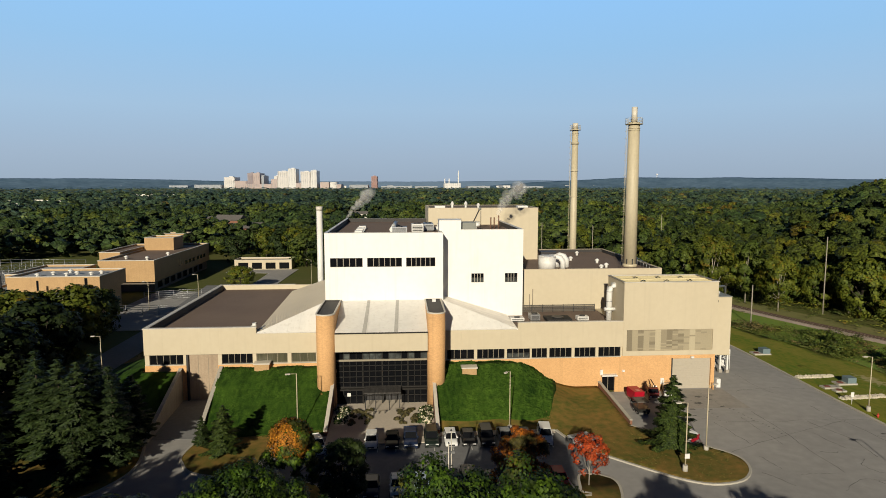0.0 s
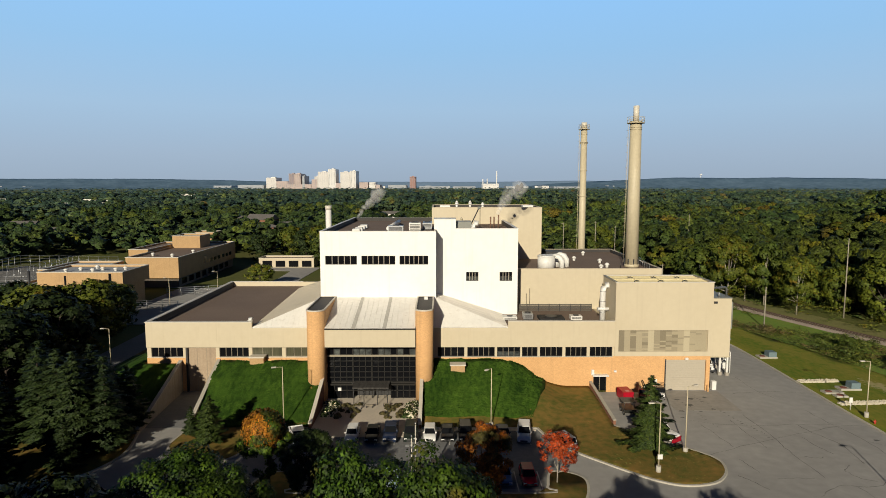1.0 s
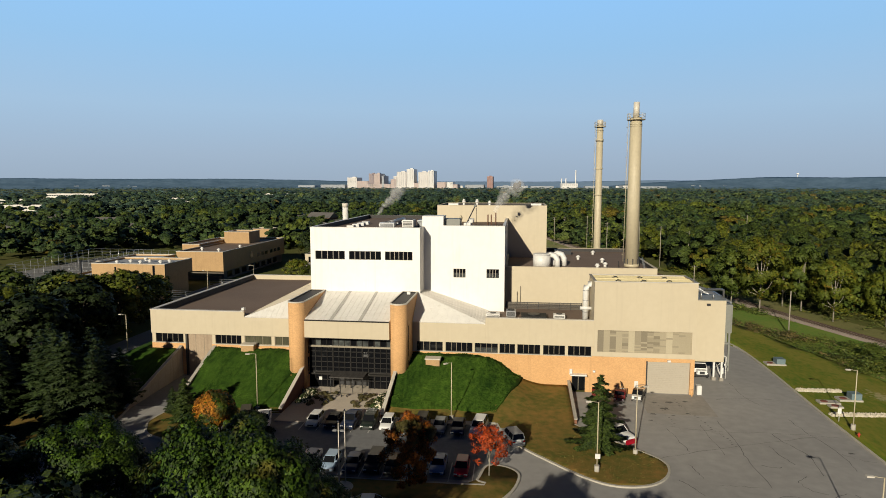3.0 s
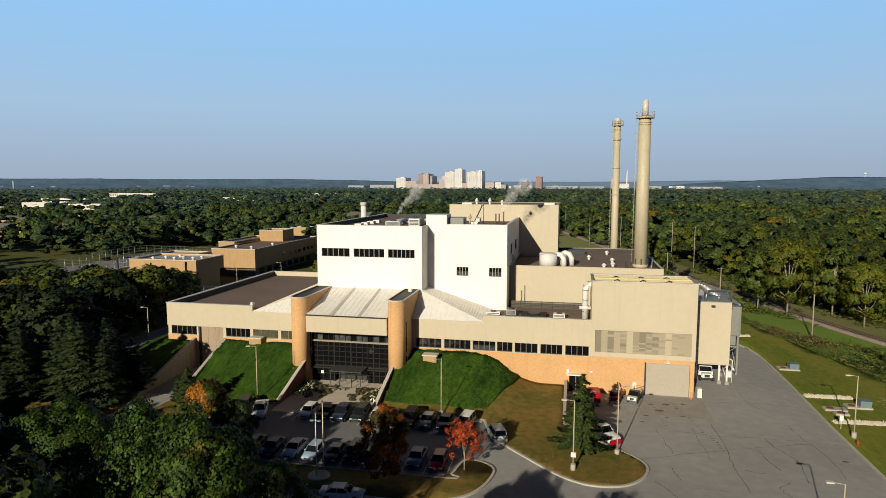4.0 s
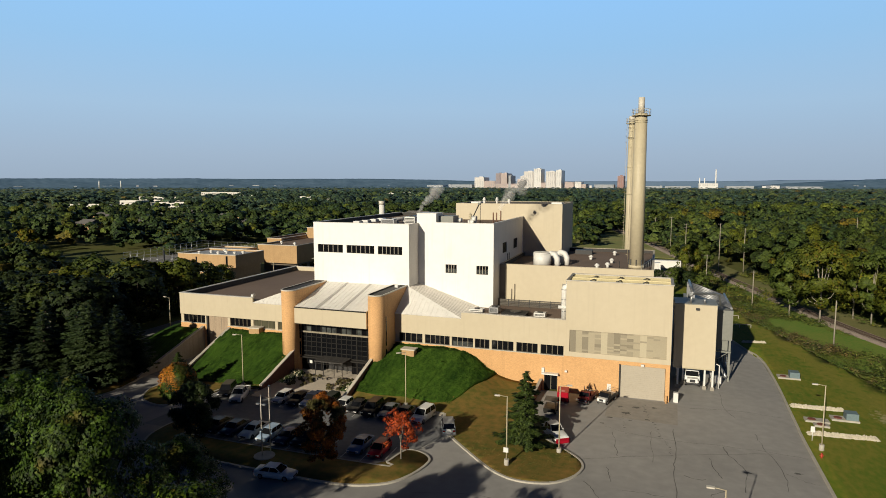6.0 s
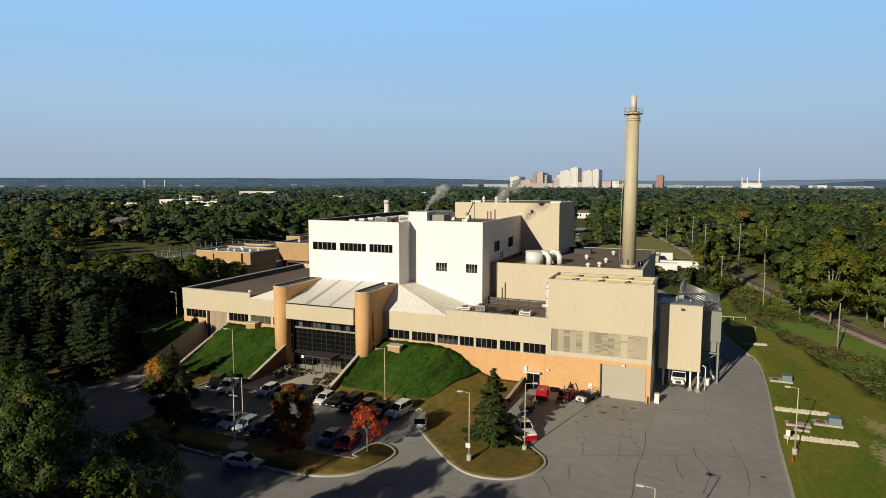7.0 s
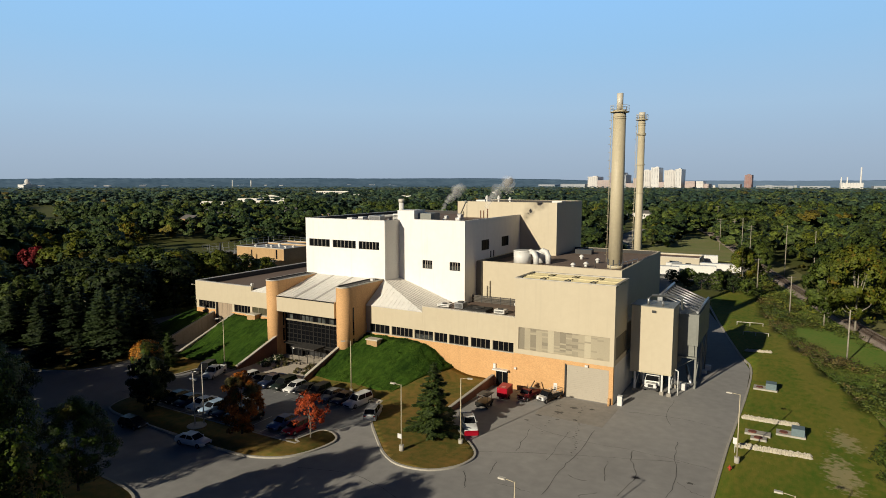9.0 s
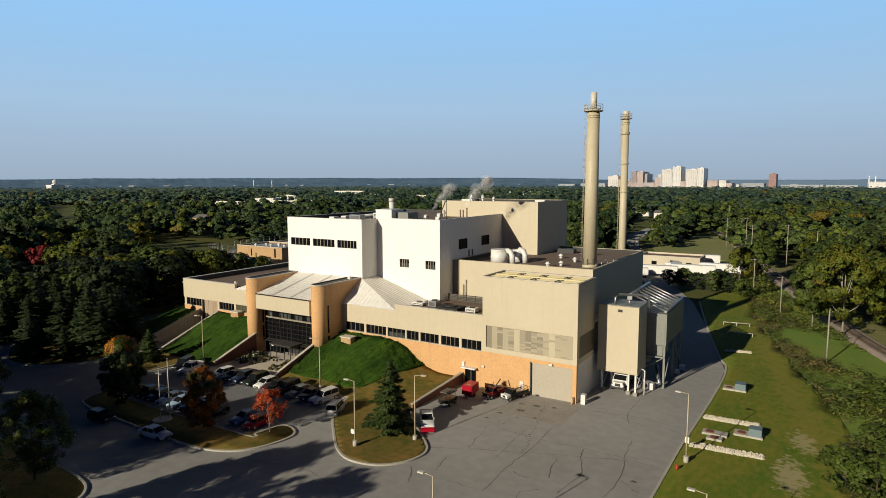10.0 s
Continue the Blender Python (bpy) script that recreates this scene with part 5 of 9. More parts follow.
s1 = stack("chimney_stack", 47.1, 123.85, 17.9, 50.3, 1.34, 1.12, 0.58, 3.0, "tall round tan steel chimney with a railed platform")
bm = B()
cyl(bm, 47.1, 123.85, 17.9, 18.5, 1.5, 1.44, 28)
part("base_ring", bm, STEEL_TAN, s1)
for k in range(8):
    a = 6.283 * k / 8
    bm = B()
    box(bm, 47.1 + 1.42 * math.cos(a) - 0.09, 47.1 + 1.42 * math.cos(a) + 0.09, 123.85 + 1.42 * math.sin(a) - 0.09, 123.85 + 1.42 * math.sin(a) + 0.09, 18.5, 19.6)
    part("lug", bm, DARK_METAL, s1)
s2 = stack("chimney_stack", 44.2, 156.2, -0.3, 50.1, 0.95, 0.78, 0.72, 1.3, "slender tan steel chimney with a round platform")
for z in (44.8, 45.1, 38.0, 31.5):
    bm = B()
    cyl(bm, 44.2, 156.2, z, z + 0.22, 0.98, 0.98, 24)
    part("collar", bm, STEEL_TAN, s2)
t = thing("white_flue", (-19.9, 152.0, 0), "plain white flue pipe standing beyond the roof", "chimney")
bm = B()
cyl(bm, -19.9, 152.0, -0.3, 28.4, 0.72, 0.72, 20)
part("shaft", bm, WHITE_PAINT, t)
bm = B()
cyl(bm, -19.9, 152.0, 28.4, 29.4, 0.82, 0.82, 20)
part("cap", bm, COPING, t)

# silo house on legs beside the yard
silo = thing("silo_house", (57.5, 110.0, 0), "boxy tan metal silo house raised on white legs", "silo")
bm = B()
box(bm, 54.0, 60.45, 107.8, 113.2, 3.6, 14.3)
part("body", bm, TAN, silo)
bm = B()
box(bm, 53.9, 60.55, 107.7, 113.3, 14.3, 14.42)
part("roof", bm, STEEL_GREY, silo)
bm = B()
box(bm, 53.95, 60.5, 107.75, 113.25, 3.4, 3.6)
part("floor_beam", bm, STEEL_TAN, silo)
for x, y in ((54.8, 108.0), (55.7, 110.4), (59.0, 108.3), (60.2, 108.0), (60.2, 112.9), (54.8, 112.9)):
    bm = B()
    box(bm, x - 0.14, x + 0.14, y - 0.14, y + 0.14, 0.5, 3.4)
    leg = part("leg", bm, WHITE_PAINT, silo)
    bm = B()
    box(bm, x - 0.32, x + 0.32, y - 0.32, y + 0.32, -0.1, 0.55)
    bevel(bm, 0.06)
    part("footing", bm, CONCRETE, leg)
for a, b in (((60.2, 108.0, 0.6), (60.2, 112.9, 3.3)), ((60.2, 112.9, 0.6), (60.2, 108.0, 3.3)), ((54.8, 108.0, 0.6), (54.8, 112.9, 3.3))):
    bm = B()
    tube(bm, [a, b], 0.06, 6)
    part("brace", bm, WHITE_PAINT, silo)
bm = B()
box(bm, 57.2, 57.8, 107.55, 107.82, 13.4, 13.75)
part("lamp", bm, DARK_METAL, silo)
bm = B()
tube(bm, [(56.4, 108.6, 14.4), (56.4, 108.6, 15.5), (56.9, 108.9, 15.95), (60.0, 110.0, 15.95), (61.0, 111.4, 15.6), (61.2, 111.6, 13.6)], 0.2, 10)
part("pipe", bm, GALV, silo, "galvanised transfer pipe")
bm = B()
cyl(bm, 58.6, 109.0, 14.4, 15.2, 0.16, 0.16, 10)
part("vent", bm, GALV, silo)
# bag house behind it
bag = thing("filter_house", (60, 121, 0), "grey-green metal filter house with ducts on its roof", "filter house")
bm = B()
prism(bm, [(56.0, 113.6), (63.5, 113.6), (63.5, 127.8), (56.0, 127.8)], 7.3, lambda x, y: 12.5 + (y - 113.6) * 0.015)
part("body", bm, STEEL_GREY, bag)
bm = B()
box(bm, 57.6, 62.9, 114.1, 118.6, 5.4, 7.3)
part("lower_casing", bm, STEEL_GREY, bag)
bm = B()
box(bm, 57.2, 63.4, 113.5, 114.0, 5.15, 5.38)
part("platform_beam", bm, STEEL_GREY, bag)
for i in range(7):
    y = 114.2 + i * 2.0
    bm = B()
    tube(bm, [(57.0, y + 2.0, 14.9), (59.5, y + 0.9, 14.2), (63.2, y, 12.9)], 0.16, 8)
    part("roof_pipe", bm, GALV, bag)
bm = B()
tube(bm, [(63.2, 113.8, 12.9), (63.25, 127.6, 13.1)], 0.2, 10)
part("header_pipe", bm, GALV, bag)
bm = B()
tube(bm, [(57.0, 115.5, 14.9), (57.0, 129.0, 15.1)], 0.26, 10)
part("header_pipe", bm, GALV, bag)
for i in range(8):
    bm = B()
    box(bm, 56.6, 57.4, 115.2 + i * 1.8, 115.7 + i * 1.8, 12.6, 14.9)
    part("valve_post", bm, GALV, bag)
for x, y in ((56.4, 114.0), (63.2, 114.0), (63.2, 121.0), (63.2, 127.4), (56.4, 127.4)):
    bm = B()
    box(bm, x - 0.16, x + 0.16, y - 0.16, y + 0.16, -0.1, 7.35)
    part("leg", bm, STEEL_GREY, bag)
for a, b in (((56.4, 114, 0.5), (63.2, 114, 5.2)), ((63.2, 114, 0.5), (63.2, 121, 7.2)), ((63.2, 121, 0.5), (63.2, 127.4, 7.2)), ((63.2, 127.4, 0.5), (63.2, 121, 7.2))):
    bm = B()
    tube(bm, [a, b], 0.09, 6)
    part("brace", bm, STEEL_GREY, bag)
for y in (116.5, 120.5, 125):
    bm = B()
    vs = []
    for (dx, z) in ((1.9, 7.3), (0.35, 3.4)):
        vs.append([bm.verts.new((60 + sx * dx, y + sy * dx * 0.8, z)) for sx, sy in ((-1, -1), (1, -1), (1, 1), (-1, 1))])
    for i in range(4):
        bm.faces.new((vs[0][i], vs[0][(i + 1) % 4], vs[1][(i + 1) % 4], vs[1][i]))
    bm.faces.new(vs[1])
    part("hopper", bm, STEEL_GREY, bag)
bm = B()
tube(bm, [(61.5, 116.5, 3.0), (62.2, 114.5, 1.8), (62.8, 113.2, 0.9)], 0.28, 10)
part("chute", bm, GALV, bag)
for x, y, s in ((61.6, 112.6, 0.9), (63.9, 126.2, 0.8), (63.6, 123.5, 0.6), (62.0, 114.6, 0.5)):
    bm = B()
    box(bm, x - s * 0.6, x + s * 0.6, y - s * 0.4, y + s * 0.4, 0.0, s * 1.2)
    bevel(bm, 0.04)
    solid("equipment_box", bm, WHITE_PAINT, "pale weathered equipment box on the yard", "equipment", "yard equipment")
bm = B()
tube(bm, [(61.3, 109.2, 0), (61.3, 109.2, 4.0), (60.7, 109.2, 4.2)], 0.1, 8)
solid("fill_pipe", bm, WHITE_PAINT, "white upright fill pipe by the silo legs", "pipe")
bm = B()
tube(bm, [(52.9, 112.5, 13.4), (54.7, 112.0, 13.0)], 0.4, 12)
part("duct", bm, GALV, silo)

# roof equipment
def rooftop_unit(x, y, z, lx, ly, h, material, label, group="roof units", fan=True):
    t = thing("rooftop_unit", (x, y, z), label, "air conditioner", group)
    bm = B()
    box(bm, x - lx / 2, x + lx / 2, y - ly / 2, y + ly / 2, z + 0.2, z + h)
    bevel(bm, 0.06)
    part("casing", bm, material, t)
    bm = B()
    box(bm, x - lx / 2 + 0.1, x + lx / 2 - 0.1, y - ly / 2 + 0.1, y + ly / 2 - 0.1, z - 0.02, z + 0.22)
    part("curb", bm, DARK_METAL, t)
    if fan:
        bm = B()
        cyl(bm, x, y, z + h, z + h + 0.15, min(lx, ly) * 0.33, n=16)
        part("fan_ring", bm, DARK_METAL, t)
    bm = B()
    for k in range(4):
        box(bm, x - lx / 2 + 0.15, x + lx / 2 - 0.15, y - ly / 2 - 0.03, y - ly / 2 + 0.01, z + 0.35 + k * (h - 0.5) / 4, z + 0.35 + (k + 0.6) * (h - 0.5) / 4)
    part("grille", bm, DARK_METAL, t)
    return t


def mushroom(x, y, z, h=0.9, r=0.35, material=WHITE_PAINT, label="small white mushroom roof vent"):
    t = thing("roof_vent", (x, y, z), label, "roof vent", "roof vents")
    bm = B()
    cyl(bm, x, y, z - 0.02, z + h * 0.65, r * 0.6, r * 0.6, 12)
    part("neck", bm, material, t)
    bm = B()
    cyl(bm, x, y, z + h * 0.55, z + h * 0.75, r, r * 0.95, 14)
    cyl(bm, x, y, z + h * 0.75, z + h, r * 0.95, r * 0.35, 14)
    part("hood", bm, material, t)
    return t


RZ = 25.8
for k in range(4):
    x, y = -7.9, 114.3 + k * 3.9
    t = thing("skylight", (x, y, RZ), "low white domed skylight on the gravel roof", "skylight", "skylights")
    bm = B()
    box(bm, x - 0.75, x + 0.75, y - 0.9, y + 0.9, RZ - 0.02, RZ + 0.3)
    part("frame", bm, GALV, t)
    bm = B()
    box(bm, x - 0.68, x + 0.68, y - 0.83, y + 0.83, RZ + 0.3, RZ + 0.62)
    bevel(bm, 0.28, 2)
    part("dome", bm, WHITE_PAINT, t)
t = thing("roof_duct", (-1.6, 113.5, RZ), "long white duct lying on the roof", "duct")
bm = B()
tube(bm, [(-1.8, 113.5, RZ + 0.75), (-1.2, 134.5, RZ + 0.75)], 0.42, 12)
part("duct", bm, WHITE_PAINT, t)
for k in range(5):
    bm = B()
    y = 115 + k * 4.6
    box(bm, -2.1 + k * 0.12, -1.1 + k * 0.12, y - 0.12, y + 0.12, RZ - 0.02, RZ + 0.45)
    part("saddle", bm, GALV, t)
rooftop_unit(3.0, 117.5, RZ, 2.2, 3.4, 1.6, WHITE_PAINT, "white boxy rooftop unit beside the stair head")
rooftop_unit(-0.4, 113.2, RZ, 2.8, 1.8, 1.3, GALV, "grey rooftop condenser with dark grilles")
rooftop_unit(5.3, 122.0, RZ, 1.8, 6.0, 1.4, GALV, "long galvanised rooftop air handler")
for x, y, s in ((7.0, 122.5, 1.0), (9.4, 120.9, 1.2), (11.8, 120.8, 1.0), (14.4, 121.8, 1.3)):
    t = thing("exhaust_hood", (x, y, RZ), "curved pale metal exhaust hood", "roof vent", "exhaust hoods")
    bm = B()
    tube(bm, [(x, y, RZ - 0.02), (x, y, RZ + 0.6 * s), (x + 0.25 * s, y - 0.15, RZ + 0.95 * s), (x + 0.85 * s, y - 0.25, RZ + 0.9 * s)], 0.4 * s, 12)
    part("hood", bm, WHITE_PAINT, t)
    bm = B()
    box(bm, x - 0.6 * s, x + 0.6 * s, y - 0.6 * s, y + 0.6 * s, RZ - 0.02, RZ + 0.2)
    part("base", bm, GALV, t)
mushroom(12.3, 127.9, RZ, 2.0, 0.35, STEEL_TAN, "short tan roof vent pipe")
t = thing("roof_davit", (14.2, 123.0, RZ), "dark jib arm with a hook on a white base", "davit crane")
bm = B()
box(bm, 13.4, 15.0, 122.4, 123.6, RZ - 0.02, RZ + 0.7)
part("base", bm, WHITE_PAINT, t)
bm = B()
tube(bm, [(14.0, 123.0, RZ + 0.7), (15.6, 123.0, RZ + 4.0)], 0.12, 8)
part("arm", bm, DARK_METAL, t)
bm = B()
tube(bm, [(15.9, 123.0, RZ - 0.02), (15.9, 123.0, RZ + 3.8)], 0.06, 8)
part("mast", bm, DARK_METAL, t)
bm = B()
cyl(bm, 15.7, 123.0, RZ + 3.9, RZ + 4.4, 0.3, 0.3, 10)
part("head", bm, STEEL_GREY, t)
for x in (18.2, 18.9, 19.8):
    bm = B()
    tube(bm, [(x, 124.9, RZ - 0.02), (x, 124.9, RZ + 2.3 + 0.4 * (x > 19))], 0.14, 8)
    solid("vent_pipe", bm, mat("rusty_pipe", (0.2, 0.11, 0.07), (0.13, 0.07, 0.05), 0.8), "rusty upright vent pipe on the roof", "vent pipe", "roof pipes")
for x, h in ((11.7, 1.9), (14.8, 1.9), (17.7, 1.5)):
    mushroom(x, 141.5, 29.0, h, 0.42, WHITE_PAINT, "white cylindrical vent on the tower roof")
for x in (9.0, 28.5):
    bm = B()
    box(bm, x - 1.2, x + 1.2, 143.5, 146, 28.98, 29.75)
    bevel(bm, 0.08)
    solid("roof_hatch", bm, WHITE_PAINT, "low white roof hatch", "roof hatch", "roof hatches")
# mid roof: tank with two curved ducts
LZ = 17.85
t = thing("roof_tank", (29.4, 121.5, LZ), "squat white tank with two curved outlet ducts", "tank")
bm = B()
cyl(bm, 29.2, 121.6, LZ - 0.02, LZ + 2.5, 1.75, 1.75, 24)
part("shell", bm, WHITE_PAINT, t)
bm = B()
cyl(bm, 29.2, 121.6, LZ + 2.5, LZ + 2.7, 1.85, 1.7, 24)
part("lid", bm, WHITE_PAINT, t)
for dx, dy in ((2.1, -0.2), (3.6, 2.6)):
    x, y = 29.2 + dx, 121.6 + dy
    bm = B()
    tube(bm, [(x - 1.2, y + 0.6, LZ + 1.9), (x - 0.3, y + 0.2, LZ + 2.5), (x + 0.5, y - 0.1, LZ + 2.3), (x + 0.95, y - 0.3, LZ + 1.5), (x + 1.0, y - 0.3, LZ)], 0.55, 14)
    part("duct", bm, WHITE_PAINT, t)
bm = B()
cyl(bm, 31.6, 125.2, LZ - 0.02, LZ + 2.4, 1.3, 1.3, 20)
solid("roof_tank", bm, WHITE_PAINT, "smaller white tank behind the squat one", "tank")
for x, y in ((41.8, 122.8), (42.1, 129.7), (40.0, 120.5), (41.8, 144.0), (37.5, 134.0)):
    mushroom(x, y, LZ, 1.0, 0.5)
bm = B()
tube(bm, [(44.1, 121.1, LZ - 0.02), (44.1, 121.1, LZ + 1.5)], 0.07, 8)
solid("vent_pipe", bm, DARK_METAL, "thin dark vent pipe", "vent pipe", "roof pipes")
bm = B()
box(bm, 33.0, 36.8, 143.6, 145.6, LZ - 0.02, LZ + 1.0)
bevel(bm, 0.06)
solid("rooftop_unit", bm, DARK_METAL, "dark flat metal rooftop unit", "air conditioner")
t = thing("guard_rail", (50.0, 124.0, 18.6), "thin galvanised guard rail on the parapet", "railing")
bm = B()
tube(bm, [(48.2, 116.2, 19.3), (50.1, 129.0, 19.3)], 0.05, 6)
part("rail", bm, GALV, t)
for k in range(6):
    bm = B()
    tube(bm, [(48.2 + k * 0.38, 116.2 + k * 2.55, LZ), (48.2 + k * 0.38, 116.2 + k * 2.55, 19.3)], 0.04, 6)
    part("post", bm, GALV, t)
# low roof by the white wall
for x, y, w, d, h, m, lab in ((20.2, 106.0, 2.4, 1.5, 0.35, WHITE_PAINT, "low white roof vent box"), (23.4, 106.4, 1.7, 2.0, 0.9, GALV, "grey rooftop unit by the white wall"),
                              (27.4, 105.6, 4.4, 3.2, 0.35, BLACK, "flat black rooftop condenser"), (31.8, 105.6, 2.0, 1.5, 0.55, WHITE_PAINT, "white metal rooftop air unit")):
    rooftop_unit(x, y, Z_ROOF, w, d, h + 0.3, m, lab)
t = thing("screen_fence", (22.5, 113.2, Z_ROOF), "dark slatted screen along the low roof", "fence")
for k in range(8):
    x = 22.4 + k * 2.0
    bm = B()
    box(bm, x - 0.06, x + 0.06, 113.0, 113.12, Z_ROOF - 0.02, Z_ROOF + 1.45)
    part("post", bm, DARK_METAL, t)
for k in range(7):
    for j in range(5):
        bm = B()
        box(bm, 22.47 + k * 2.0, 24.33 + k * 2.0, 113.03, 113.09, Z_ROOF + 0.1 + j * 0.27, Z_ROOF + 0.31 + j * 0.27)
        part("slat", bm, mat("screen_slat", (0.10, 0.09, 0.075), (0.07, 0.06, 0.05), 0.7) if k == 0 and j == 0 else bpy.data.materials["screen_slat"], t)
t = thing("wall_duct", (36.2, 104.2, Z_ROOF), "shiny silver duct bending into the tan wall", "duct")
bm = B()
tube(bm, [(36.15, 104.2, Z_ROOF - 0.02), (36.15, 104.2, 16.4), (36.25, 104.2, 17.0), (36.6, 104.2, 17.35), (37.2, 104.2, 17.4)], 0.5, 16)
part("riser", bm, WHITE_PAINT, t)
for z in (12.5, 14.5, 16.2):
    bm = B()
    cyl(bm, 36.15, 104.2, z, z + 0.1, 0.55, 0.55, 16)
    part("band", bm, GALV, t)
bm = B()
tube(bm, [(35.2, 103.9, 13.2), (37.1, 103.9, 13.2)], 0.3, 10)
part("branch", bm, WHITE_PAINT, t)
for x in (24.4, 25.0):
    bm = B()
    tube(bm, [(x, 115.35, Z_ROOF), (x, 115.35, Z_ROOF + 3.0 + (x > 24.7))], 0.08, 6)
    solid("vent_pipe", bm, FRAME_TAN, "thin pipe against the tan wall", "vent pipe", "roof pipes")
bm = B()
tube(bm, [(-24.4, 100.4, Z_ROOF), (-24.4, 100.4, 11.9), (-24.1, 100.2, 12.3), (-23.6, 100.1, 12.35)], 0.3, 10)
solid("roof_vent", bm, WHITE_PAINT, "white gooseneck vent at the roof edge", "roof vent")
for x, z in ((10.7, 96.5), (-22.6, 99.0)):
    zz = berm_right(x, z) if x > 0 else berm_left(x, z)
    t = thing("vent_box", (x, z, zz), "small tan concrete vent box set in the grass bank", "vent", "bank vents")
    bm = B()
    box(bm, x - 1.15, x + 1.15, z - 0.7, z + 0.7, zz - 0.5, zz + 1.0)
    part("body", bm, BRICK_TAN, t)
    bm = B()
    box(bm, x - 1.3, x + 1.3, z - 0.85, z + 0.85, zz + 1.0, zz + 1.2)
    part("lid", bm, COPING, t)
bm = B()
box(bm, 54.0, 54.7, 99.9, 100.7, 0, 1.5)
bevel(bm, 0.05)
solid("cabinet", bm, WHITE_PAINT, "white electrical cabinet at the wall corner", "cabinet")


# ---- vehicles ----
PAINTS = {}


def paint(name, c, rough=0.34):
    if name not in PAINTS:
        m = plain("paint_" + name, c, rough)
        m.node_tree.nodes["Principled BSDF"].inputs["Specular IOR Level"].default_value = 0.3
        PAINTS[name] = m
    return PAINTS[name]


COLS = {"white": (0.72, 0.72, 0.70), "black": (0.010, 0.010, 0.011), "navy": (0.015, 0.025, 0.06), "green": (0.014, 0.022, 0.018), "grey": (0.20, 0.21, 0.22), "silver": (0.42, 0.43, 0.44),
        "blue": (0.10, 0.17, 0.33), "lightblue": (0.30, 0.40, 0.52), "red": (0.36, 0.006, 0.020), "darkred": (0.16, 0.015, 0.018)}
SHAPES = {  # length, width, height, hood height, cabin rear and front at the belt, roof rear and front
    "sedan": (4.95, 1.84, 1.46, 0.94, -1.75, 1.10, -1.05, 0.35), "hatch": (4.3, 1.76, 1.50, 0.95, -1.95, 1.05, -1.6, 0.3),
    "suv": (4.9, 1.92, 1.82, 1.08, -2.3, 1.10, -2.1, 0.45), "pickup": (5.6, 1.96, 1.84, 1.12, -0.95, 1.25, -0.8, 0.65), "van": (5.0, 1.95, 2.0, 1.05, -2.4, 1.6, -2.3, 0.8)}
CARS = {}
PLACED = set()


def wheel(parent, x, y, r=0.34, w=0.22):
    n = 16
    s = 1 if x > 0 else -1
    bm = B()
    m = Matrix.Translation((x, y, r)) @ Matrix.Rotation(math.pi / 2, 4, "Y")
    cyl(bm, 0, 0, -w / 2, w / 2, r, r, n)
    bmesh.ops.transform(bm, matrix=m, verts=bm.verts)
    tyre = part("wheel", bm, BLACK, parent)
    bm = B()
    cyl(bm, 0, 0, (w / 2 - 0.01) * s if s > 0 else -w / 2 - 0.015, w / 2 + 0.015 if s > 0 else -(w / 2 - 0.01), r * 0.62, r * 0.62, 12)
    bmesh.ops.transform(bm, matrix=m, verts=bm.verts)
    part("rim", bm, CHROME, tyre)


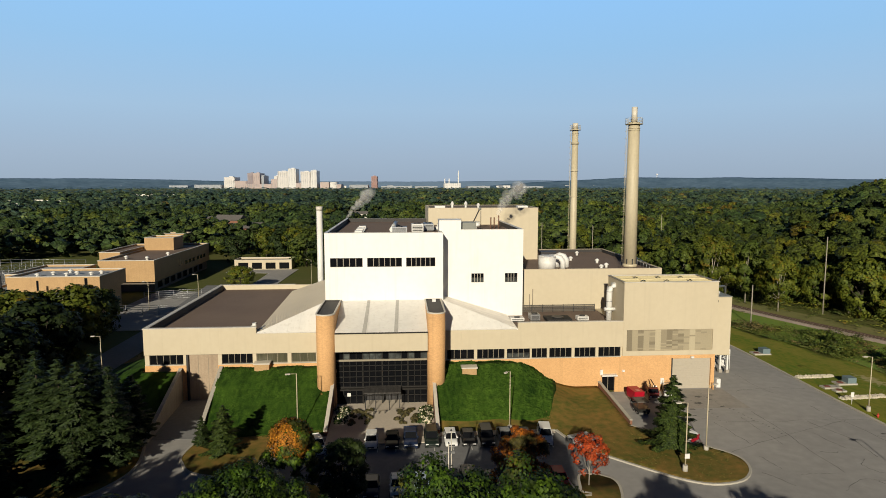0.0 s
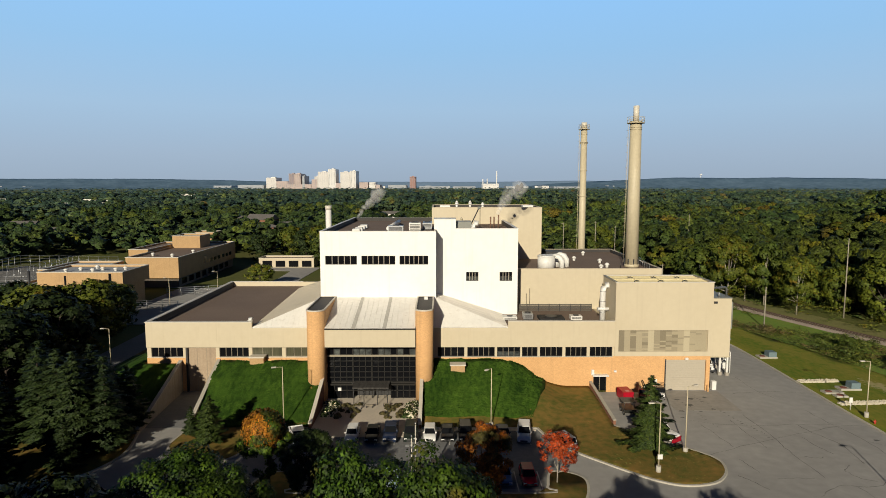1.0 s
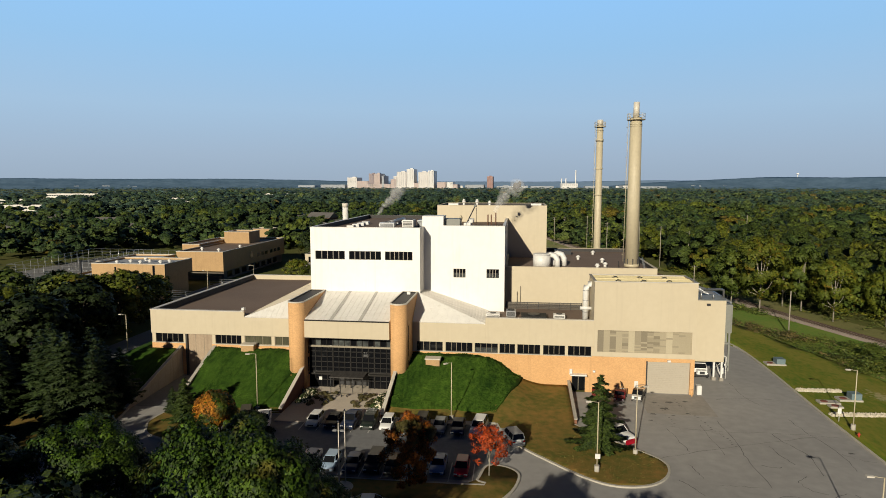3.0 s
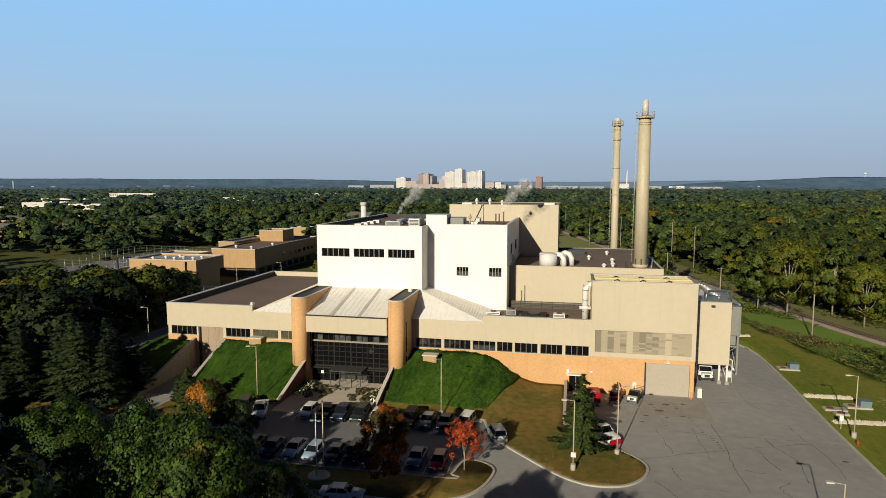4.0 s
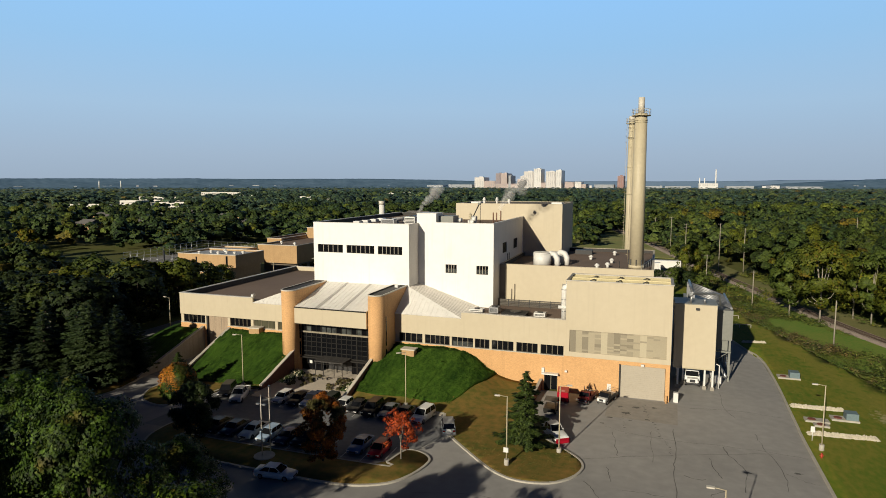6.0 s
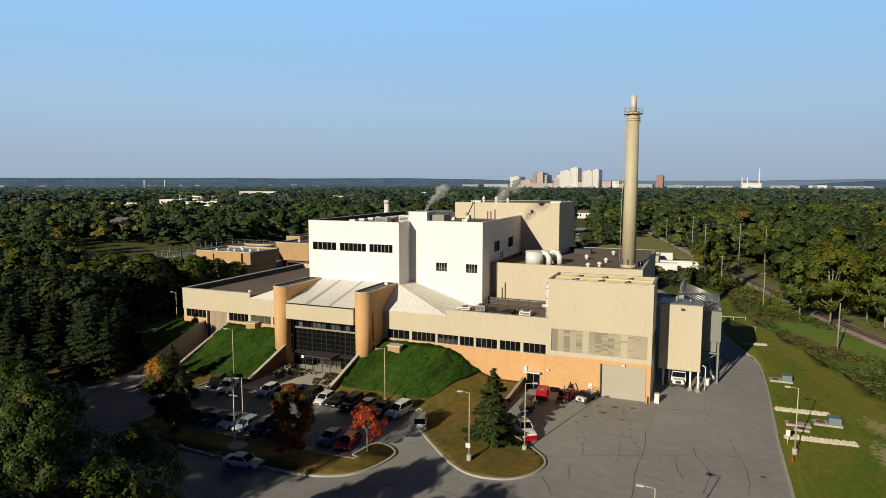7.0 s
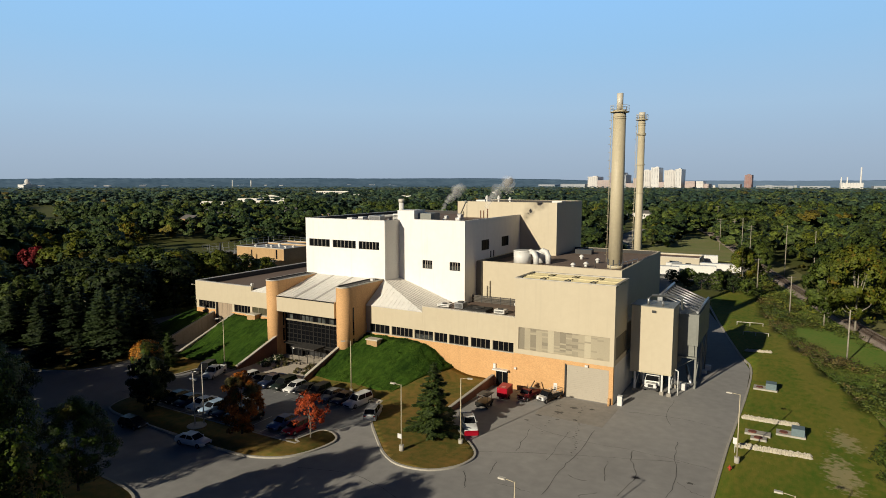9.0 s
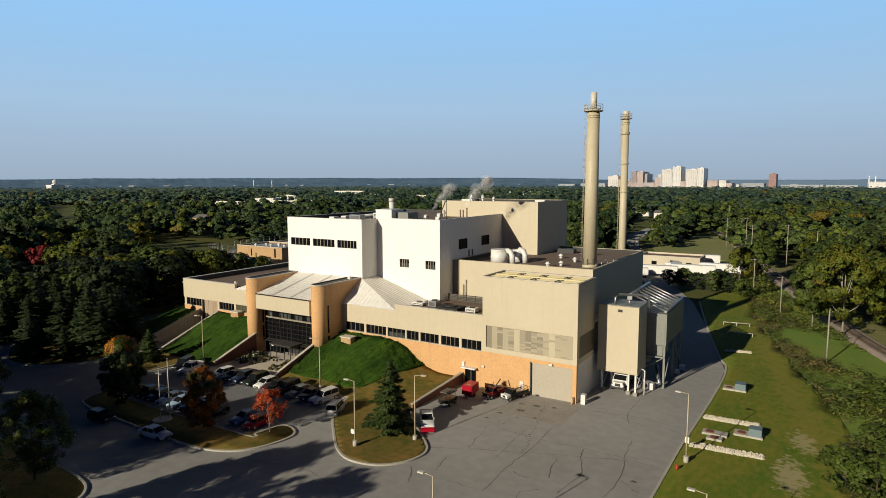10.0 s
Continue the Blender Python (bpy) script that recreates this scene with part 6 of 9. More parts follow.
def car(kind, col, label):
    """A road vehicle at the origin that points to +y."""
    key = (kind, col)
    if key in CARS:
        return CARS[key]
    L, W, H, hood, cr, cf, rr, rf = SHAPES[kind]
    pm = paint(col, COLS[col])
    t = thing({"sedan": "sedan", "hatch": "hatchback", "suv": "sport_utility_vehicle", "pickup": "pickup_truck", "van": "van"}[kind], (0, 0, 0), label, "car" if kind != "pickup" else "pickup truck", "parked cars")
    h = W / 2
    # lower body lofted along its length
    tail = hood + (0.06 if kind == "sedan" else 0.02)
    st = [(-L / 2, 0.86, 0.42, tail - 0.18), (-L / 2 + 0.12, 0.95, 0.30, tail - 0.02), (-L / 2 + 0.7, 1.0, 0.24, tail), (cr, 1.0, 0.22, hood + 0.05), (0.0, 1.0, 0.22, hood + 0.03),
          (cf, 1.0, 0.22, hood + 0.01), (L / 2 - 0.75, 0.98, 0.24, hood - 0.06), (L / 2 - 0.15, 0.93, 0.30, hood - 0.16), (L / 2, 0.80, 0.40, hood - 0.34)]
    bm = B()
    rings = []
    for y, wf, lo, hi in st:
        w = h * wf
        prof = [(-w * 0.94, lo), (-w, lo + 0.16), (-w, (lo + hi) / 2 + 0.1), (-w * 0.93, hi - 0.05), (-w * 0.82, hi), (w * 0.82, hi), (w * 0.93, hi - 0.05), (w, (lo + hi) / 2 + 0.1), (w, lo + 0.16), (w * 0.94, lo)]
        rings.append([bm.verts.new((x, y, z)) for x, z in prof])
    for a, b in zip(rings, rings[1:]):
        for k in range(10):
            bm.faces.new((a[k], a[(k + 1) % 10], b[(k + 1) % 10], b[k])).smooth = True
    bm.faces.new(rings[0]), bm.faces.new(rings[-1][::-1])
    body = part("body", bm, pm, t)
    # greenhouse
    zb = hood + 0.02
    bw, tw = h * 0.90, h * 0.74
    bm = B()
    lo = [bm.verts.new(v) for v in ((-bw, cr, zb), (bw, cr, zb), (bw, cf, zb), (-bw, cf, zb))]
    hi = [bm.verts.new(v) for v in ((-tw, rr, H - 0.05), (tw, rr, H - 0.05), (tw, rf, H - 0.05), (-tw, rf, H - 0.05))]
    for i in range(4):
        bm.faces.new((lo[i], lo[(i + 1) % 4], hi[(i + 1) % 4], hi[i]))
    part("glazing", bm, CAR_GLASS, t)
    bm = B()
    prism(bm, [(-tw - 0.02, rr - 0.02), (tw + 0.02, rr - 0.02), (tw + 0.02, rf + 0.02), (-tw - 0.02, rf + 0.02)], H - 0.055, H)
    bevel(bm, 0.03)
    roof = part("roof", bm, pm, t)
    for s in (-1, 1):
        for (y0, y1) in ((cr, rr), (cf, rf), ((cr + cf) / 2 - 0.1, (rr + rf) / 2 - 0.05)):
            bm = B()
            tube(bm, [(s * bw * 0.985, y0, zb - 0.02), (s * tw * 1.0, y1, H - 0.04)], 0.045, 5)
            part("pillar", bm, pm, roof)
    if kind == "pickup":
        bm = B()
        box(bm, -h * 0.8, h * 0.8, -L / 2 + 0.2, cr - 0.12, hood - 0.02, hood + 0.03)
        part("bed", bm, DARK_METAL, t, "dark open load bed")
        for s in (-1, 1):
            bm = B()
            box(bm, s * h * 0.92 - 0.06, s * h * 0.92 + 0.06, -L / 2 + 0.1, cr - 0.05, hood - 0.1, hood + 0.13)
            part("bed_side", bm, pm, t)
        bm = B()
        box(bm, -h * 0.9, h * 0.9, -L / 2 + 0.05, -L / 2 + 0.13, hood - 0.3, hood + 0.12)
        part("tailgate", bm, pm, t)
    r = 0.38 if kind in ("suv", "pickup", "van") else 0.33
    for x in (-h + 0.11, h - 0.11):
        for y in (-L / 2 + 0.95, L / 2 - 0.9):
            wheel(t, x, y, r)
    for s in (-1, 1):
        bm = B()
        box(bm, s * h * 0.68 - 0.2, s * h * 0.68 + 0.2, L / 2 - 0.16, L / 2 - 0.02, hood - 0.40, hood - 0.24)
        bevel(bm, 0.03)
        part("headlight", bm, LAMP_CLEAR, t)
        bm = B()
        box(bm, s * h * 0.72 - 0.16, s * h * 0.72 + 0.16, -L / 2 - 0.02, -L / 2 + 0.12, tail - 0.34, tail - 0.14)
        part("tail_light", bm, LAMP_RED, t)
        bm = B()
        box(bm, s * (bw + 0.08) - 0.09, s * (bw + 0.08) + 0.09, cf - 0.35, cf - 0.2, zb, zb + 0.14)
        part("mirror", bm, pm, t)
    bm = B()
    box(bm, -h * 0.5, h * 0.5, L / 2 - 0.05, L / 2 + 0.015, 0.42, 0.62)
    part("grille", bm, DARK_METAL, t)
    bm = B()
    box(bm, -0.26, 0.26, -L / 2 - 0.03, -L / 2 + 0.03, 0.5, 0.62)
    part("plate", bm, WHITE_PAINT, t)
    CARS[key] = t
    return t


def park(kind, col, x, y, heading, label):
    """heading: degrees, counter-clockwise from +y."""
    t = car(kind, col, label)
    m = Matrix.Translation((x, y, 0.012)) @ Matrix.Rotation(radians(heading), 4, "Z")
    if (kind, col) not in PLACED:
        PLACED.add((kind, col))
        t.matrix_basis = m
        return t
    c = copy_thing(t, m)
    return tagged(c, label)


for kind, col, x, y, hd, lab in (
        ("hatch", "white", -4.3, 80.5, 180, "white compact hatchback parked on the shaded lot"), ("sedan", "black", -1.5, 80.6, 180, "black sedan parked in the front row"),
        ("pickup", "navy", 1.0, 80.8, 180, "dark navy pickup truck parked in the front row"), ("suv", "green", 3.8, 80.6, 180, "dark green utility vehicle parked in the front row"),
        ("hatch", "white", 6.4, 80.5, 180, "white compact hatchback parked beside the footway"), ("sedan", "black", 8.8, 80.7, 180, "black sedan parked beside the footway"),
        ("suv", "black", 11.3, 80.5, 180, "black utility vehicle parked beside the lawn"), ("sedan", "grey", 13.9, 80.7, 180, "grey sedan parked beside the lawn"),
        ("sedan", "navy", 16.5, 80.5, 180, "dark navy sedan parked beside the lawn"), ("suv", "white", 19.4, 80.4, 172, "large white utility vehicle parked near the lamp post"),
        ("suv", "silver", 24.1, 77.9, 22, "silver grey utility vehicle standing by the kerb"), ("pickup", "white", -11.5, 79.2, 200, "white pickup truck parked by the grass bank"),
        ("suv", "black", -14.6, 80.0, 200, "black utility vehicle beside a white pickup"),
        ("sedan", "black", -6.6, 67.9, 180, "black sedan parked in deep shade"), ("sedan", "navy", -3.7, 67.8, 180, "dark navy sedan parked in deep shade"),
        ("sedan", "white", -0.7, 68.0, 180, "white sedan parked near the flagpoles"), ("hatch", "lightblue", 2.1, 67.6, 180, "light blue hatchback parked near the flagpoles"),
        ("sedan", "navy", 4.9, 67.8, 180, "dark navy sedan parked near the island"), ("suv", "black", 7.5, 67.9, 180, "black utility vehicle parked under the rust tree"),
        ("hatch", "black", 9.9, 67.5, 180, "black hatchback parked under the rust tree"), ("sedan", "blue", 15.3, 68.6, 180, "blue sedan parked beside a red hatchback"),
        ("hatch", "red", 18.2, 68.1, 180, "red hatchback parked at the end of the row"),
        ("sedan", "white", 9.4, 58.3, -84, "white sedan standing on the drive"), ("hatch", "black", -2.7, 57.9, -86, "black off-road vehicle with bright wheels on the drive"),
        ("pickup", "white", 38.2, 80.95, 216, "white work pickup behind a red plough blade")):
    park(kind, col, x, y, hd, lab)


def truck(x, y, heading, col, kind, label, category):
    """Work vehicles of the yard: a cab and its load, built at the origin and then placed."""
    t = thing({"mixer": "dump_truck", "crane": "service_truck", "trailer": "box_trailer", "flat": "utility_cart", "pickup2": "work_pickup"}[kind], (0, 0, 0), label, category)
    pm = paint(col, COLS[col])
    if kind in ("mixer", "crane", "pickup2"):
        s = 1.18 if kind == "mixer" else 1.0
        upper = paint("black", COLS["black"]) if kind == "pickup2" else pm
        w, L = 1.0 * s, 5.6 * s
        bm = B()
        box(bm, -w, w, 0.6 * s, 1.9 * s, 0.6 * s, 1.35 * s)
        bevel(bm, 0.08)
        cab = part("cab", bm, upper, t)
        bm = B()
        lo = [bm.verts.new((sx * w * 0.93, yy, 1.33 * s)) for sx, yy in ((-1, 0.6 * s), (1, 0.6 * s), (1, 1.88 * s), (-1, 1.88 * s))]
        hi = [bm.verts.new((sx * w * 0.86, yy, 1.97 * s)) for sx, yy in ((-1, 0.62 * s), (1, 0.62 * s), (1, 1.38 * s), (-1, 1.38 * s))]
        for i in range(4):
            bm.faces.new((lo[i], lo[(i + 1) % 4], hi[(i + 1) % 4], hi[i]))
        part("glazing", bm, CAR_GLASS, cab)
        bm = B()
        box(bm, -w * 0.9, w * 0.9, 0.55 * s, 1.42 * s, 1.95 * s, 2.05 * s)
        part("roof", bm, upper, cab)
        for sx in (-1, 1):
            for y0, y1 in ((0.6 * s, 0.62 * s), (1.86 * s, 1.40 * s)):
                bm = B()
                tube(bm, [(sx * w * 0.93, y0, 1.31 * s), (sx * w * 0.86, y1, 1.98 * s)], 0.05, 5)
                part("pillar", bm, upper, cab)
        bm = B()
        hw = w * (0.68 if kind == "mixer" else 0.85)
        box(bm, -hw, hw, 1.9 * s, 2.9 * s, 0.55 * s, 1.25 * s)
        bevel(bm, 0.12, 2)
        hd = part("hood", bm, pm, t)
        bm = B()
        box(bm, -w * 0.36, w * 0.36, 2.9 * s, 2.94 * s, 0.72 * s, 1.12 * s)
        part("grille", bm, DARK_METAL, hd)
        bm = B()
        box(bm, -w, w, 2.85 * s, 3.02 * s, 0.42 * s, 0.66 * s)
        part("bumper", bm, DARK_METAL if kind == "mixer" else CHROME, t)
        for sx in (-1, 1):
            bm = B()
            box(bm, sx * w * 0.7 - 0.14, sx * w * 0.7 + 0.14, 2.9 * s, 2.96 * s, 0.75 * s, 0.98 * s)
            part("headlight", bm, LAMP_CLEAR, hd)
            for yy in (2.2 * s, -1.5 * s, -2.4 * s if kind == "mixer" else -1.5 * s - 0.001):
                if yy == -1.5 * s - 0.001:
                    continue
                wheel(t, sx * (w - 0.14), yy, 0.42 * s, 0.28)
        bm = B()
        box(bm, -w * 0.45, w * 0.45, -L * 0.52, 0.6 * s, 0.55 * s, 0.8 * s)
        part("chassis", bm, DARK_METAL, t)
        bm = B()
        if kind == "mixer":
            prism(bm, [(-w, -3.2 * s), (w, -3.2 * s), (w, 0.3 * s), (-w, 0.3 * s)], 0.85 * s, 2.15 * s)
            bevel(bm, 0.06)
            part("dump_body", bm, mat("dark_body", (0.05, 0.05, 0.055), (0.035, 0.035, 0.04), 0.6), t)
        else:
            prism(bm, [(-w, -2.7), (w, -2.7), (w, 0.5), (-w, 0.5)], 0.8, 1.0)
            bed = part("bed", bm, DARK_METAL if kind == "pickup2" else pm, t)
            for sx in (-1, 1):
                bm = B()
                box(bm, sx * (w - 0.05) - 0.05, sx * (w - 0.05) + 0.05, -2.7, 0.5, 1.0, 1.4)
                part("bed_side", bm, pm if kind == "crane" else paint("black", COLS["black"]), bed)
            if kind == "crane":
                bm = B()
                tube(bm, [(-0.3, 0.2, 1.0), (-0.3, 0.2, 2.2), (0.2, -1.6, 2.9)], 0.11, 6)
                part("jib", bm, DARK_METAL, t)
                bm = B()
                tube(bm, [(0.6, 0.3, 1.0), (0.7, -0.2, 2.6)], 0.06, 6)
                part("pole", bm, WHITE_PAINT, t)
                for k in range(3):
                    bm = B()
                    tube(bm, [(-0.7 + k * 0.5, -2.6, 1.3), (-0.6 + k * 0.5, 0.6, 2.25)], 0.07, 6)
                    part("load_pipe", bm, GALV, t)
            else:
                for k in range(4):
                    bm = B()
                    yy = -2.5 + k * 0.95
                    tube(bm, [(-w + 0.05, yy, 1.4), (-w + 0.05, yy, 2.0), (w - 0.05, yy, 2.0), (w - 0.05, yy, 1.4)], 0.04, 5)
                    part("rack_hoop", bm, COPING, t)
                bm = B()
                box(bm, -0.7, 0.7, -1.9, -0.2, 1.0, 1.35)
                part("load", bm, WHITE_PAINT, t)
    elif kind == "trailer":
        bm = B()
        box(bm, -0.85, 0.85, -1.4, 1.4, 0.5, 1.95)
        bevel(bm, 0.28, 4)
        part("box_body", bm, pm, t)
        bm = B()
        box(bm, -0.25, 0.3, -1.0, -0.3, 1.95, 1.98)
        part("roof_mark", bm, paint("pale_red", (0.5, 0.2, 0.2)), t)
        for sx in (-1, 1):
            wheel(t, sx * 0.80, -0.2, 0.3)
        bm = B()
        tube(bm, [(-0.5, -1.35, 0.48), (0, -2.4, 0.48), (0.5, -1.35, 0.48)], 0.06, 6)
        part("drawbar", bm, DARK_METAL, t)
    else:
        bm = B()
        box(bm, -0.8, 0.8, -1.3, 1.2, 0.45, 0.9)
        bevel(bm, 0.08)
        part("body", bm, paint("olive", (0.02, 0.02, 0.018)), t)
        bm = B()
        box(bm, -0.82, 0.82, -1.25, 0.7, 1.66, 1.8)
        bevel(bm, 0.05)
        part("roof", bm, plain("faded_grey_roof", (0.11, 0.095, 0.08), 0.7), t)
        for sx in (-1, 1):
            for yy in (-0.85, 0.55):
                bm = B()
                tube(bm, [(sx * 0.7, yy, 0.85), (sx * 0.7, yy, 1.75)], 0.04, 5)
                part("post", bm, DARK_METAL, t)
                wheel(t, sx * 0.72, yy, 0.3, 0.2)
    t.matrix_basis = Matrix.Translation((x, y, 0.003)) @ Matrix.Rotation(radians(heading), 4, "Z") @ Matrix.Scale({"crane": 0.84, "pickup2": 0.82, "flat": 1.12}.get(kind, 1.0), 4)
    return t


truck(57.2, 112.0, 180, "white", "mixer", "white heavy truck parked under the silo house", "truck")
truck(41.2, 96.4, 165, "darkred", "crane", "dark red service truck loaded with pipes", "truck")
truck(44.2, 97.2, 160, "white", "pickup2", "black work pickup with a white hood and pale rack", "pickup truck")
truck(37.6, 94.6, 5, "red", "trailer", "red rounded box trailer by the brick wall", "trailer")
truck(36.5, 89.4, 180, "grey", "flat", "dark utility cart with a black roof", "utility cart")


# ---- lamp posts and small outdoor things ----
def lamp_post(x, y, h, arm, z0=0.0, concrete=0.9, label="tall grey lamp post on a concrete foot", two=False):
    t = thing("lamp_post", (x, y, z0), label, "lamp post", "lamp posts")
    bm = B()
    cyl(bm, x, y, z0 - 0.1, z0 + concrete, 0.32, 0.30, 14)
    part("foot", bm, CURB, t)
    bm = B()
    tube(bm, [(x, y, z0 + concrete), (x, y, z0 + h)], 0.09, 8, 0.055)
    part("pole", bm, STEEL_TAN, t)
    for a in ([arm, arm + 180] if two else [arm]):
        dx, dy = math.cos(radians(a)), math.sin(radians(a))
        bm = B()
        tube(bm, [(x, y, z0 + h - 0.05), (x + dx * 0.9, y + dy * 0.9, z0 + h + 0.05)], 0.035, 6)
        ar = part("arm", bm, STEEL_TAN, t)
        bm = B()
        box(bm, -0.32, 0.32, -0.16, 0.16, -0.08, 0.06)
        bevel(bm, 0.05)
        bmesh.ops.transform(bm, matrix=Matrix.Translation((x + dx * 1.2, y + dy * 1.2, z0 + h + 0.05)) @ Matrix.Rotation(radians(a), 4, "Z"), verts=bm.verts)
        part("lamp_head", bm, COPING, t)
    return t


for x, y, h, arm, c in ((34.3, 69.95, 8.75, 185, 0.9), (39.8, 75.6, 8.85, 20, 0.7), (71.6, 87.3, 8.7, 180, 0.9), (15.15, 84.1, 8.7, 230, 0.7), (-14.7, 84.3, 8.9, 200, 0.6), (56.8, 53.4, 8.9, 180, 0.9), (77.4, 62.2, 9.0, 180, 0.9)):
    lamp_post(x, y, h, arm, 0.0, c)
t = lamp_post(-52.0, 108.0, 8.8, 180, 0.0, 0.4, "dark lamp post beside the narrow lane")
lamp_post(-58.0, 84.0, 8.0, 180, 0.1, 0.4, "dark lamp post among the spruces")
bm = B()
box(bm, 34.0, 34.6, 69.5, 69.58, 1.9, 2.5)
solid("pole_sign", bm, WHITE_PAINT, "small white sign strapped to a lamp post", "sign")
bm = B()
box(bm, 70.9, 71.4, 90.2, 90.26, 1.3, 2.1)
tube(bm, [(71.15, 90.28, 0.1), (71.15, 90.28, 2.0)], 0.05, 6)
solid("small_sign", bm, WHITE_PAINT, "small white sign on a short post", "sign")
bm = B()
cyl(bm, 4.95, 62.4, 0.1, 0.24, 1.35, 1.3, 24)
solid("flag_pad", bm, CURB, "round concrete pad under the flagpoles", "concrete pad")
for x, y, h in ((4.72, 62.3, 7.8), (5.1, 63.5, 8.75)):
    t = thing("flagpole", (x, y, 0.2), "bare pale flagpole on a round pad", "flagpole", "flagpoles")
    bm = B()
    tube(bm, [(x, y, 0.2), (x, y, h)], 0.085, 10, 0.045)
    part("pole", bm, COPING, t)
    bm = B()
    cyl(bm, x, y, h, h + 0.2, 0.12, 0.06, 10)
    part("ball", bm, CHROME, t)
    if h < 8:
        bm = B()
        tube(bm, [(x - 0.5, y, h - 0.9), (x + 0.5, y, h - 0.9)], 0.04, 6)
        arm = part("crossarm", bm, GALV, t)
        for s in (-0.45, 0.45):
            bm = B()
            box(bm, x + s - 0.2, x + s + 0.2, y - 0.12, y + 0.12, h - 1.02, h - 0.86)
            bevel(bm, 0.03)
            part("floodlight", bm, GALV, arm, "small grey floodlight")
# ground tanks, rock strips
for x0, x1, y0, y1, vault in ((71.8, 74.9, 97.4, 98.9, False), (72.6, 74.5, 95.7, 96.9, False), (75.5, 79.0, 99.1, 100.9, True), (71.7, 75.2, 118.2, 120.2, True)):
    t = thing("utility_vault", (x0, y0, 0), "concrete vault slab with a rusty hatch" + (" and a blue-grey box" if vault else ""), "utility vault", "utility vaults")
    bm = B()
    box(bm, x0, x1, y0, y1, 0.0, 0.38)
    bevel(bm, 0.04)
    part("slab", bm, CURB, t)
    xm = x0 + 0.9
    bm = B()
    cyl(bm, xm, (y0 + y1) / 2, 0.38, 0.46, 0.55, 0.5, 16)
    part("hatch", bm, mat("rust", (0.22, 0.07, 0.045), (0.14, 0.05, 0.035), 0.85), t, "rusty round hatch")
    if vault:
        bm = B()
        box(bm, x1 - 1.7, x1 - 0.15, y0 + 0.15, y1 - 0.1, 0.38, 1.35)
        bevel(bm, 0.22, 3)
        part("housing", bm, mat("blue_grey_shell", (0.16, 0.22, 0.24), (0.12, 0.17, 0.19), 0.6), t, "blue-grey plastic housing")


def rock_strip(x0, y0, x1, y1, n, rng):
    verts, faces = [], []
    for k in range(n):
        f = rng.random()
        x, y = x0 + (x1 - x0) * f, y0 + (y1 - y0) * f + rng.uniform(-0.55, 0.55)
        r = rng.uniform(0.16, 0.38)
        o = len(verts)
        for (a, b, c) in ((1, 0, 0), (-1, 0, 0), (0, 1, 0), (0, -1, 0), (0, 0, 1), (0.5, 0.5, 0.5), (-0.5, -0.6, 0.5)):
            verts.append((x + a * r * rng.uniform(0.7, 1.2), y + b * r * rng.uniform(0.7, 1.2), 0.1 + max(0, c) * r * rng.uniform(0.6, 1.1)))
        faces += [(o, o + 2, o + 5), (o + 2, o + 4, o + 5), (o + 4, o, o + 5), (o + 1, o + 3, o + 6), (o + 3, o + 4, o + 6), (o + 4, o + 1, o + 6), (o, o + 4, o + 3), (o + 1, o + 4, o + 2)]
    me = bpy.data.meshes.new("rock_strip")
    me.from_pydata(verts, [], faces)
    me.materials.append(mat("pale_rubble", (0.66, 0.60, 0.48), (0.50, 0.45, 0.35), 0.95, big=1.5, fine=5, bump=0.3))
    return tagged(new("rock_strip", me), "strip of pale broken rock across the grass", "rocks", kind="stuff")


rng5 = np.random.default_rng(8)
rock_strip(71.2, 103.9, 78.2, 104.3, 900, rng5)
rock_strip(71.2, 92.9, 79.4, 93.5, 1100, rng5)
rock_strip(69.0, 143.8, 73.5, 144.6, 420, rng5)
# timber and pipe rails on the verge further back
for x0, y0, x1, y1 in ((67.5, 158.0, 72.5, 158.6), (65.5, 168.0, 71.0, 168.8)):
    bm = B()
    for k in range(3):
        tube(bm, [(x0 + (x1 - x0) * k / 2, y0 + (y1 - y0) * k / 2, 0), (x0 + (x1 - x0) * k / 2, y0 + (y1 - y0) * k / 2, 0.9)], 0.08, 6)
    tube(bm, [(x0, y0, 0.85), (x1, y1, 0.85)], 0.09, 6)
    solid("pipe_rail", bm, COPING, "pale pipe barrier on the verge", "barrier", "verge barriers")
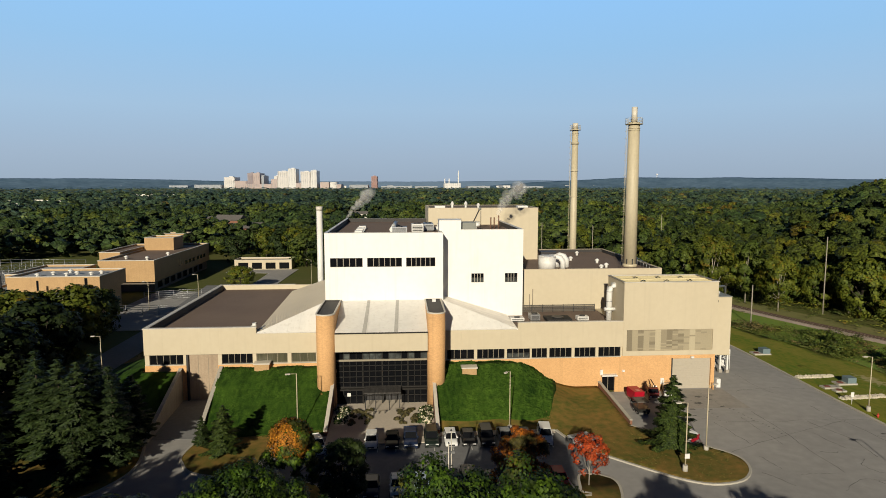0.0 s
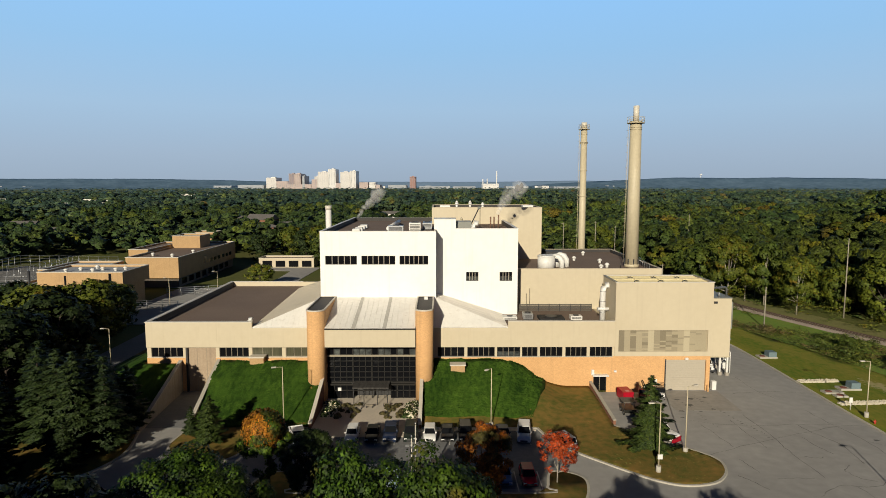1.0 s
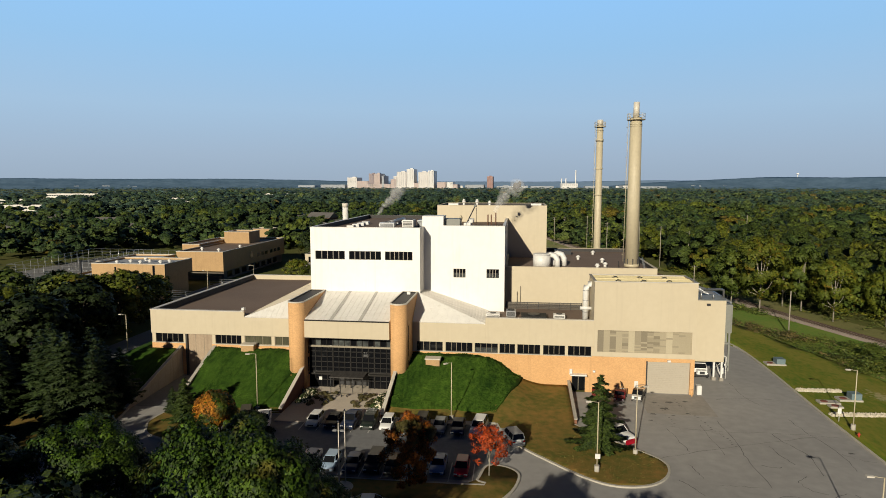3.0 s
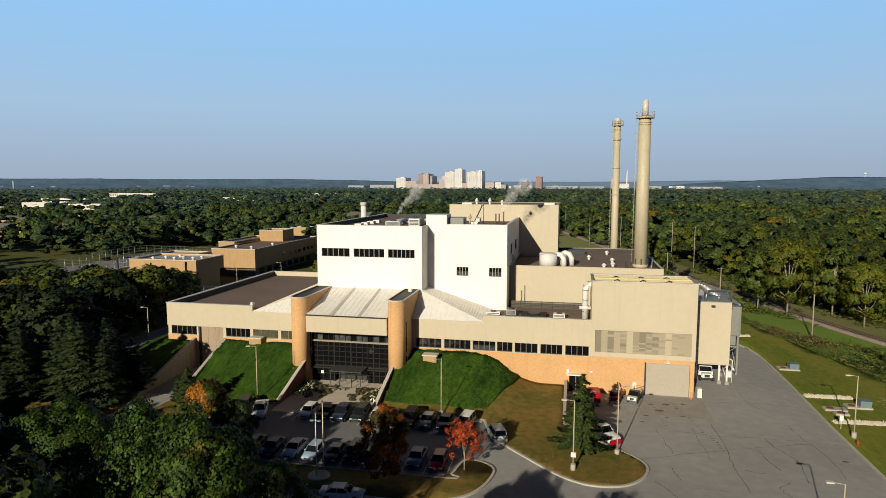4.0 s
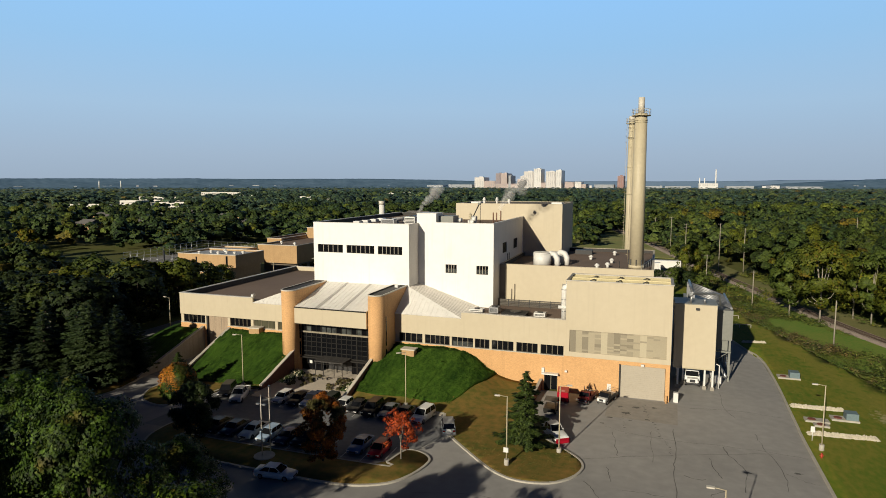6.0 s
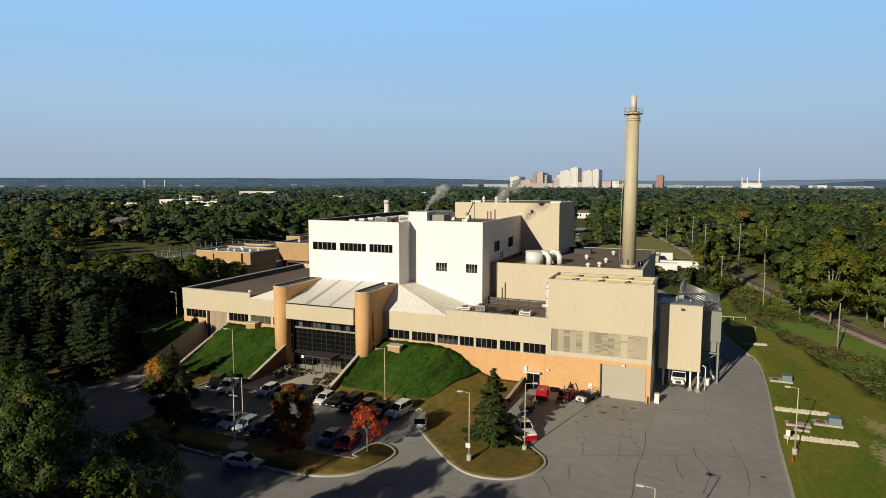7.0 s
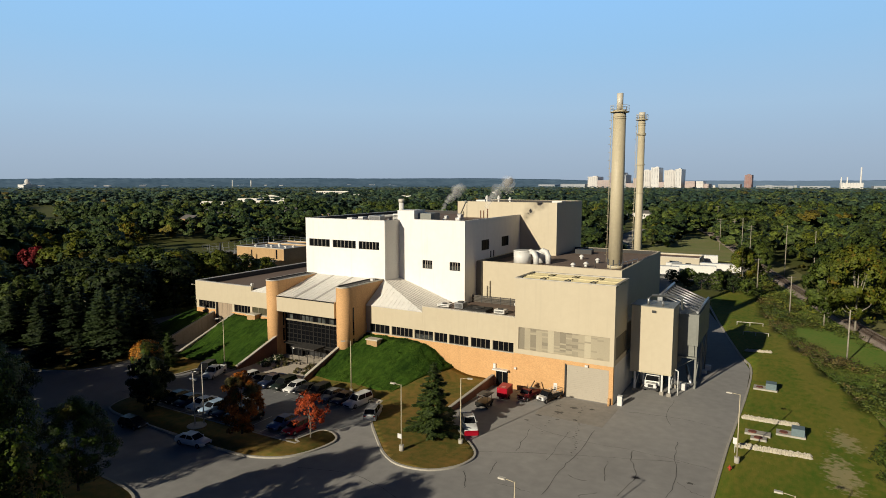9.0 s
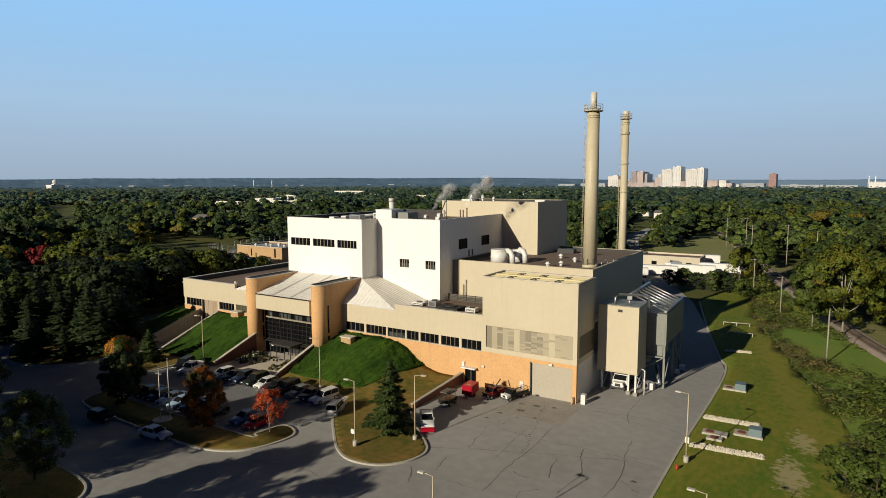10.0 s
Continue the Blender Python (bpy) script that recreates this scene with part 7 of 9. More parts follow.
# planting beds by the entrance
SHRUB = leaf_mat("dry_shrub_leaves", (0.09, 0.075, 0.03), (0.20, 0.14, 0.05))
for x, y, n, sd, fl in ((-9.3, 90.4, 22, 1, True), (3.4, 90.4, 20, 2, True), (-6.3, 90.0, 30, 3, False), (0.5, 90.0, 26, 4, False)):
    rng = np.random.default_rng(sd)
    t = thing("shrub_bed", (x, y, 0.1), "low bed of leafy shrubs with pale blossom" if fl else "low bed of dark green shrubs", "shrub", "shrub beds")
    v, f, v2, f2 = [], [], [], []
    for k in range(n):
        cx, cy = x + rng.uniform(-1, 1) * (0.9 if fl else 1.6), y + rng.uniform(-2.8, 2.8)
        r = rng.uniform(0.5, 0.95) if fl else rng.uniform(0.25, 0.5)
        for q in range(60):
            d = rng.normal(0, 1, 3)
            d /= np.linalg.norm(d)
            d[2] = abs(d[2])
            p = np.array([cx, cy, 0.1]) + d * r * rng.uniform(0.7, 1.0)
            u = np.cross(d, rng.normal(0, 1, 3))
            u /= np.linalg.norm(u)
            w = np.cross(d, u)
            s = rng.uniform(0.06, 0.14)
            tv, tf = (v2, f2) if fl and k < n * 0.8 and q % 3 == 0 else (v, f)
            o = len(tv)
            for a, b in ((-1, -1), (1, -1), (1, 1), (-1, 1)):
                tv.append(tuple(p + (u * a + w * b) * s))
            tf.append((o, o + 1, o + 2, o + 3))
    me = bpy.data.meshes.new("foliage")
    me.from_pydata(v, [], f)
    me.materials.append(LEAF if fl else SHRUB)
    o = new("foliage", me)
    o.parent, o.matrix_parent_inverse = t, t.matrix_basis.inverted()
    if v2:
        me = bpy.data.meshes.new("blossom")
        me.from_pydata(v2, [], f2)
        me.materials.append(FLOWER)
        o = new("blossom", me)
        o.parent, o.matrix_parent_inverse = t, t.matrix_basis.inverted()
        tagged(o, "pale cream blossom")
for x, y in ((-4.9, 91.2), (-3.2, 91.6), (-0.6, 92.3)):
    t = thing("bench", (x, y, 0.1), "small dark bench on the forecourt", "bench", "benches")
    bm = B()
    box(bm, x - 0.55, x + 0.55, y - 0.2, y + 0.2, 0.52, 0.58)
    part("seat", bm, FRAME_TAN, t)
    for s in (-0.45, 0.45):
        bm = B()
        box(bm, x + s - 0.05, x + s + 0.05, y - 0.18, y + 0.18, 0.1, 0.52)
        part("leg", bm, DARK_METAL, t)

# red plough blade and hydrant
bm = B()
prof = [(0.0, 0.0), (0.16, 0.05), (0.10, 0.35), (0.18, 0.72), (0.12, 0.74), (0.02, 0.36)]
for sx in (-1.0, 1.0):
    bm.faces.new([bm.verts.new((sx, 2.75 + a, 0.02 + b)) for a, b in prof])
bm.verts.ensure_lookup_table()
for i in range(6):
    bm.faces.new([bm.verts[k] for k in (i, (i + 1) % 6, 6 + (i + 1) % 6, 6 + i)])
bm.transform(pose(38.2, 80.95, 0, 0, 0, 216))
solid("plough_blade", bm, paint("red", COLS["red"]), "red curved steel plough blade on the asphalt", "snow plough")
bm = B()
cyl(bm, 71.05, 84.7, 0.05, 0.62, 0.13, 0.12, 12)
cyl(bm, 71.05, 84.7, 0.62, 0.78, 0.15, 0.04, 12)
tube(bm, [(70.8, 84.7, 0.45), (71.3, 84.7, 0.45)], 0.07, 8)
solid("fire_hydrant", bm, paint("hydrant_red", (0.40, 0.05, 0.03)), "small red fire hydrant beside the kerb", "hydrant")


# ---- trees ----
def unit(v):
    return v / np.maximum(np.linalg.norm(v, axis=-1, keepdims=True), 1e-9)


def leaf_quads(rng, pos, nrm, size, soft=None):
    """Four-cornered, slightly bent leaf sprays at pos, facing about nrm. Returns arrays (n, 4, 3) of corners and of shading normals."""
    n = len(pos)
    u = unit(np.cross(nrm, rng.normal(0, 1, (n, 3))))
    w = np.cross(nrm, u)
    s = size * rng.uniform(0.55, 1.35, (n, 1))
    k = rng.uniform(0.5, 1.0, (n, 1))
    bend = nrm * s * rng.uniform(-0.5, 0.2, (n, 1))
    q = np.stack([pos - u * s, pos - w * s * k + bend * 0.4, pos + u * s * 0.9 + bend, pos + w * s * k], 1)
    return q, np.repeat(unit(nrm if soft is None else soft)[:, None, :], 4, 1)


def dome(rng, n, height, radius, base, clumps, leaf, firm=0.0, small=0.16, large=0.30):
    """Leaf sprays of a full crown: many small clumps over an uneven dome, with gaps between them."""
    zc, hz = base + (height - base) * 0.46, (height - base) * 0.54
    d = unit(rng.normal(0, 1, (clumps, 3)) + np.array([0, 0, 0.45]))
    a = np.arctan2(d[:, 1], d[:, 0])
    ph = rng.uniform(0, 6.283, 4)
    f = 0.86 + 0.15 * np.sin(2 * a + ph[0] + 2 * d[:, 2]) + 0.11 * np.sin(3 * a + ph[1] - 3 * d[:, 2]) + rng.normal(0, 0.07, clumps)
    c = np.stack([d[:, 0] * radius * f, d[:, 1] * radius * f, zc + d[:, 2] * hz * (0.55 + 0.45 * f), radius * rng.uniform(small, large, clumps)], 1)
    inner = rng.random(clumps) < 0.12
    c[inner, :2] *= 0.6
    wt = c[:, 3] ** 2
    k = rng.choice(clumps, n, p=wt / wt.sum())
    e = unit(rng.normal(0, 1, (n, 3)) + d[k] * 0.7 + np.array([0, 0, 0.25]))
    pos = c[k, :3] + e * c[k, 3:4] * rng.uniform(0.55, 1.1, (n, 1)) * np.array([1, 1, 0.8])
    nrm = unit(e * (0.7 - 0.3 * firm) + d[k] * (0.5 + 0.45 * firm) + rng.normal(0, 0.33 - 0.11 * firm, (n, 3)))
    soft = e * (0.75 - 0.30 * firm) + d[k] * (0.35 + 0.45 * firm) + nrm * 0.35
    q, s = leaf_quads(rng, pos, nrm, leaf, soft)
    return q, s, c, k


def spruce(rng, n, height, radius, leaf):
    """Needle sprays of a conifer: uneven whorls of drooping arms, each a row of narrow side sprays, that narrow to the tip."""
    tiers, arms = max(7, int(height * 1.1)), 10
    f = rng.beta(1.0, 1.7, n)
    ti = np.minimum((f * tiers).astype(int), tiers - 1)
    ft = (ti + 0.5) / tiers
    phase, reach = rng.uniform(0, 6.283, (tiers, 1)), rng.uniform(0.45, 1.15, (tiers, arms))
    swing, lift = rng.normal(0, 0.16, (tiers, arms)), rng.uniform(-0.35, 0.35, (tiers, arms))
    k = rng.integers(arms, size=n)
    R = radius * (1 - ft) ** 0.85 * reach[ti, k] + 0.15
    s = rng.uniform(0.05, 1.0, n) ** 0.6
    a = phase[ti, 0] + 6.283 * k / arms + swing[ti, k]
    side = rng.choice([-1.0, 1.0], n)
    out = np.stack([np.cos(a), np.sin(a)], 1)
    across = np.stack([-np.sin(a), np.cos(a)], 1)
    z = height * (0.08 + 0.90 * ft) + lift[ti, k] * height / tiers - R * (0.30 * s - 0.14 * s ** 3) + 0.03 * height
    wide = (0.30 * R * (1.1 - s) + 0.10) * rng.uniform(0.0, 1.0, n)
    p = out * (R * s)[:, None] + across * (side * wide)[:, None]
    pos = np.stack([p[:, 0], p[:, 1], np.clip(z - 0.25 * wide + rng.normal(0, 0.05, n), 0.3, height)], 1)
    ang = rng.uniform(0.25, 0.95, n) * side
    run = out * np.cos(ang)[:, None] + across * np.sin(ang)[:, None]
    ln = leaf * rng.uniform(0.8, 1.6, (n, 1)) * (0.6 + 0.5 * (1 - ft))[:, None]
    u = unit(np.concatenate([run, rng.uniform(-0.4, 0.12, (n, 1))], 1)) * ln
    up = unit(np.array([0, 0, 1.0]) + rng.normal(0, 0.35, (n, 3)))
    w = unit(np.cross(up, u)) * ln * 0.34
    tip = f > 0.95
    pos[tip, 2] = height * rng.uniform(0.92, 1.0, tip.sum())
    pos[tip, :2] *= 0.3
    q = np.stack([pos - u * 0.6, pos - w - u * 0.1, pos + u, pos + w - u * 0.1], 1)
    nz = np.cross(-w - u * 0.1 + u * 0.6, u * 1.6)
    flip = nz[:, 2] < 0
    q[flip] = q[flip][:, ::-1]
    soft = unit(np.stack([out[:, 0] * 0.75, out[:, 1] * 0.75, np.full(n, 0.7)], 1) + rng.normal(0, 0.18, (n, 3)))
    return q, np.repeat(soft[:, None, :], 4, 1)


def quads_mesh(name, qs, material, tint=None):
    q, soft = qs
    n = len(q)
    me = bpy.data.meshes.new(name)
    me.vertices.add(n * 4)
    me.vertices.foreach_set("co", q.reshape(-1).astype(np.float32))
    me.loops.add(n * 4)
    me.loops.foreach_set("vertex_index", np.arange(n * 4, dtype=np.int32))
    me.polygons.add(n)
    me.polygons.foreach_set("loop_start", np.arange(0, n * 4, 4, dtype=np.int32))
    me.polygons.foreach_set("loop_total", np.full(n, 4, dtype=np.int32))
    at = me.attributes.new("tint", "FLOAT", "POINT")
    at.data.foreach_set("value", np.repeat(np.full(n, 0.45) if tint is None else tint, 4).astype(np.float32))
    nat = me.attributes.new("custom_normal", "FLOAT_VECTOR", "POINT")          # clumps are shaded as rounded masses
    nat.data.foreach_set("vector", soft.reshape(-1).astype(np.float32))
    me.materials.append(material)
    me.update()
    return me


def trunk_mesh(rng, height, r, lobes, material, limbs=7, apart=False):
    """The trunk, and its limbs when they are meshes apart."""
    bm, arms = B(), []
    lean = rng.normal(0, 0.25, 2)
    top = Vector((lean[0], lean[1], height * 0.72))
    tube(bm, [(0, 0, -0.2), (lean[0] * 0.3, lean[1] * 0.3, height * 0.3), tuple(top)], r, 8, r * 0.3)
    idx = rng.permutation(len(lobes))[:limbs]
    for i in idx:
        c = lobes[i]
        f = min(0.9, max(0.3, (c[2] / height) * 0.62))
        s = Vector((lean[0] * f, lean[1] * f, height * 0.72 * f))
        e = Vector((c[0], c[1], c[2]))
        m = s.lerp(e, 0.5) + Vector((0, 0, -0.06 * height))
        arm = B() if apart else bm
        tube(arm, [tuple(s), tuple(m), tuple(e)], r * 0.45, 6, r * 0.1)
        if apart:
            la = bpy.data.meshes.new("limb")
            arm.to_mesh(la)
            arm.free()
            la.materials.append(material)
            arms.append(la)
    me = bpy.data.meshes.new("trunk")
    bm.to_mesh(me)
    bm.free()
    me.materials.append(material)
    return me, arms


TREES = {}


def tree_proto(key, seed, n, height, radius, base, lobes, leaf, leaf_m, bark, label, category="tree", tint=0.45, name="broadleaf_tree", tr=0.2):
    rng = np.random.default_rng(seed)
    q, s, c, k = dome(rng, n, height, radius, base, lobes * 7, leaf)
    t = thing(name, (0, 0, 0), label, category, "trees")
    t_arr = np.clip(tint + rng.normal(0, 0.08, len(c))[k] + rng.normal(0, 0.05, n), 0, 1)
    stem, arms = trunk_mesh(rng, height, tr, c, bark, apart=bark is BARK_PALE)
    for nm, me in [("crown", quads_mesh("crown", (q, s), leaf_m, t_arr)), ("trunk", stem)] + [("limb", la) for la in arms]:
        o = new(nm, me)
        o.parent = t
    TREES[key] = [t, height, False, label]


def spruce_proto(key, seed, n, height, radius, leaf, label, tint=0.4, needles=NEEDLE_SHADED):
    rng = np.random.default_rng(seed)
    t = thing("spruce_tree", (0, 0, 0), label, "tree", "spruces")
    o = new("crown", quads_mesh("crown", spruce(rng, n, height, radius, leaf), needles, np.clip(tint + rng.normal(0, 0.1, n), 0, 1)))
    o.parent = t
    bm = B()
    tube(bm, [(0, 0, -0.2), (0, 0, height * 0.5), (0, 0, height * 0.97)], 0.17, 7, 0.02)
    me = bpy.data.meshes.new("trunk")
    bm.to_mesh(me)
    bm.free()
    me.materials.append(BARK)
    o = new("trunk", me)
    o.parent = t
    TREES[key] = [t, height, False, label]


def plant_tree(key, x, y, h, z=0.1, wide=1.0, label=None, turn=None):
    ent = TREES[key]
    s = h / ent[1]
    m = Matrix.Translation((x, y, z)) @ Matrix.Rotation((x * 1.7 + y * 2.3) if turn is None else turn, 4, "Z") @ Matrix.Diagonal((s * wide, s * wide, s, 1))
    if not ent[2]:
        ent[2] = True
        ent[0].matrix_basis = m
        ob = ent[0]
    else:
        c = ent[0]
        old = c.scale.copy()
        c.scale = (1, 1, 1)
        ob = copy_thing(c, m)
        c.scale = old
    return tagged(ob, label or ent[3])


tree_proto("maple_a", 21, 24000, 14, 4.7, 2.6, 16, 0.125, LEAF_MAPLE, BARK, "leafy green maple with dense clumped foliage", tint=0.42)
tree_proto("maple_b", 22, 24000, 14, 4.6, 2.4, 17, 0.125, LEAF_MAPLE, BARK, "broad green maple tinged with yellow", tint=0.52)
tree_proto("maple_c", 36, 15000, 14, 4.6, 2.4, 17, 0.15, LEAF_MAPLE, BARK, "green maple turning yellow at the top", tint=0.80)
tree_proto("broad_a", 23, 2500, 13, 5.0, 1.8, 14, 0.39, LEAF_DARK, BARK, "dark green broadleaf tree in full leaf", tint=0.4)
tree_proto("broad_b", 24, 2500, 13, 5.2, 1.8, 15, 0.39, LEAF, BARK, "green broadleaf tree in full leaf", tint=0.5)
tree_proto("broad_c", 25, 4500, 12, 4.6, 1.6, 14, 0.30, LEAF, BARK, "broadleaf tree turning yellow-green", tint=0.82)
tree_proto("half_orange", 26, 13000, 7.8, 2.5, 1.5, 11, 0.13, LEAF_MAPLE, BARK, "green round maple with an orange top", tint=0.62, tr=0.14)
tree_proto("dark_round", 41, 15000, 7.8, 2.6, 0.8, 15, 0.13, LEAF_DARK, BARK, "dark round tree on the grass island", tint=0.4, tr=0.14)
tree_proto("rust", 27, 14000, 8.0, 2.6, 0.9, 14, 0.13, LEAF_RUST, BARK, "small maple turned rust orange and brown", tint=0.4, tr=0.14)
tree_proto("red", 28, 2500, 5.6, 1.9, 1.6, 9, 0.11, LEAF_RED, BARK_PALE, "small thin maple turned bright red", tint=0.35, tr=0.09, name="red_maple")
tree_proto("birch_a", 29, 7000, 19, 6.8, 4.4, 12, 0.33, LEAF, BARK_PALE, "tall cottonwood with pale trunk and yellow-green crown", tint=0.86, tr=0.26, name="cottonwood")
tree_proto("birch_b", 30, 4600, 16, 5.0, 4.4, 9, 0.34, LEAF, BARK_PALE, "tall thin tree with a pale trunk", tint=0.55, tr=0.2, name="cottonwood")
spruce_proto("spruce_a", 31, 7800, 10, 3.5, 0.40, "dark dense spruce standing on the lawn")
spruce_proto("spruce_b", 32, 7800, 11, 3.9, 0.42, "dark spruce with drooping branches", 0.5)
spruce_proto("spruce_lit", 34, 12000, 10, 3.9, 0.36, "green full spruce standing in the sun", 0.5, NEEDLE_LIT)
# the orange cap of the half turned tree
rng6 = np.random.default_rng(40)
d = unit(rng6.normal(0, 1, (4200, 3)) + np.array([0.1, -0.3, 0.5]))
q = leaf_quads(rng6, np.array([-0.35, -0.2, 6.1]) + d * np.array([2.1, 2.1, 2.0]) * rng6.uniform(0.8, 1.15, (4200, 1)), unit(d + rng6.normal(0, 0.5, (4200, 3))), 0.12, d)
o = new("orange_top", quads_mesh("orange_top", q, LEAF_ORANGE, np.full(4200, 0.4)))
o.parent = TREES["half_orange"][0]
tagged(o, "orange turned foliage")

plant_tree("maple_a", -12.9, 44.2, 13.8, wide=0.95)
plant_tree("maple_b", -8.4, 43.2, 12.4, wide=0.88)
plant_tree("maple_a", 2.8, 36.4, 17.0, wide=0.74)
plant_tree("maple_b", 7.6, 35.2, 17.2, wide=0.78)
plant_tree("maple_c", 21.6, 30.6, 13.6, wide=0.9)
plant_tree("maple_b", 9.0, 43.6, 10.0, wide=1.05, label="rounded maple tinged with orange beside the drive")
plant_tree("dark_round", -6.4, 63.2, 7.9)
plant_tree("broad_a", -20.6, 42.0, 12.8, wide=0.95)
plant_tree("broad_a", -29.0, 43.0, 12.0)
# the next five stand all but out of view, for their shade
plant_tree("broad_b", -38.5, 41.0, 13.0)
plant_tree("broad_a", -48.0, 42.0, 14.0)
plant_tree("broad_b", -25.0, 34.0, 15.0)
plant_tree("broad_a", -18.0, 33.0, 15.5, wide=0.85)
plant_tree("broad_a", 29.5, 21.0, 15.5, label="maple beside the entrance drive")
# out of view: trees added to shade the drive and the maples
for i, (x, y, h) in enumerate(((-34.0, 34.0, 14.5), (-44.0, 33.0, 14.0), (-54.0, 36.0, 14.0), (-60.0, 44.0, 13.0), (-71.0, 44.0, 13.0), (-82.0, 44.0, 13.0), (-64.0, 34.0, 14.0), (-30.0, 25.0, 16.0), (-42.0, 24.0, 16.0), (-54.0, 25.0, 15.0), (-14.0, 24.0, 15.0), (-10.0, 34.0, 13.0), (-9.0, 15.0, 14.0), (-2.5, 24.5, 16.5), (18.5, 23.0, 15.0), (-7.0, 26.0, 13.5), (17.0, 15.0, 10.0), (-24.0, 17.0, 16.0))):
    plant_tree(("broad_a", "broad_b")[i % 2], x, y, h, label="unseen broadleaf tree shading the entrance drive")
plant_tree("half_orange", -12.2, 67.4, 8.4, turn=0.0)
plant_tree("rust", 12.6, 63.6, 8.3)
plant_tree("red", 21.5, 67.3, 6.0)
plant_tree("spruce_lit", 35.3, 76.3, 10.0, label="dark green spruce on the lawn by the yard")
plant_tree("spruce_lit", -23.4, 79.0, 6.4, wide=1.15, label="small spruce on the grass bank")
plant_tree("spruce_b", -27.0, 81.8, 4.0, label="small dark spruce beside the ramp wall")
for i, (x, y, h) in enumerate(((-47.0, 80.5, 12.5), (-40.2, 77.2, 13.0), (-36.2, 77.2, 10.6), (-43.6, 79.2, 12.8), (-38.2, 80.6, 11.4), (-36.9, 84.2, 9.0), (-42.0, 84.5, 12.0), (-69.0, 74.5, 12.0), (-75.0, 73.0, 11.5), (-63.5, 71.5, 10.5), (-51.5, 77.5, 11.0), (-44.8, 68.2, 8.6), (-56.5, 82.0, 12.5), (-39.3, 83.5, 10.5),
                               (-50.5, 86.5, 12.0), (-57.5, 74.0, 10.5), (-62.5, 78.0, 12.5), (-37.9, 70.8, 6.4), (-66.0, 84.0, 13.0))):
    plant_tree(("spruce_a", "spruce_b")[i % 2], x, y, h, wide=1.08, z=berm_far(x, y) if inside(FAR_LAWN, x, y) else 0.0)
for i, (x, y, h) in enumerate(((-64.0, 110.5, 14.2), (-61.5, 94.5, 14.2), (-78.0, 100.0, 13.5), (-71.0, 118.0, 14.5), (-66.0, 101.0, 13.5), (-72.0, 92.0, 12.5), (-84.0, 92.0, 13.0), (-86.0, 112.0, 13.0),
                               (-80.0, 125.0, 14.0), (-92.0, 124.0, 14.0), (-95.0, 104.0, 13.0), (-66.0, 126.0, 14.2), (-104.0, 118.0, 13.5), (-68.0, 138.0, 11.5), (-80.0, 140.0, 10.5), (-93.0, 140.0, 10.5),
                               (-106.0, 134.0, 12.0), (-75.0, 80.0, 12.0), (-86.0, 78.0, 12.0), (-100.0, 84.0, 13.0), (-114.0, 96.0, 11.0), (-118.0, 126.0, 10.0))):
    plant_tree(("broad_a", "broad_b", "broad_a", "broad_c")[i % 4] if i not in (1, 2) else "broad_a", x, y, h, wide=1.32)
plant_tree("broad_c", -72.0, 150.0, 9.5, wide=1.2, label="yellow-green bushy tree by the brick school")
plant_tree("broad_c", -90.0, 148.0, 9.0, wide=1.2)
tree_proto("amber", 35, 3000, 11, 4.6, 0.9, 13, 0.33, LEAF, BARK, "rounded tree turned amber yellow", tint=0.93)
for x, y, h in ((-191.6, 141.8, 13.0), (-145.6, 124.9, 11.5), (-190.8, 158.7, 12.5), (-173.6, 163.2, 12.0), (-105.1, 116.3, 12.5)):
    plant_tree("broad_c", x, y, h, wide=1.2, label="broad tree turning yellow-green among darker ones")
for x, y, h in ((-144.4, 133.4, 11.5), (-221.3, 202.5, 13.0), (-199.0, 150.0, 12.0)):
    plant_tree("amber", x, y, h, wide=1.15)
tree_proto("crimson", 33, 3000, 9.5, 4.6, 0.8, 12, 0.36, LEAF_CRIMSON, BARK, "rounded tree turned deep crimson", tint=0.35)
plant_tree("crimson", -163.0, 126.5, 10.0, label="rounded tree turned deep crimson")
for i, (x, y, h) in enumerate(((-40.0, 262.0, 15.0), (-33.0, 257.0, 13.5), (-46.0, 276.0, 15.0), (-30.0, 271.0, 14.0), (-53.0, 277.0, 14.0), (-61.0, 283.0, 14.5), (-37.0, 285.0, 15.0), (-72.0, 272.0, 12.0))):
    plant_tree(("broad_b", "broad_a", "broad_c")[i % 3], x, y, h, wide=1.15, label="leafy tree behind the garage row")
for x, y, h in ((87.9, 89.6, 4.4), (90.6, 88.0, 4.8), (91.4, 102.9, 3.4), (94.0, 96.0, 4.2), (95.0, 110.0, 3.6), (93.0, 124.0, 2.8)):
    plant_tree("broad_b", x, y, h, wide=1.5, label="leafy green bush at the lawn's edge")
plant_tree("broad_c", 115.0, 192.0, 10.5, label="small tree turned yellow before the wood")
plant_tree("broad_c", -53.0, 205.0, 7.5, wide=1.5, label="round yellow-green tree on the far lawn")
for i, (x, y, h) in enumerate(((89.2, 170.2, 19.5), (83.4, 175.0, 15.5), (98.5, 179.0, 16.5), (84.6, 182.0, 15.5), (103.0, 160.0, 15.0), (66.5, 239.0, 13.0), (62.0, 233.0, 12.0), (100.5, 172.0, 17.0))):
    plant_tree(("birch_a", "birch_b")[i % 2], x, y, h)


for i, (x, y, h) in enumerate(((42.0, 221.0, 5.0), (47.0, 219.0, 5.8), (51.5, 217.0, 5.2), (56.5, 216.0, 6.0), (61.0, 214.0, 5.5), (65.0, 211.0, 5.0), (58.0, 222.0, 5.5), (45.0, 226.0, 4.6))):
    plant_tree(("broad_a", "broad_b")[i % 2], x, y, h, wide=1.25, label="dark bushy shrub before the trailer yard")


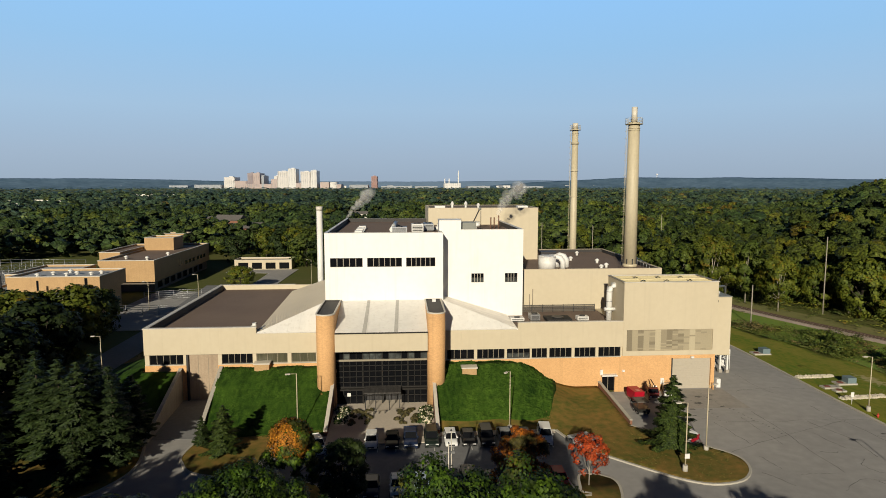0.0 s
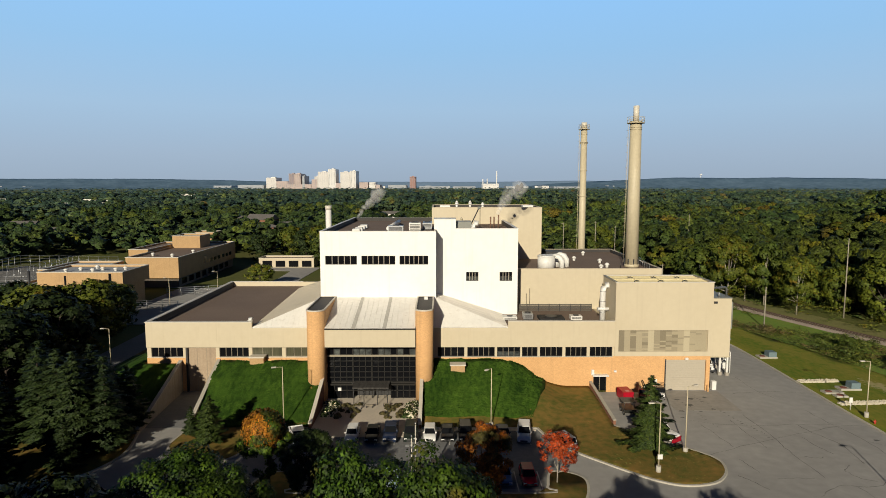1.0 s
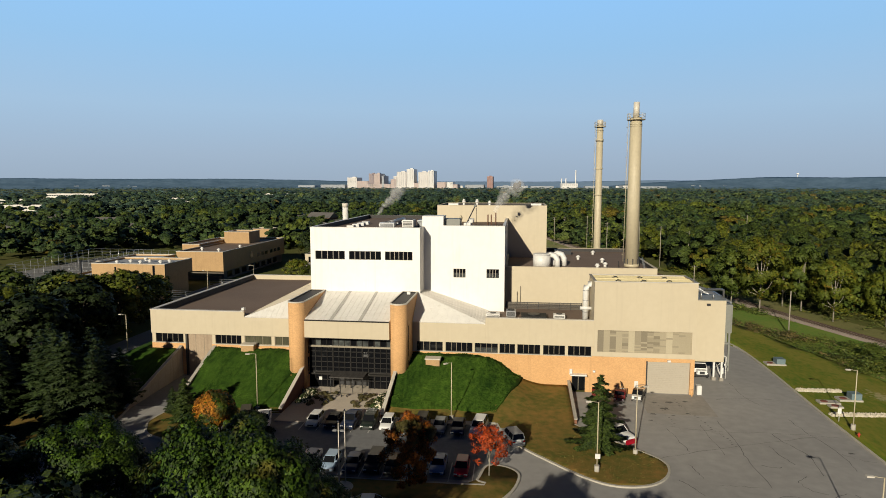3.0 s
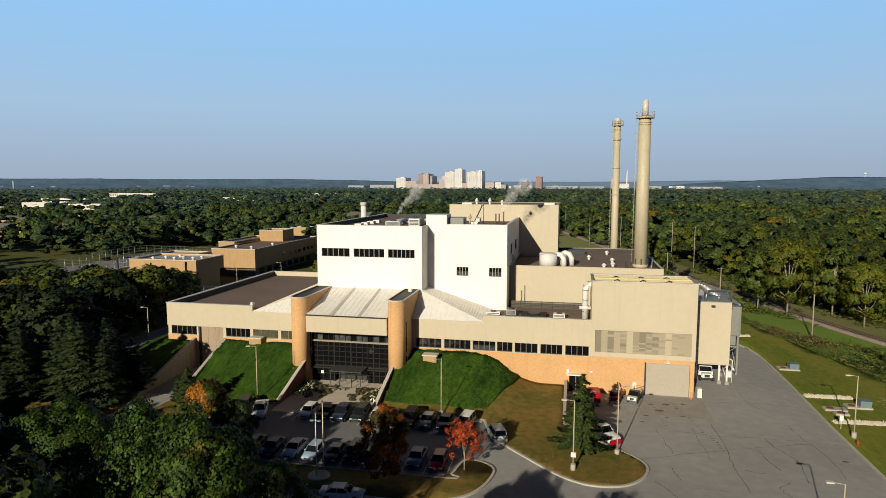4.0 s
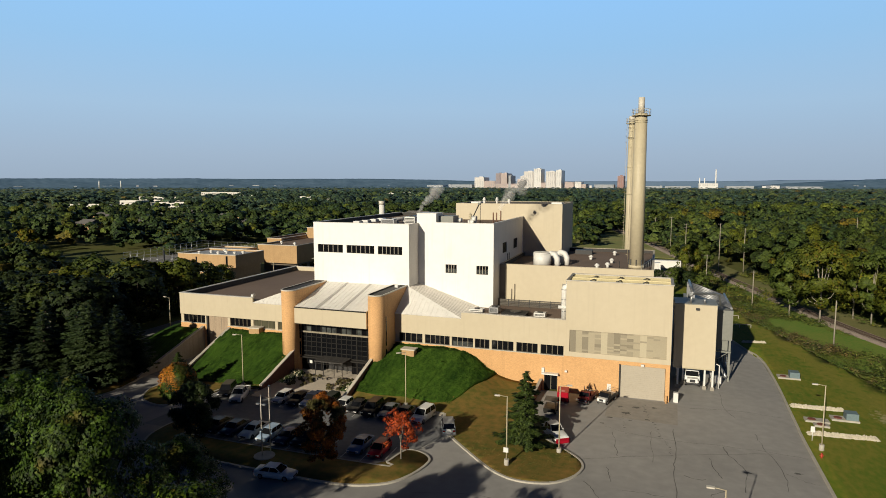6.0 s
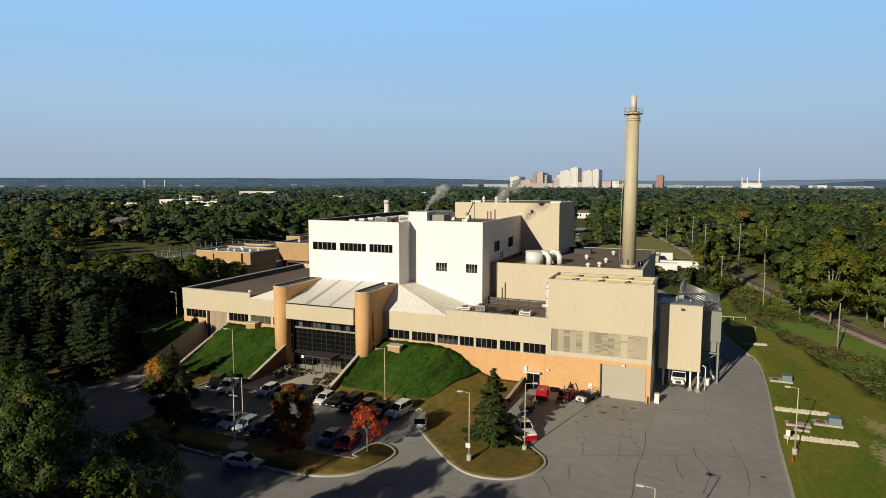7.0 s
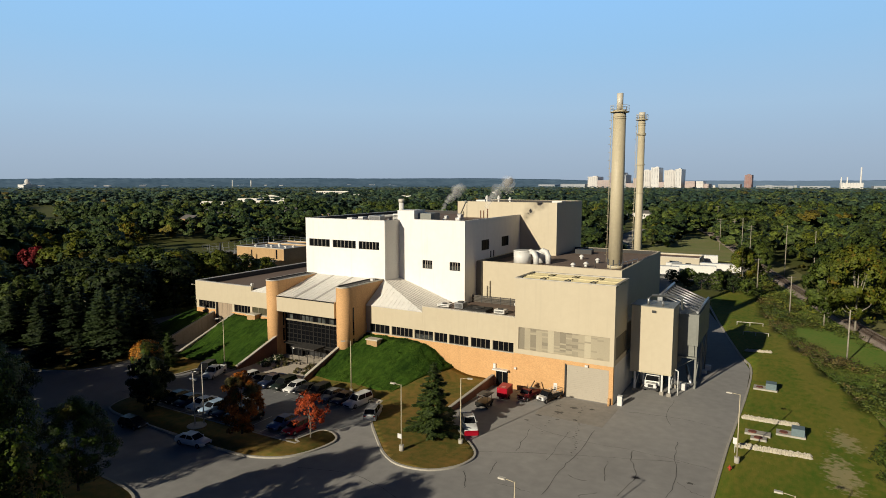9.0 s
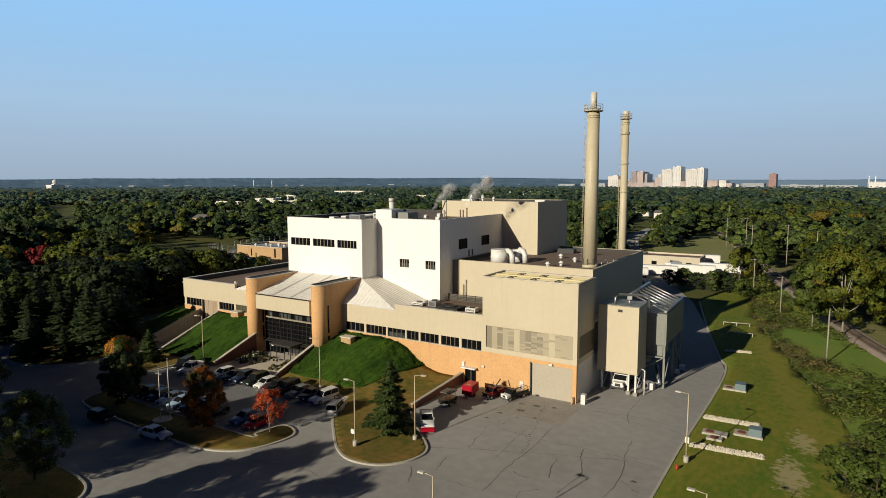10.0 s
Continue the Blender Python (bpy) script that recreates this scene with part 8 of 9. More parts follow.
for x, y, h in ((119.0, 150.0, 15.0), (126.0, 141.0, 14.0), (116.5, 163.0, 12.0)):
    plant_tree("broad_c", x, y, h, label="yellow-green tree at the wood's edge")


# woods: many trees joined, each of loose leaf sprays about an inner mass darkened for shade
RAIL = [(150, 20), (130, 70), (107.5, 127), (93.8, 165.3), (81.7, 214), (74.3, 245), (62, 300), (40, 400), (10, 520), (-40, 700)]


def rail_x(y):
    return float(np.interp(y, [p[1] for p in RAIL], [p[0] for p in RAIL]))


def wood_edge(y):
    """How far the wood stands back from the railway."""
    return float(np.interp(y, (60, 100, 150, 168, 190, 240), (19, 20, 20, 18, 12, 10)))


def wood(x, y, rng):
    xr = rail_x(y) if y < 700 else -40
    edge = xr + wood_edge(y)
    if y > 45 and x > edge:
        return not (x < edge + 5 and rng.random() < 0.5)
    if x > 66:
        return False
    if -24 < x < xr - 5 and y > 196:
        if 8 < x < 66 and 226 < y < 330:
            return False
        if y < 470 and abs(x - float(np.interp(y, [195, 230, 290, 340, 470], [49, 38, 16, -2, -22]))) < 9:
            return False
        if y < 450 and x > 20 and 330 <= y:
            return False
        if y < 330 and x < 8:
            return rng.random() < 0.35
        return y > 226
    if -24 >= x > -68 and y < 330:
        return y > 285 and rng.random() < 0.6
    if x < -60:
        if y < 146:
            return y > 46 and x < (-118 if y > 72 else -100)
        if -170 < x < -62 and 146 < y < 300:
            return False
        if -235 < x <= -170 and 170 < y < 250:
            return rng.random() < 0.6
        if (x + 400) ** 2 / 3600 + (y - 275) ** 2 / 900 < 1:
            return False
        return True
    return y > 200


rngf = np.random.default_rng(63)
for i in range(17):
    y = 112 + 6.6 * i + rngf.uniform(-1.5, 1.5)
    plant_tree(("birch_b", "broad_c", "birch_b", "broad_b")[rngf.integers(4)], rail_x(y) + wood_edge(y) + rngf.uniform(0.5, 5.0), y, rngf.uniform(9.5, 15.5),
               label="slender tree with bare lower trunk at the wood's edge")


def clump_mesh(rng, c, k_lon=6):
    """Uneven rounded leaf masses, one about each centre and radius in c, with shared corners. Returns corners, normals, faces and the mass of each corner."""
    V, N, F, K = [], [], [], []
    for i, (x, y, z, r) in enumerate(c):
        o = len(V)
        ph, sq = rng.uniform(0, 6.283), rng.uniform(0.68, 0.95)
        for b, rr in ((-0.55, 0.85), (0.28, 1.0), (1.12, 0.86)):
            for j in range(k_lon):
                a = ph + 6.283 * (j + 0.5 * (rr == 1.0)) / k_lon
                d = np.array([math.cos(b) * math.cos(a), math.cos(b) * math.sin(a), math.sin(b)])
                V.append(np.array([x, y, z]) + d * r * rng.uniform(0.62, 1.3) * np.array([1, 1, sq]))
                N.append(0.55 * d + unit(np.array([x, y, 1.2 * (z - 4.6)])) + rng.normal(0, 0.30, 3))
                K.append(i)
        for q in range(2):
            for j in range(k_lon):
                p0, p1 = o + q * k_lon + j, o + q * k_lon + (j + 1) % k_lon
                F.append((p0, p1, p1 + k_lon, p0 + k_lon))
        F += [tuple(o + 2 * k_lon + j for j in cap) for cap in (((0, 1, 2, 3),) if k_lon == 4 else ((0, 1, 2, 3), (0, 3, 4, 5)))]
    return np.array(V), unit(np.array(N)), np.array(F), np.array(K)


def woods(name, spots, n_leaf, leaf, seed, label, masses=0, material=LEAF, k_lon=6):
    """Many trees joined: each one of uneven rounded leaf masses with loose sprays over them. spots: x, y, z, height, width, tint."""
    tm = []
    for k in range(8):
        rng = np.random.default_rng(seed + k)
        q, s, c, kk = dome(rng, n_leaf, 11.5, 4.7, 1.0, masses or 9, leaf, 1.0, *((0.26, 0.42) if masses > 15 else (0.32, 0.50) if masses > 6 else (0.5, 0.72)))
        dt = rng.normal(0, 0.035, len(c))
        V, N, F, K = q.reshape(-1, 3), s.reshape(-1, 3), np.arange(n_leaf * 4).reshape(-1, 4), np.repeat(kk, 4)
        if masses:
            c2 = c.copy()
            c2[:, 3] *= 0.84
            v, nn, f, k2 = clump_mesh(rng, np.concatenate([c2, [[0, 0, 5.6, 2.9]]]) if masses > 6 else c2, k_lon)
            # central mass tinted darker: the crown's inner shade as colour
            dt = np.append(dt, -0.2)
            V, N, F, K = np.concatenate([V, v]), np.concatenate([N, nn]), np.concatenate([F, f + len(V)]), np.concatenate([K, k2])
        tm.append((V, N, F, dt[K]))
    rng = np.random.default_rng(seed)
    out, nor, fac, tin, o = [], [], [], [], 0
    for x, y, z, h, w, ti in spots:
        V, N, F, dt = tm[rng.integers(8)]
        a = rng.uniform(0, 6.283)
        c, sn = math.cos(a), math.sin(a)
        T = np.array([[c, -sn, 0], [sn, c, 0], [0, 0, 1.0]])
        out.append(V @ (T * np.array([[w], [w], [h / 11.5]])).T + np.array([x, y, z]))
        nor.append(N @ T.T)
        fac.append(F + o)
        tin.append(np.clip(ti + dt, 0, 1))
        o += len(V)
    V, N, F, tint = np.concatenate(out), np.concatenate(nor), np.concatenate(fac), np.concatenate(tin)
    me = bpy.data.meshes.new(name)
    me.vertices.add(len(V))
    me.vertices.foreach_set("co", V.reshape(-1).astype(np.float32))
    me.loops.add(len(F) * 4)
    me.loops.foreach_set("vertex_index", F.reshape(-1).astype(np.int32))
    me.polygons.add(len(F))
    me.polygons.foreach_set("loop_start", np.arange(0, len(F) * 4, 4, dtype=np.int32))
    me.polygons.foreach_set("loop_total", np.full(len(F), 4, dtype=np.int32))
    for key, kind, field, val in (("tint", "FLOAT", "value", tint), ("custom_normal", "FLOAT_VECTOR", "vector", N)):
        me.attributes.new(key, kind, "POINT").data.foreach_set(field, val.reshape(-1).astype(np.float32))
    me.materials.append(material)
    me.update()
    return tagged(new(name, me), label, "woods", kind="stuff")


def spread(rng, r0, r1, a0, a1, spacing, test, grow=0.0):
    """Uneven scatter over a ring sector about the plant; spacing may grow with distance."""
    pts = []
    r = r0
    while r < r1:
        sp = spacing * (r / r0) ** grow
        n = int((a1 - a0) * r / sp)
        for k in range(n):
            a = a0 + (a1 - a0) * (k + rng.random()) / n
            rr = r + sp * rng.uniform(-0.5, 0.5)
            x, y = 30 + rr * math.sin(a), rr * math.cos(a)
            if test(x, y, rng):
                pts.append((x, y, rr))
        r += sp
    return pts


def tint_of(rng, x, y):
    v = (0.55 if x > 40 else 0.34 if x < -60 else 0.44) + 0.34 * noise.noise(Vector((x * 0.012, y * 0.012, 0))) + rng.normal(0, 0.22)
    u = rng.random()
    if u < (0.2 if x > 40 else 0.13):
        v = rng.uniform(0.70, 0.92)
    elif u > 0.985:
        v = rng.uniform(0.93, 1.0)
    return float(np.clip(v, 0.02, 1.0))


def clear_of(x, y, cx, cy, dx, dy, a, b):
    """Whether (x, y) lies in the ellipse about (cx, cy) whose long half-axis a points along (dx, dy)."""
    u, v = (x - cx) * dx + (y - cy) * dy, (x - cx) * dy - (y - cy) * dx
    return (u / a) ** 2 + (v / b) ** 2 < 1


def clearing(x, y):
    return (clear_of(x, y, -680, 395, -0.885, 0.464, 230, 30) or clear_of(x, y, -385, 256, -0.885, 0.464, 95, 34) or clear_of(x, y, -146, 119, -0.90, 0.43, 30, 10)
            or clear_of(x, y, -200, 210, -0.83, 0.56, 62, 26) or clear_of(x, y, -330, 520, -0.63, 0.77, 120, 24) or clear_of(x, y, -40, 560, -0.1, 1.0, 150, 16) or clear_of(x, y, -520, 250, -0.93, 0.37, 110, 22))


# houses and halls: x, y, length, depth, height, walls (0 tan brick, 1 white siding, 2 red brick)
HOUSES = ((-260, 380, 22, 10, 8, 0), (-236, 376, 16, 8, 6, 1), (-318, 303, 14, 9, 9, 0), (-283, 289, 16, 9, 9.5, 0), (-343, 362, 30, 10, 9, 0), (-264, 314, 14, 9, 9.5, 0),
          (-266, 404, 18, 9, 8, 0), (-112, 415, 18, 12, 11, 2), (-86, 358, 14, 10, 10, 2), (-147, 465, 16, 9, 8, 1), (-128, 480, 14, 9, 8, 1), (-141, 620, 20, 9, 6.5, 1),
          (-110, 625, 24, 9, 6.5, 1), (-70, 640, 18, 9, 6, 1), (-40, 600, 16, 9, 5.5, 1), (-20, 660, 16, 9, 6, 1), (-370, 455, 24, 10, 8, 1), (-330, 440, 20, 10, 8, 1))
HALLS = ((-650, 605, 60, 14, 9), (-600, 640, 46, 14, 11), (-640, 668, 40, 12, 14), (-560, 662, 50, 14, 12), (-585, 560, 34, 10, 7), (-700, 560, 40, 10, 7), (-800, 900, 120, 20, 12), (-560, 1000, 90, 20, 12), (-980, 1300, 160, 30, 14), (-520, 1400, 120, 30, 14))


def open_front(x, y):
    """Whether (x, y) lies on a house or on the open ground south-east of it."""
    for hx, hy, lx, ly, *_ in HOUSES + HALLS:
        gap = 34 if ly < 13 else 60
        d = Vector((35 - hx, -hy)).normalized()
        u, v = (x - hx) * d.x + (y - hy) * d.y, (x - hx) * d.y - (y - hy) * d.x
        if -ly - 6 < u < gap and abs(v) < lx * 0.5 + 3:
            return True
    return False


def wooded(x, y, rng):
    return wood(x, y, rng) and not clearing(x, y) and not (x < 0 and open_front(x, y))


def stand(pts, h0, h1, w0, w1):
    """Trees for the spots pts: taller ones are wider, with whole groups higher or lower than the next."""
    out = []
    for x, y, r in pts:
        f = min(1.0, max(0.0, 0.5 + 0.7 * noise.noise(Vector((x * 0.03, y * 0.03, 7))) + rngw.normal(0, 0.26)))
        out.append((x, y, terrain(x, y), h0 + (h1 - h0) * f, (w0 + (w1 - w0) * f) * rngw.uniform(0.85, 1.15), tint_of(rngw, x, y)))
    return out


rngw = np.random.default_rng(77)
near = spread(rngw, 95, 300, -1.32, 1.15, 9.4, wooded)
mid = spread(rngw, 300, 640, -1.32, 0.95, 10.0, wooded, 0.3)
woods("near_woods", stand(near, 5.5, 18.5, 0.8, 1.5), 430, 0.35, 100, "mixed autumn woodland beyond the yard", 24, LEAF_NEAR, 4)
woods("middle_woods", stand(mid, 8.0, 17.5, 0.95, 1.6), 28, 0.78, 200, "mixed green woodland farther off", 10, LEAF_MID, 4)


def far_wood(x, y, rng):
    if clearing(x, y) or (x < 0 and open_front(x, y)) or clear_of(x, y, -600, 600, -0.74, 0.67, 190, 95):
        return False
    if x < -700 and 0.12 < noise.noise(Vector((x * 0.003, y * 0.003, 5))):
        return False
    return rng.random() < 0.93


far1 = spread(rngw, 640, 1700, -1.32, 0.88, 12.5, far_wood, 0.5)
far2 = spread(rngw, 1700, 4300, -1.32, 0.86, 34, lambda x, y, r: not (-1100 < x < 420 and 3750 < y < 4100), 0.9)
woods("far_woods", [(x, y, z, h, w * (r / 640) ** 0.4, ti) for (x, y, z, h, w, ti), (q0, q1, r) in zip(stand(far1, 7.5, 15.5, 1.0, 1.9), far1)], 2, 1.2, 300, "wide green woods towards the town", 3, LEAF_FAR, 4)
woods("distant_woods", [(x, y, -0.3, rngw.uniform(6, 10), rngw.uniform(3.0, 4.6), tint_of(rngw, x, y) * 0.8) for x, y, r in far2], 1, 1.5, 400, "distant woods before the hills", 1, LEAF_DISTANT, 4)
# brush along the railway and the yard's verge
brush, weeds = [], []


def verge_edge(y):
    return float(np.interp(y, [60, 70, 84, 99, 108, 120.3, 134.4, 157.3, 171, 198, 240], [94, 92, 88.4, 88.7, 88.9, 86.8, 82.5, 77, 73, 69.5, 64.5]))


for k in range(1500):
    y = rngw.uniform(72, 240)
    x = verge_edge(y) + abs(rngw.normal(0, 4.6)) - 0.5
    if x < rail_x(y) - 4.5 and not clear_of(x, y, 87.0, 154, -0.48, 0.88, 19, 5.0) and noise.noise(Vector((x * 0.06, y * 0.06, 9))) > -0.3:
        tall = rngw.uniform(0.25, 0.8) * (2.2 if rngw.random() < 0.08 else 1.0)
        (weeds if noise.noise(Vector((x * 0.09, y * 0.09, 3))) + rngw.normal(0, 0.15) > 0.05 else brush).append((x, y, 0.0, tall, rngw.uniform(0.12, 0.26), rngw.uniform(0.1, 0.62)))
for k in range(1300):
    y = rngw.uniform(60, 215)
    x = rngw.uniform(verge_edge(y) + 0.5, rail_x(y) - 4.5)
    if clear_of(x, y, 87.0, 154, -0.48, 0.88, 21, 6.0) or noise.noise(Vector((x * 0.08, y * 0.08, 21))) < -0.12:
        continue
    tall = rngw.uniform(0.5, 1.5) * (1.6 if rngw.random() < 0.1 else 1.0)
    (weeds if noise.noise(Vector((x * 0.11, y * 0.11, 31))) > 0.16 else brush).append((x, y, 0.0, tall, rngw.uniform(0.2, 0.42), rngw.uniform(0.1, 0.7)))
for k in range(45):
    y = rngw.uniform(185, 245)
    brush.append((rail_x(y) - rngw.uniform(4.5, 15.0), y, 0.0, rngw.uniform(1.2, 4.0), rngw.uniform(0.25, 0.6), tint_of(rngw, y, 3)))
for k in range(230):
    y = rngw.uniform(75, 250)
    f = rngw.random()
    brush.append((rail_x(y) + 7.0 + (wood_edge(y) - 4.0) * f, y, 0.0, rngw.uniform(0.5, 1.2) + 2.6 * f * f * rngw.random(), rngw.uniform(0.22, 0.55), tint_of(rngw, y, 3)))
woods("dry_weeds", weeds, 44, 0.75, 510, "dry rust-brown weeds along the lawn's edge", 0, LEAF_WEED)
woods("verge_brush", brush, 56, 0.75, 500, "tangled green and brown brush along the railway", 0, LEAF_BRUSH)


# ---- railway, poles, neighbouring buildings, town, hills ----
def along(pts, step):
    out = []
    for (x0, y0), (x1, y1) in zip(pts, pts[1:]):
        L = math.hypot(x1 - x0, y1 - y0)
        n = max(1, int(L / step))
        for k in range(n):
            f = k / n
            out.append((x0 + (x1 - x0) * f, y0 + (y1 - y0) * f, (x1 - x0) / L, (y1 - y0) / L))
    return out


RL = rounded(RAIL, 6)
bm = B()
prev = None
for i, (x, y) in enumerate(RL):
    a, b = Vector(RL[max(i - 1, 0)]), Vector(RL[min(i + 1, len(RL) - 1)])
    d = (b - a).normalized()
    cur = [bm.verts.new((x - d.y * o, y + d.x * o, z)) for o, z in ((-3.4, -0.3), (-1.7, 0.42), (1.7, 0.42), (3.4, -0.3))]
    if prev:
        for k in range(3):
            bm.faces.new((prev[k], prev[k + 1], cur[k + 1], cur[k]))
    prev = cur
solid("rail_bed", bm, mat("ballast", (0.37, 0.30, 0.25), (0.25, 0.20, 0.165), 0.95, big=0.3, fine=3, bump=0.5), "brown stone ballast of the railway", "rail bed", kind="structure")
track = thing("railway_track", (RL[0][0], RL[0][1], 0.4), "single railway track with timber sleepers", "railway track", kind="structure")
for o in (-0.72, 0.72):
    bm = B()
    prev = None
    for i, (x, y) in enumerate(RL):
        a, b = Vector(RL[max(i - 1, 0)]), Vector(RL[min(i + 1, len(RL) - 1)])
        d = (b - a).normalized()
        cx, cy = x - d.y * o, y + d.x * o
        cur = [bm.verts.new((cx - d.y * s, cy + d.x * s, z)) for s, z in ((-0.05, 0.45), (-0.05, 0.68), (0.05, 0.68), (0.05, 0.45))]
        if prev:
            for k in range(4):
                bm.faces.new((prev[k], prev[(k + 1) % 4], cur[(k + 1) % 4], cur[k]))
        prev = cur
    part("rail", bm, mat("rail_steel", (0.15, 0.10, 0.075), (0.1, 0.07, 0.05), 0.6, 0.4), track)
tie_me = None
ties = [s for s in along(RL, 0.75) if 95 < s[1] < 260][:295]
for x, y, dx, dy in ties:
    if tie_me is None:
        bm = B()
        box(bm, -1.25, 1.25, -0.12, 0.12, 0.40, 0.5)
        tie_me = bpy.data.meshes.new("sleeper")
        bm.to_mesh(tie_me)
        bm.free()
        tie_me.materials.append(mat("sleeper_timber", (0.08, 0.06, 0.045), (0.05, 0.038, 0.03), 0.95, vary=0.2))
    ob = new("sleeper", tie_me)
    ob.parent, ob.matrix_parent_inverse = track, track.matrix_basis.inverted()
    ob.matrix_basis = Matrix.Translation((x, y, 0)) @ Matrix.Rotation(math.atan2(-dx, dy), 4, "Z")


bm = B()
prev = None
for i, (x, y) in enumerate(RL):
    a, b = Vector(RL[max(i - 1, 0)]), Vector(RL[min(i + 1, len(RL) - 1)])
    d = (b - a).normalized()
    cur = [bm.verts.new((x + d.y * o, y - d.x * o, z)) for o, z in ((3.0, -0.05), (10.5, 0.05), (10.6, -0.4), (3.0, -0.4))]
    if prev:
        for k in range(4):
            bm.faces.new((prev[k], prev[(k + 1) % 4], cur[(k + 1) % 4], cur[k]))
    prev = cur
solid("rail_verge", bm, mat("straw_verge", (0.21, 0.185, 0.06), (0.13, 0.145, 0.035), 0.95, big=0.15, fine=1.5, bump=0.8), "straw coloured grass strip along the railway", "verge", kind="structure")


def utility_pole(x, y, h, arms=1, turn=20, label="weathered grey wooden utility pole"):
    t = thing("utility_pole", (x, y, 0), label, "utility pole", "utility poles")
    bm = B()
    tube(bm, [(x, y, terrain(x, y) - 0.3), (x, y, terrain(x, y) + h)], 0.17, 8, 0.11)
    part("pole", bm, BARK_PALE, t)
    for k in range(arms):
        z = terrain(x, y) + h - 0.4 - k * 1.1
        c, s = math.cos(radians(turn)), math.sin(radians(turn))
        bm = B()
        tube(bm, [(x - 1.1 * c, y - 1.1 * s, z), (x + 1.1 * c, y + 1.1 * s, z)], 0.06, 5)
        part("crossarm", bm, BARK_PALE, t)
    return t


utility_pole(86.2, 144.5, 10.4, 0)
utility_pole(113.4, 156.5, 21.0, 0, label="very tall bare wooden utility pole")
utility_pole(76.3, 186.2, 10.5, 1)
utility_pole(67.0, 223.0, 10.5, 1)
utility_pole(98.0, 276, 14.0, 1)
utility_pole(130.0, 300, 20.0, 0)
utility_pole(74.0, 260, 19.0, 1)
utility_pole(83.0, 262, 17.0, 0)
utility_pole(62.0, 268, 18.0, 2)
utility_pole(57.0, 300, 19.0, 1)
utility_pole(44.0, 345, 16.0, 2)
utility_pole(50.0, 350, 16.0, 2)
utility_pole(30.0, 470, 18.0, 1)
lamp_post(-31.0, 213.0, 9.0, 180, -0.2, 0.3, "curved street lamp on the far lawn")
lamp_post(-59.9, 184.3, 8.5, 180, -0.2, 0.3, "street lamp beside the brick school")
lamp_post(-70.2, 174.3, 8.0, 180, -0.2, 0.3, "floodlight pole by the brick school")


def flat_building(name, x0, x1, y0, y1, h, material, label, roof=ROOF_GRAVEL, group="", holes=(), band=0.0, side=None, base_z=-0.3):
    """A plain flat-roofed house: walls with thickness, sunk roof, coping, windows in the front."""
    t = thing(name, (x0, y0, 0), label, "building", group)
    th = 0.4
    for a, b, c, d, m in ((x0, x1, y0, y0 + th, material), (x0, x1, y1 - th, y1, material), (x0, x0 + th, y0 + th, y1 - th, material), (x1 - th, x1, y0 + th, y1 - th, side or material)):
        bm = B()
        box(bm, a, b, c, d, base_z, h)
        part("wall", bm, m, t)
    bm = B()
    box(bm, x0 + th, x1 - th, y0 + th, y1 - th, h - 0.8, h - 0.45)
    part("roof", bm, roof, t)
    bm = B()
    for a, b, c, d in ((x0 - 0.1, x1 + 0.1, y0 - 0.1, y0 + th), (x0 - 0.1, x1 + 0.1, y1 - th, y1 + 0.1), (x0 - 0.1, x0 + th, y0 + th, y1 - th), (x1 - th, x1 + 0.1, y0 + th, y1 - th)):
        box(bm, a, b, c, d, h, h + 0.18)
    part("coping", bm, COPING, t)
    for a, b, c, d, face in holes:
        bm = B()
        if face == "s":
            box(bm, a, b, y0 - 0.03, y0 + 0.05, c, d)
        else:
            box(bm, x1 - 0.05, x1 + 0.03, a, b, c, d)
        w = part("window", bm, FRAME_DARK, t)
        bm = B()
        if face == "s":
            box(bm, a + 0.1, b - 0.1, y0 - 0.04, y0 - 0.031, c + 0.1, d - 0.1)
        else:
            box(bm, x1 + 0.031, x1 + 0.04, a + 0.1, b - 0.1, c + 0.1, d - 0.1)
        part("pane", bm, GLASS_DARK, w)
    return t


PALE_ROOF = mat("pale_membrane", (0.36, 0.38, 0.41), (0.29, 0.305, 0.33), 0.8, big=0.1, fine=1)
flat_building("school_building", -103.0, -79.5, 166.8, 182.3, 10.5, BRICK_TAN, "low tan brick school wing with a pale flat roof", PALE_ROOF, holes=[(-95.6, -95.0, 6.9, 9.6, "s"), (-83.4, -82.6, 6.9, 10.2, "s")], base_z=6.45)
flat_building("school_terrace", -112.0, -81.0, 156.0, 182.2, 6.4, BRICK_TAN, "brick ground storey with a pale flat terrace roof", PALE_ROOF)
flat_building("school_building", -97.3, -79.7, 203.5, 261.0, 10.1, BRICK_TAN, "long tan brick school block raised over a shaded ground floor", holes=[(y, y + 2.6, 5.2, 6.6, "e") for y in (232, 236, 240, 245, 249, 253)] + [(226, 228, 5.4, 8, "e")], base_z=3.2)
# storey's wall colour is darkened for the shade under the overhang
flat_building("school_block", -96.0, -80.6, 205.5, 260.0, 3.15, mat("shaded_render", (0.20, 0.17, 0.14), (0.16, 0.135, 0.11), 0.9), "recessed dark ground floor under the school block", holes=[(208 + 6 * k, 212 + 6 * k, 0.5, 2.6, "e") for k in range(8)])
flat_building("school_building", -113.0, -97.6, 182.5, 203.2, 9.0, BRICK_TAN, "low link wing of the brick school with a pale roof", PALE_ROOF)
flat_building("roof_house", -97.0, -86.2, 239.5, 250.0, 14.3, BRICK_TAN, "tan brick plant room on the school roof", base_z=9.2)
flat_building("school_building", -104.5, -97.5, 220.0, 250.0, 11.0, BRICK_TAN, "tan brick school wing set back")
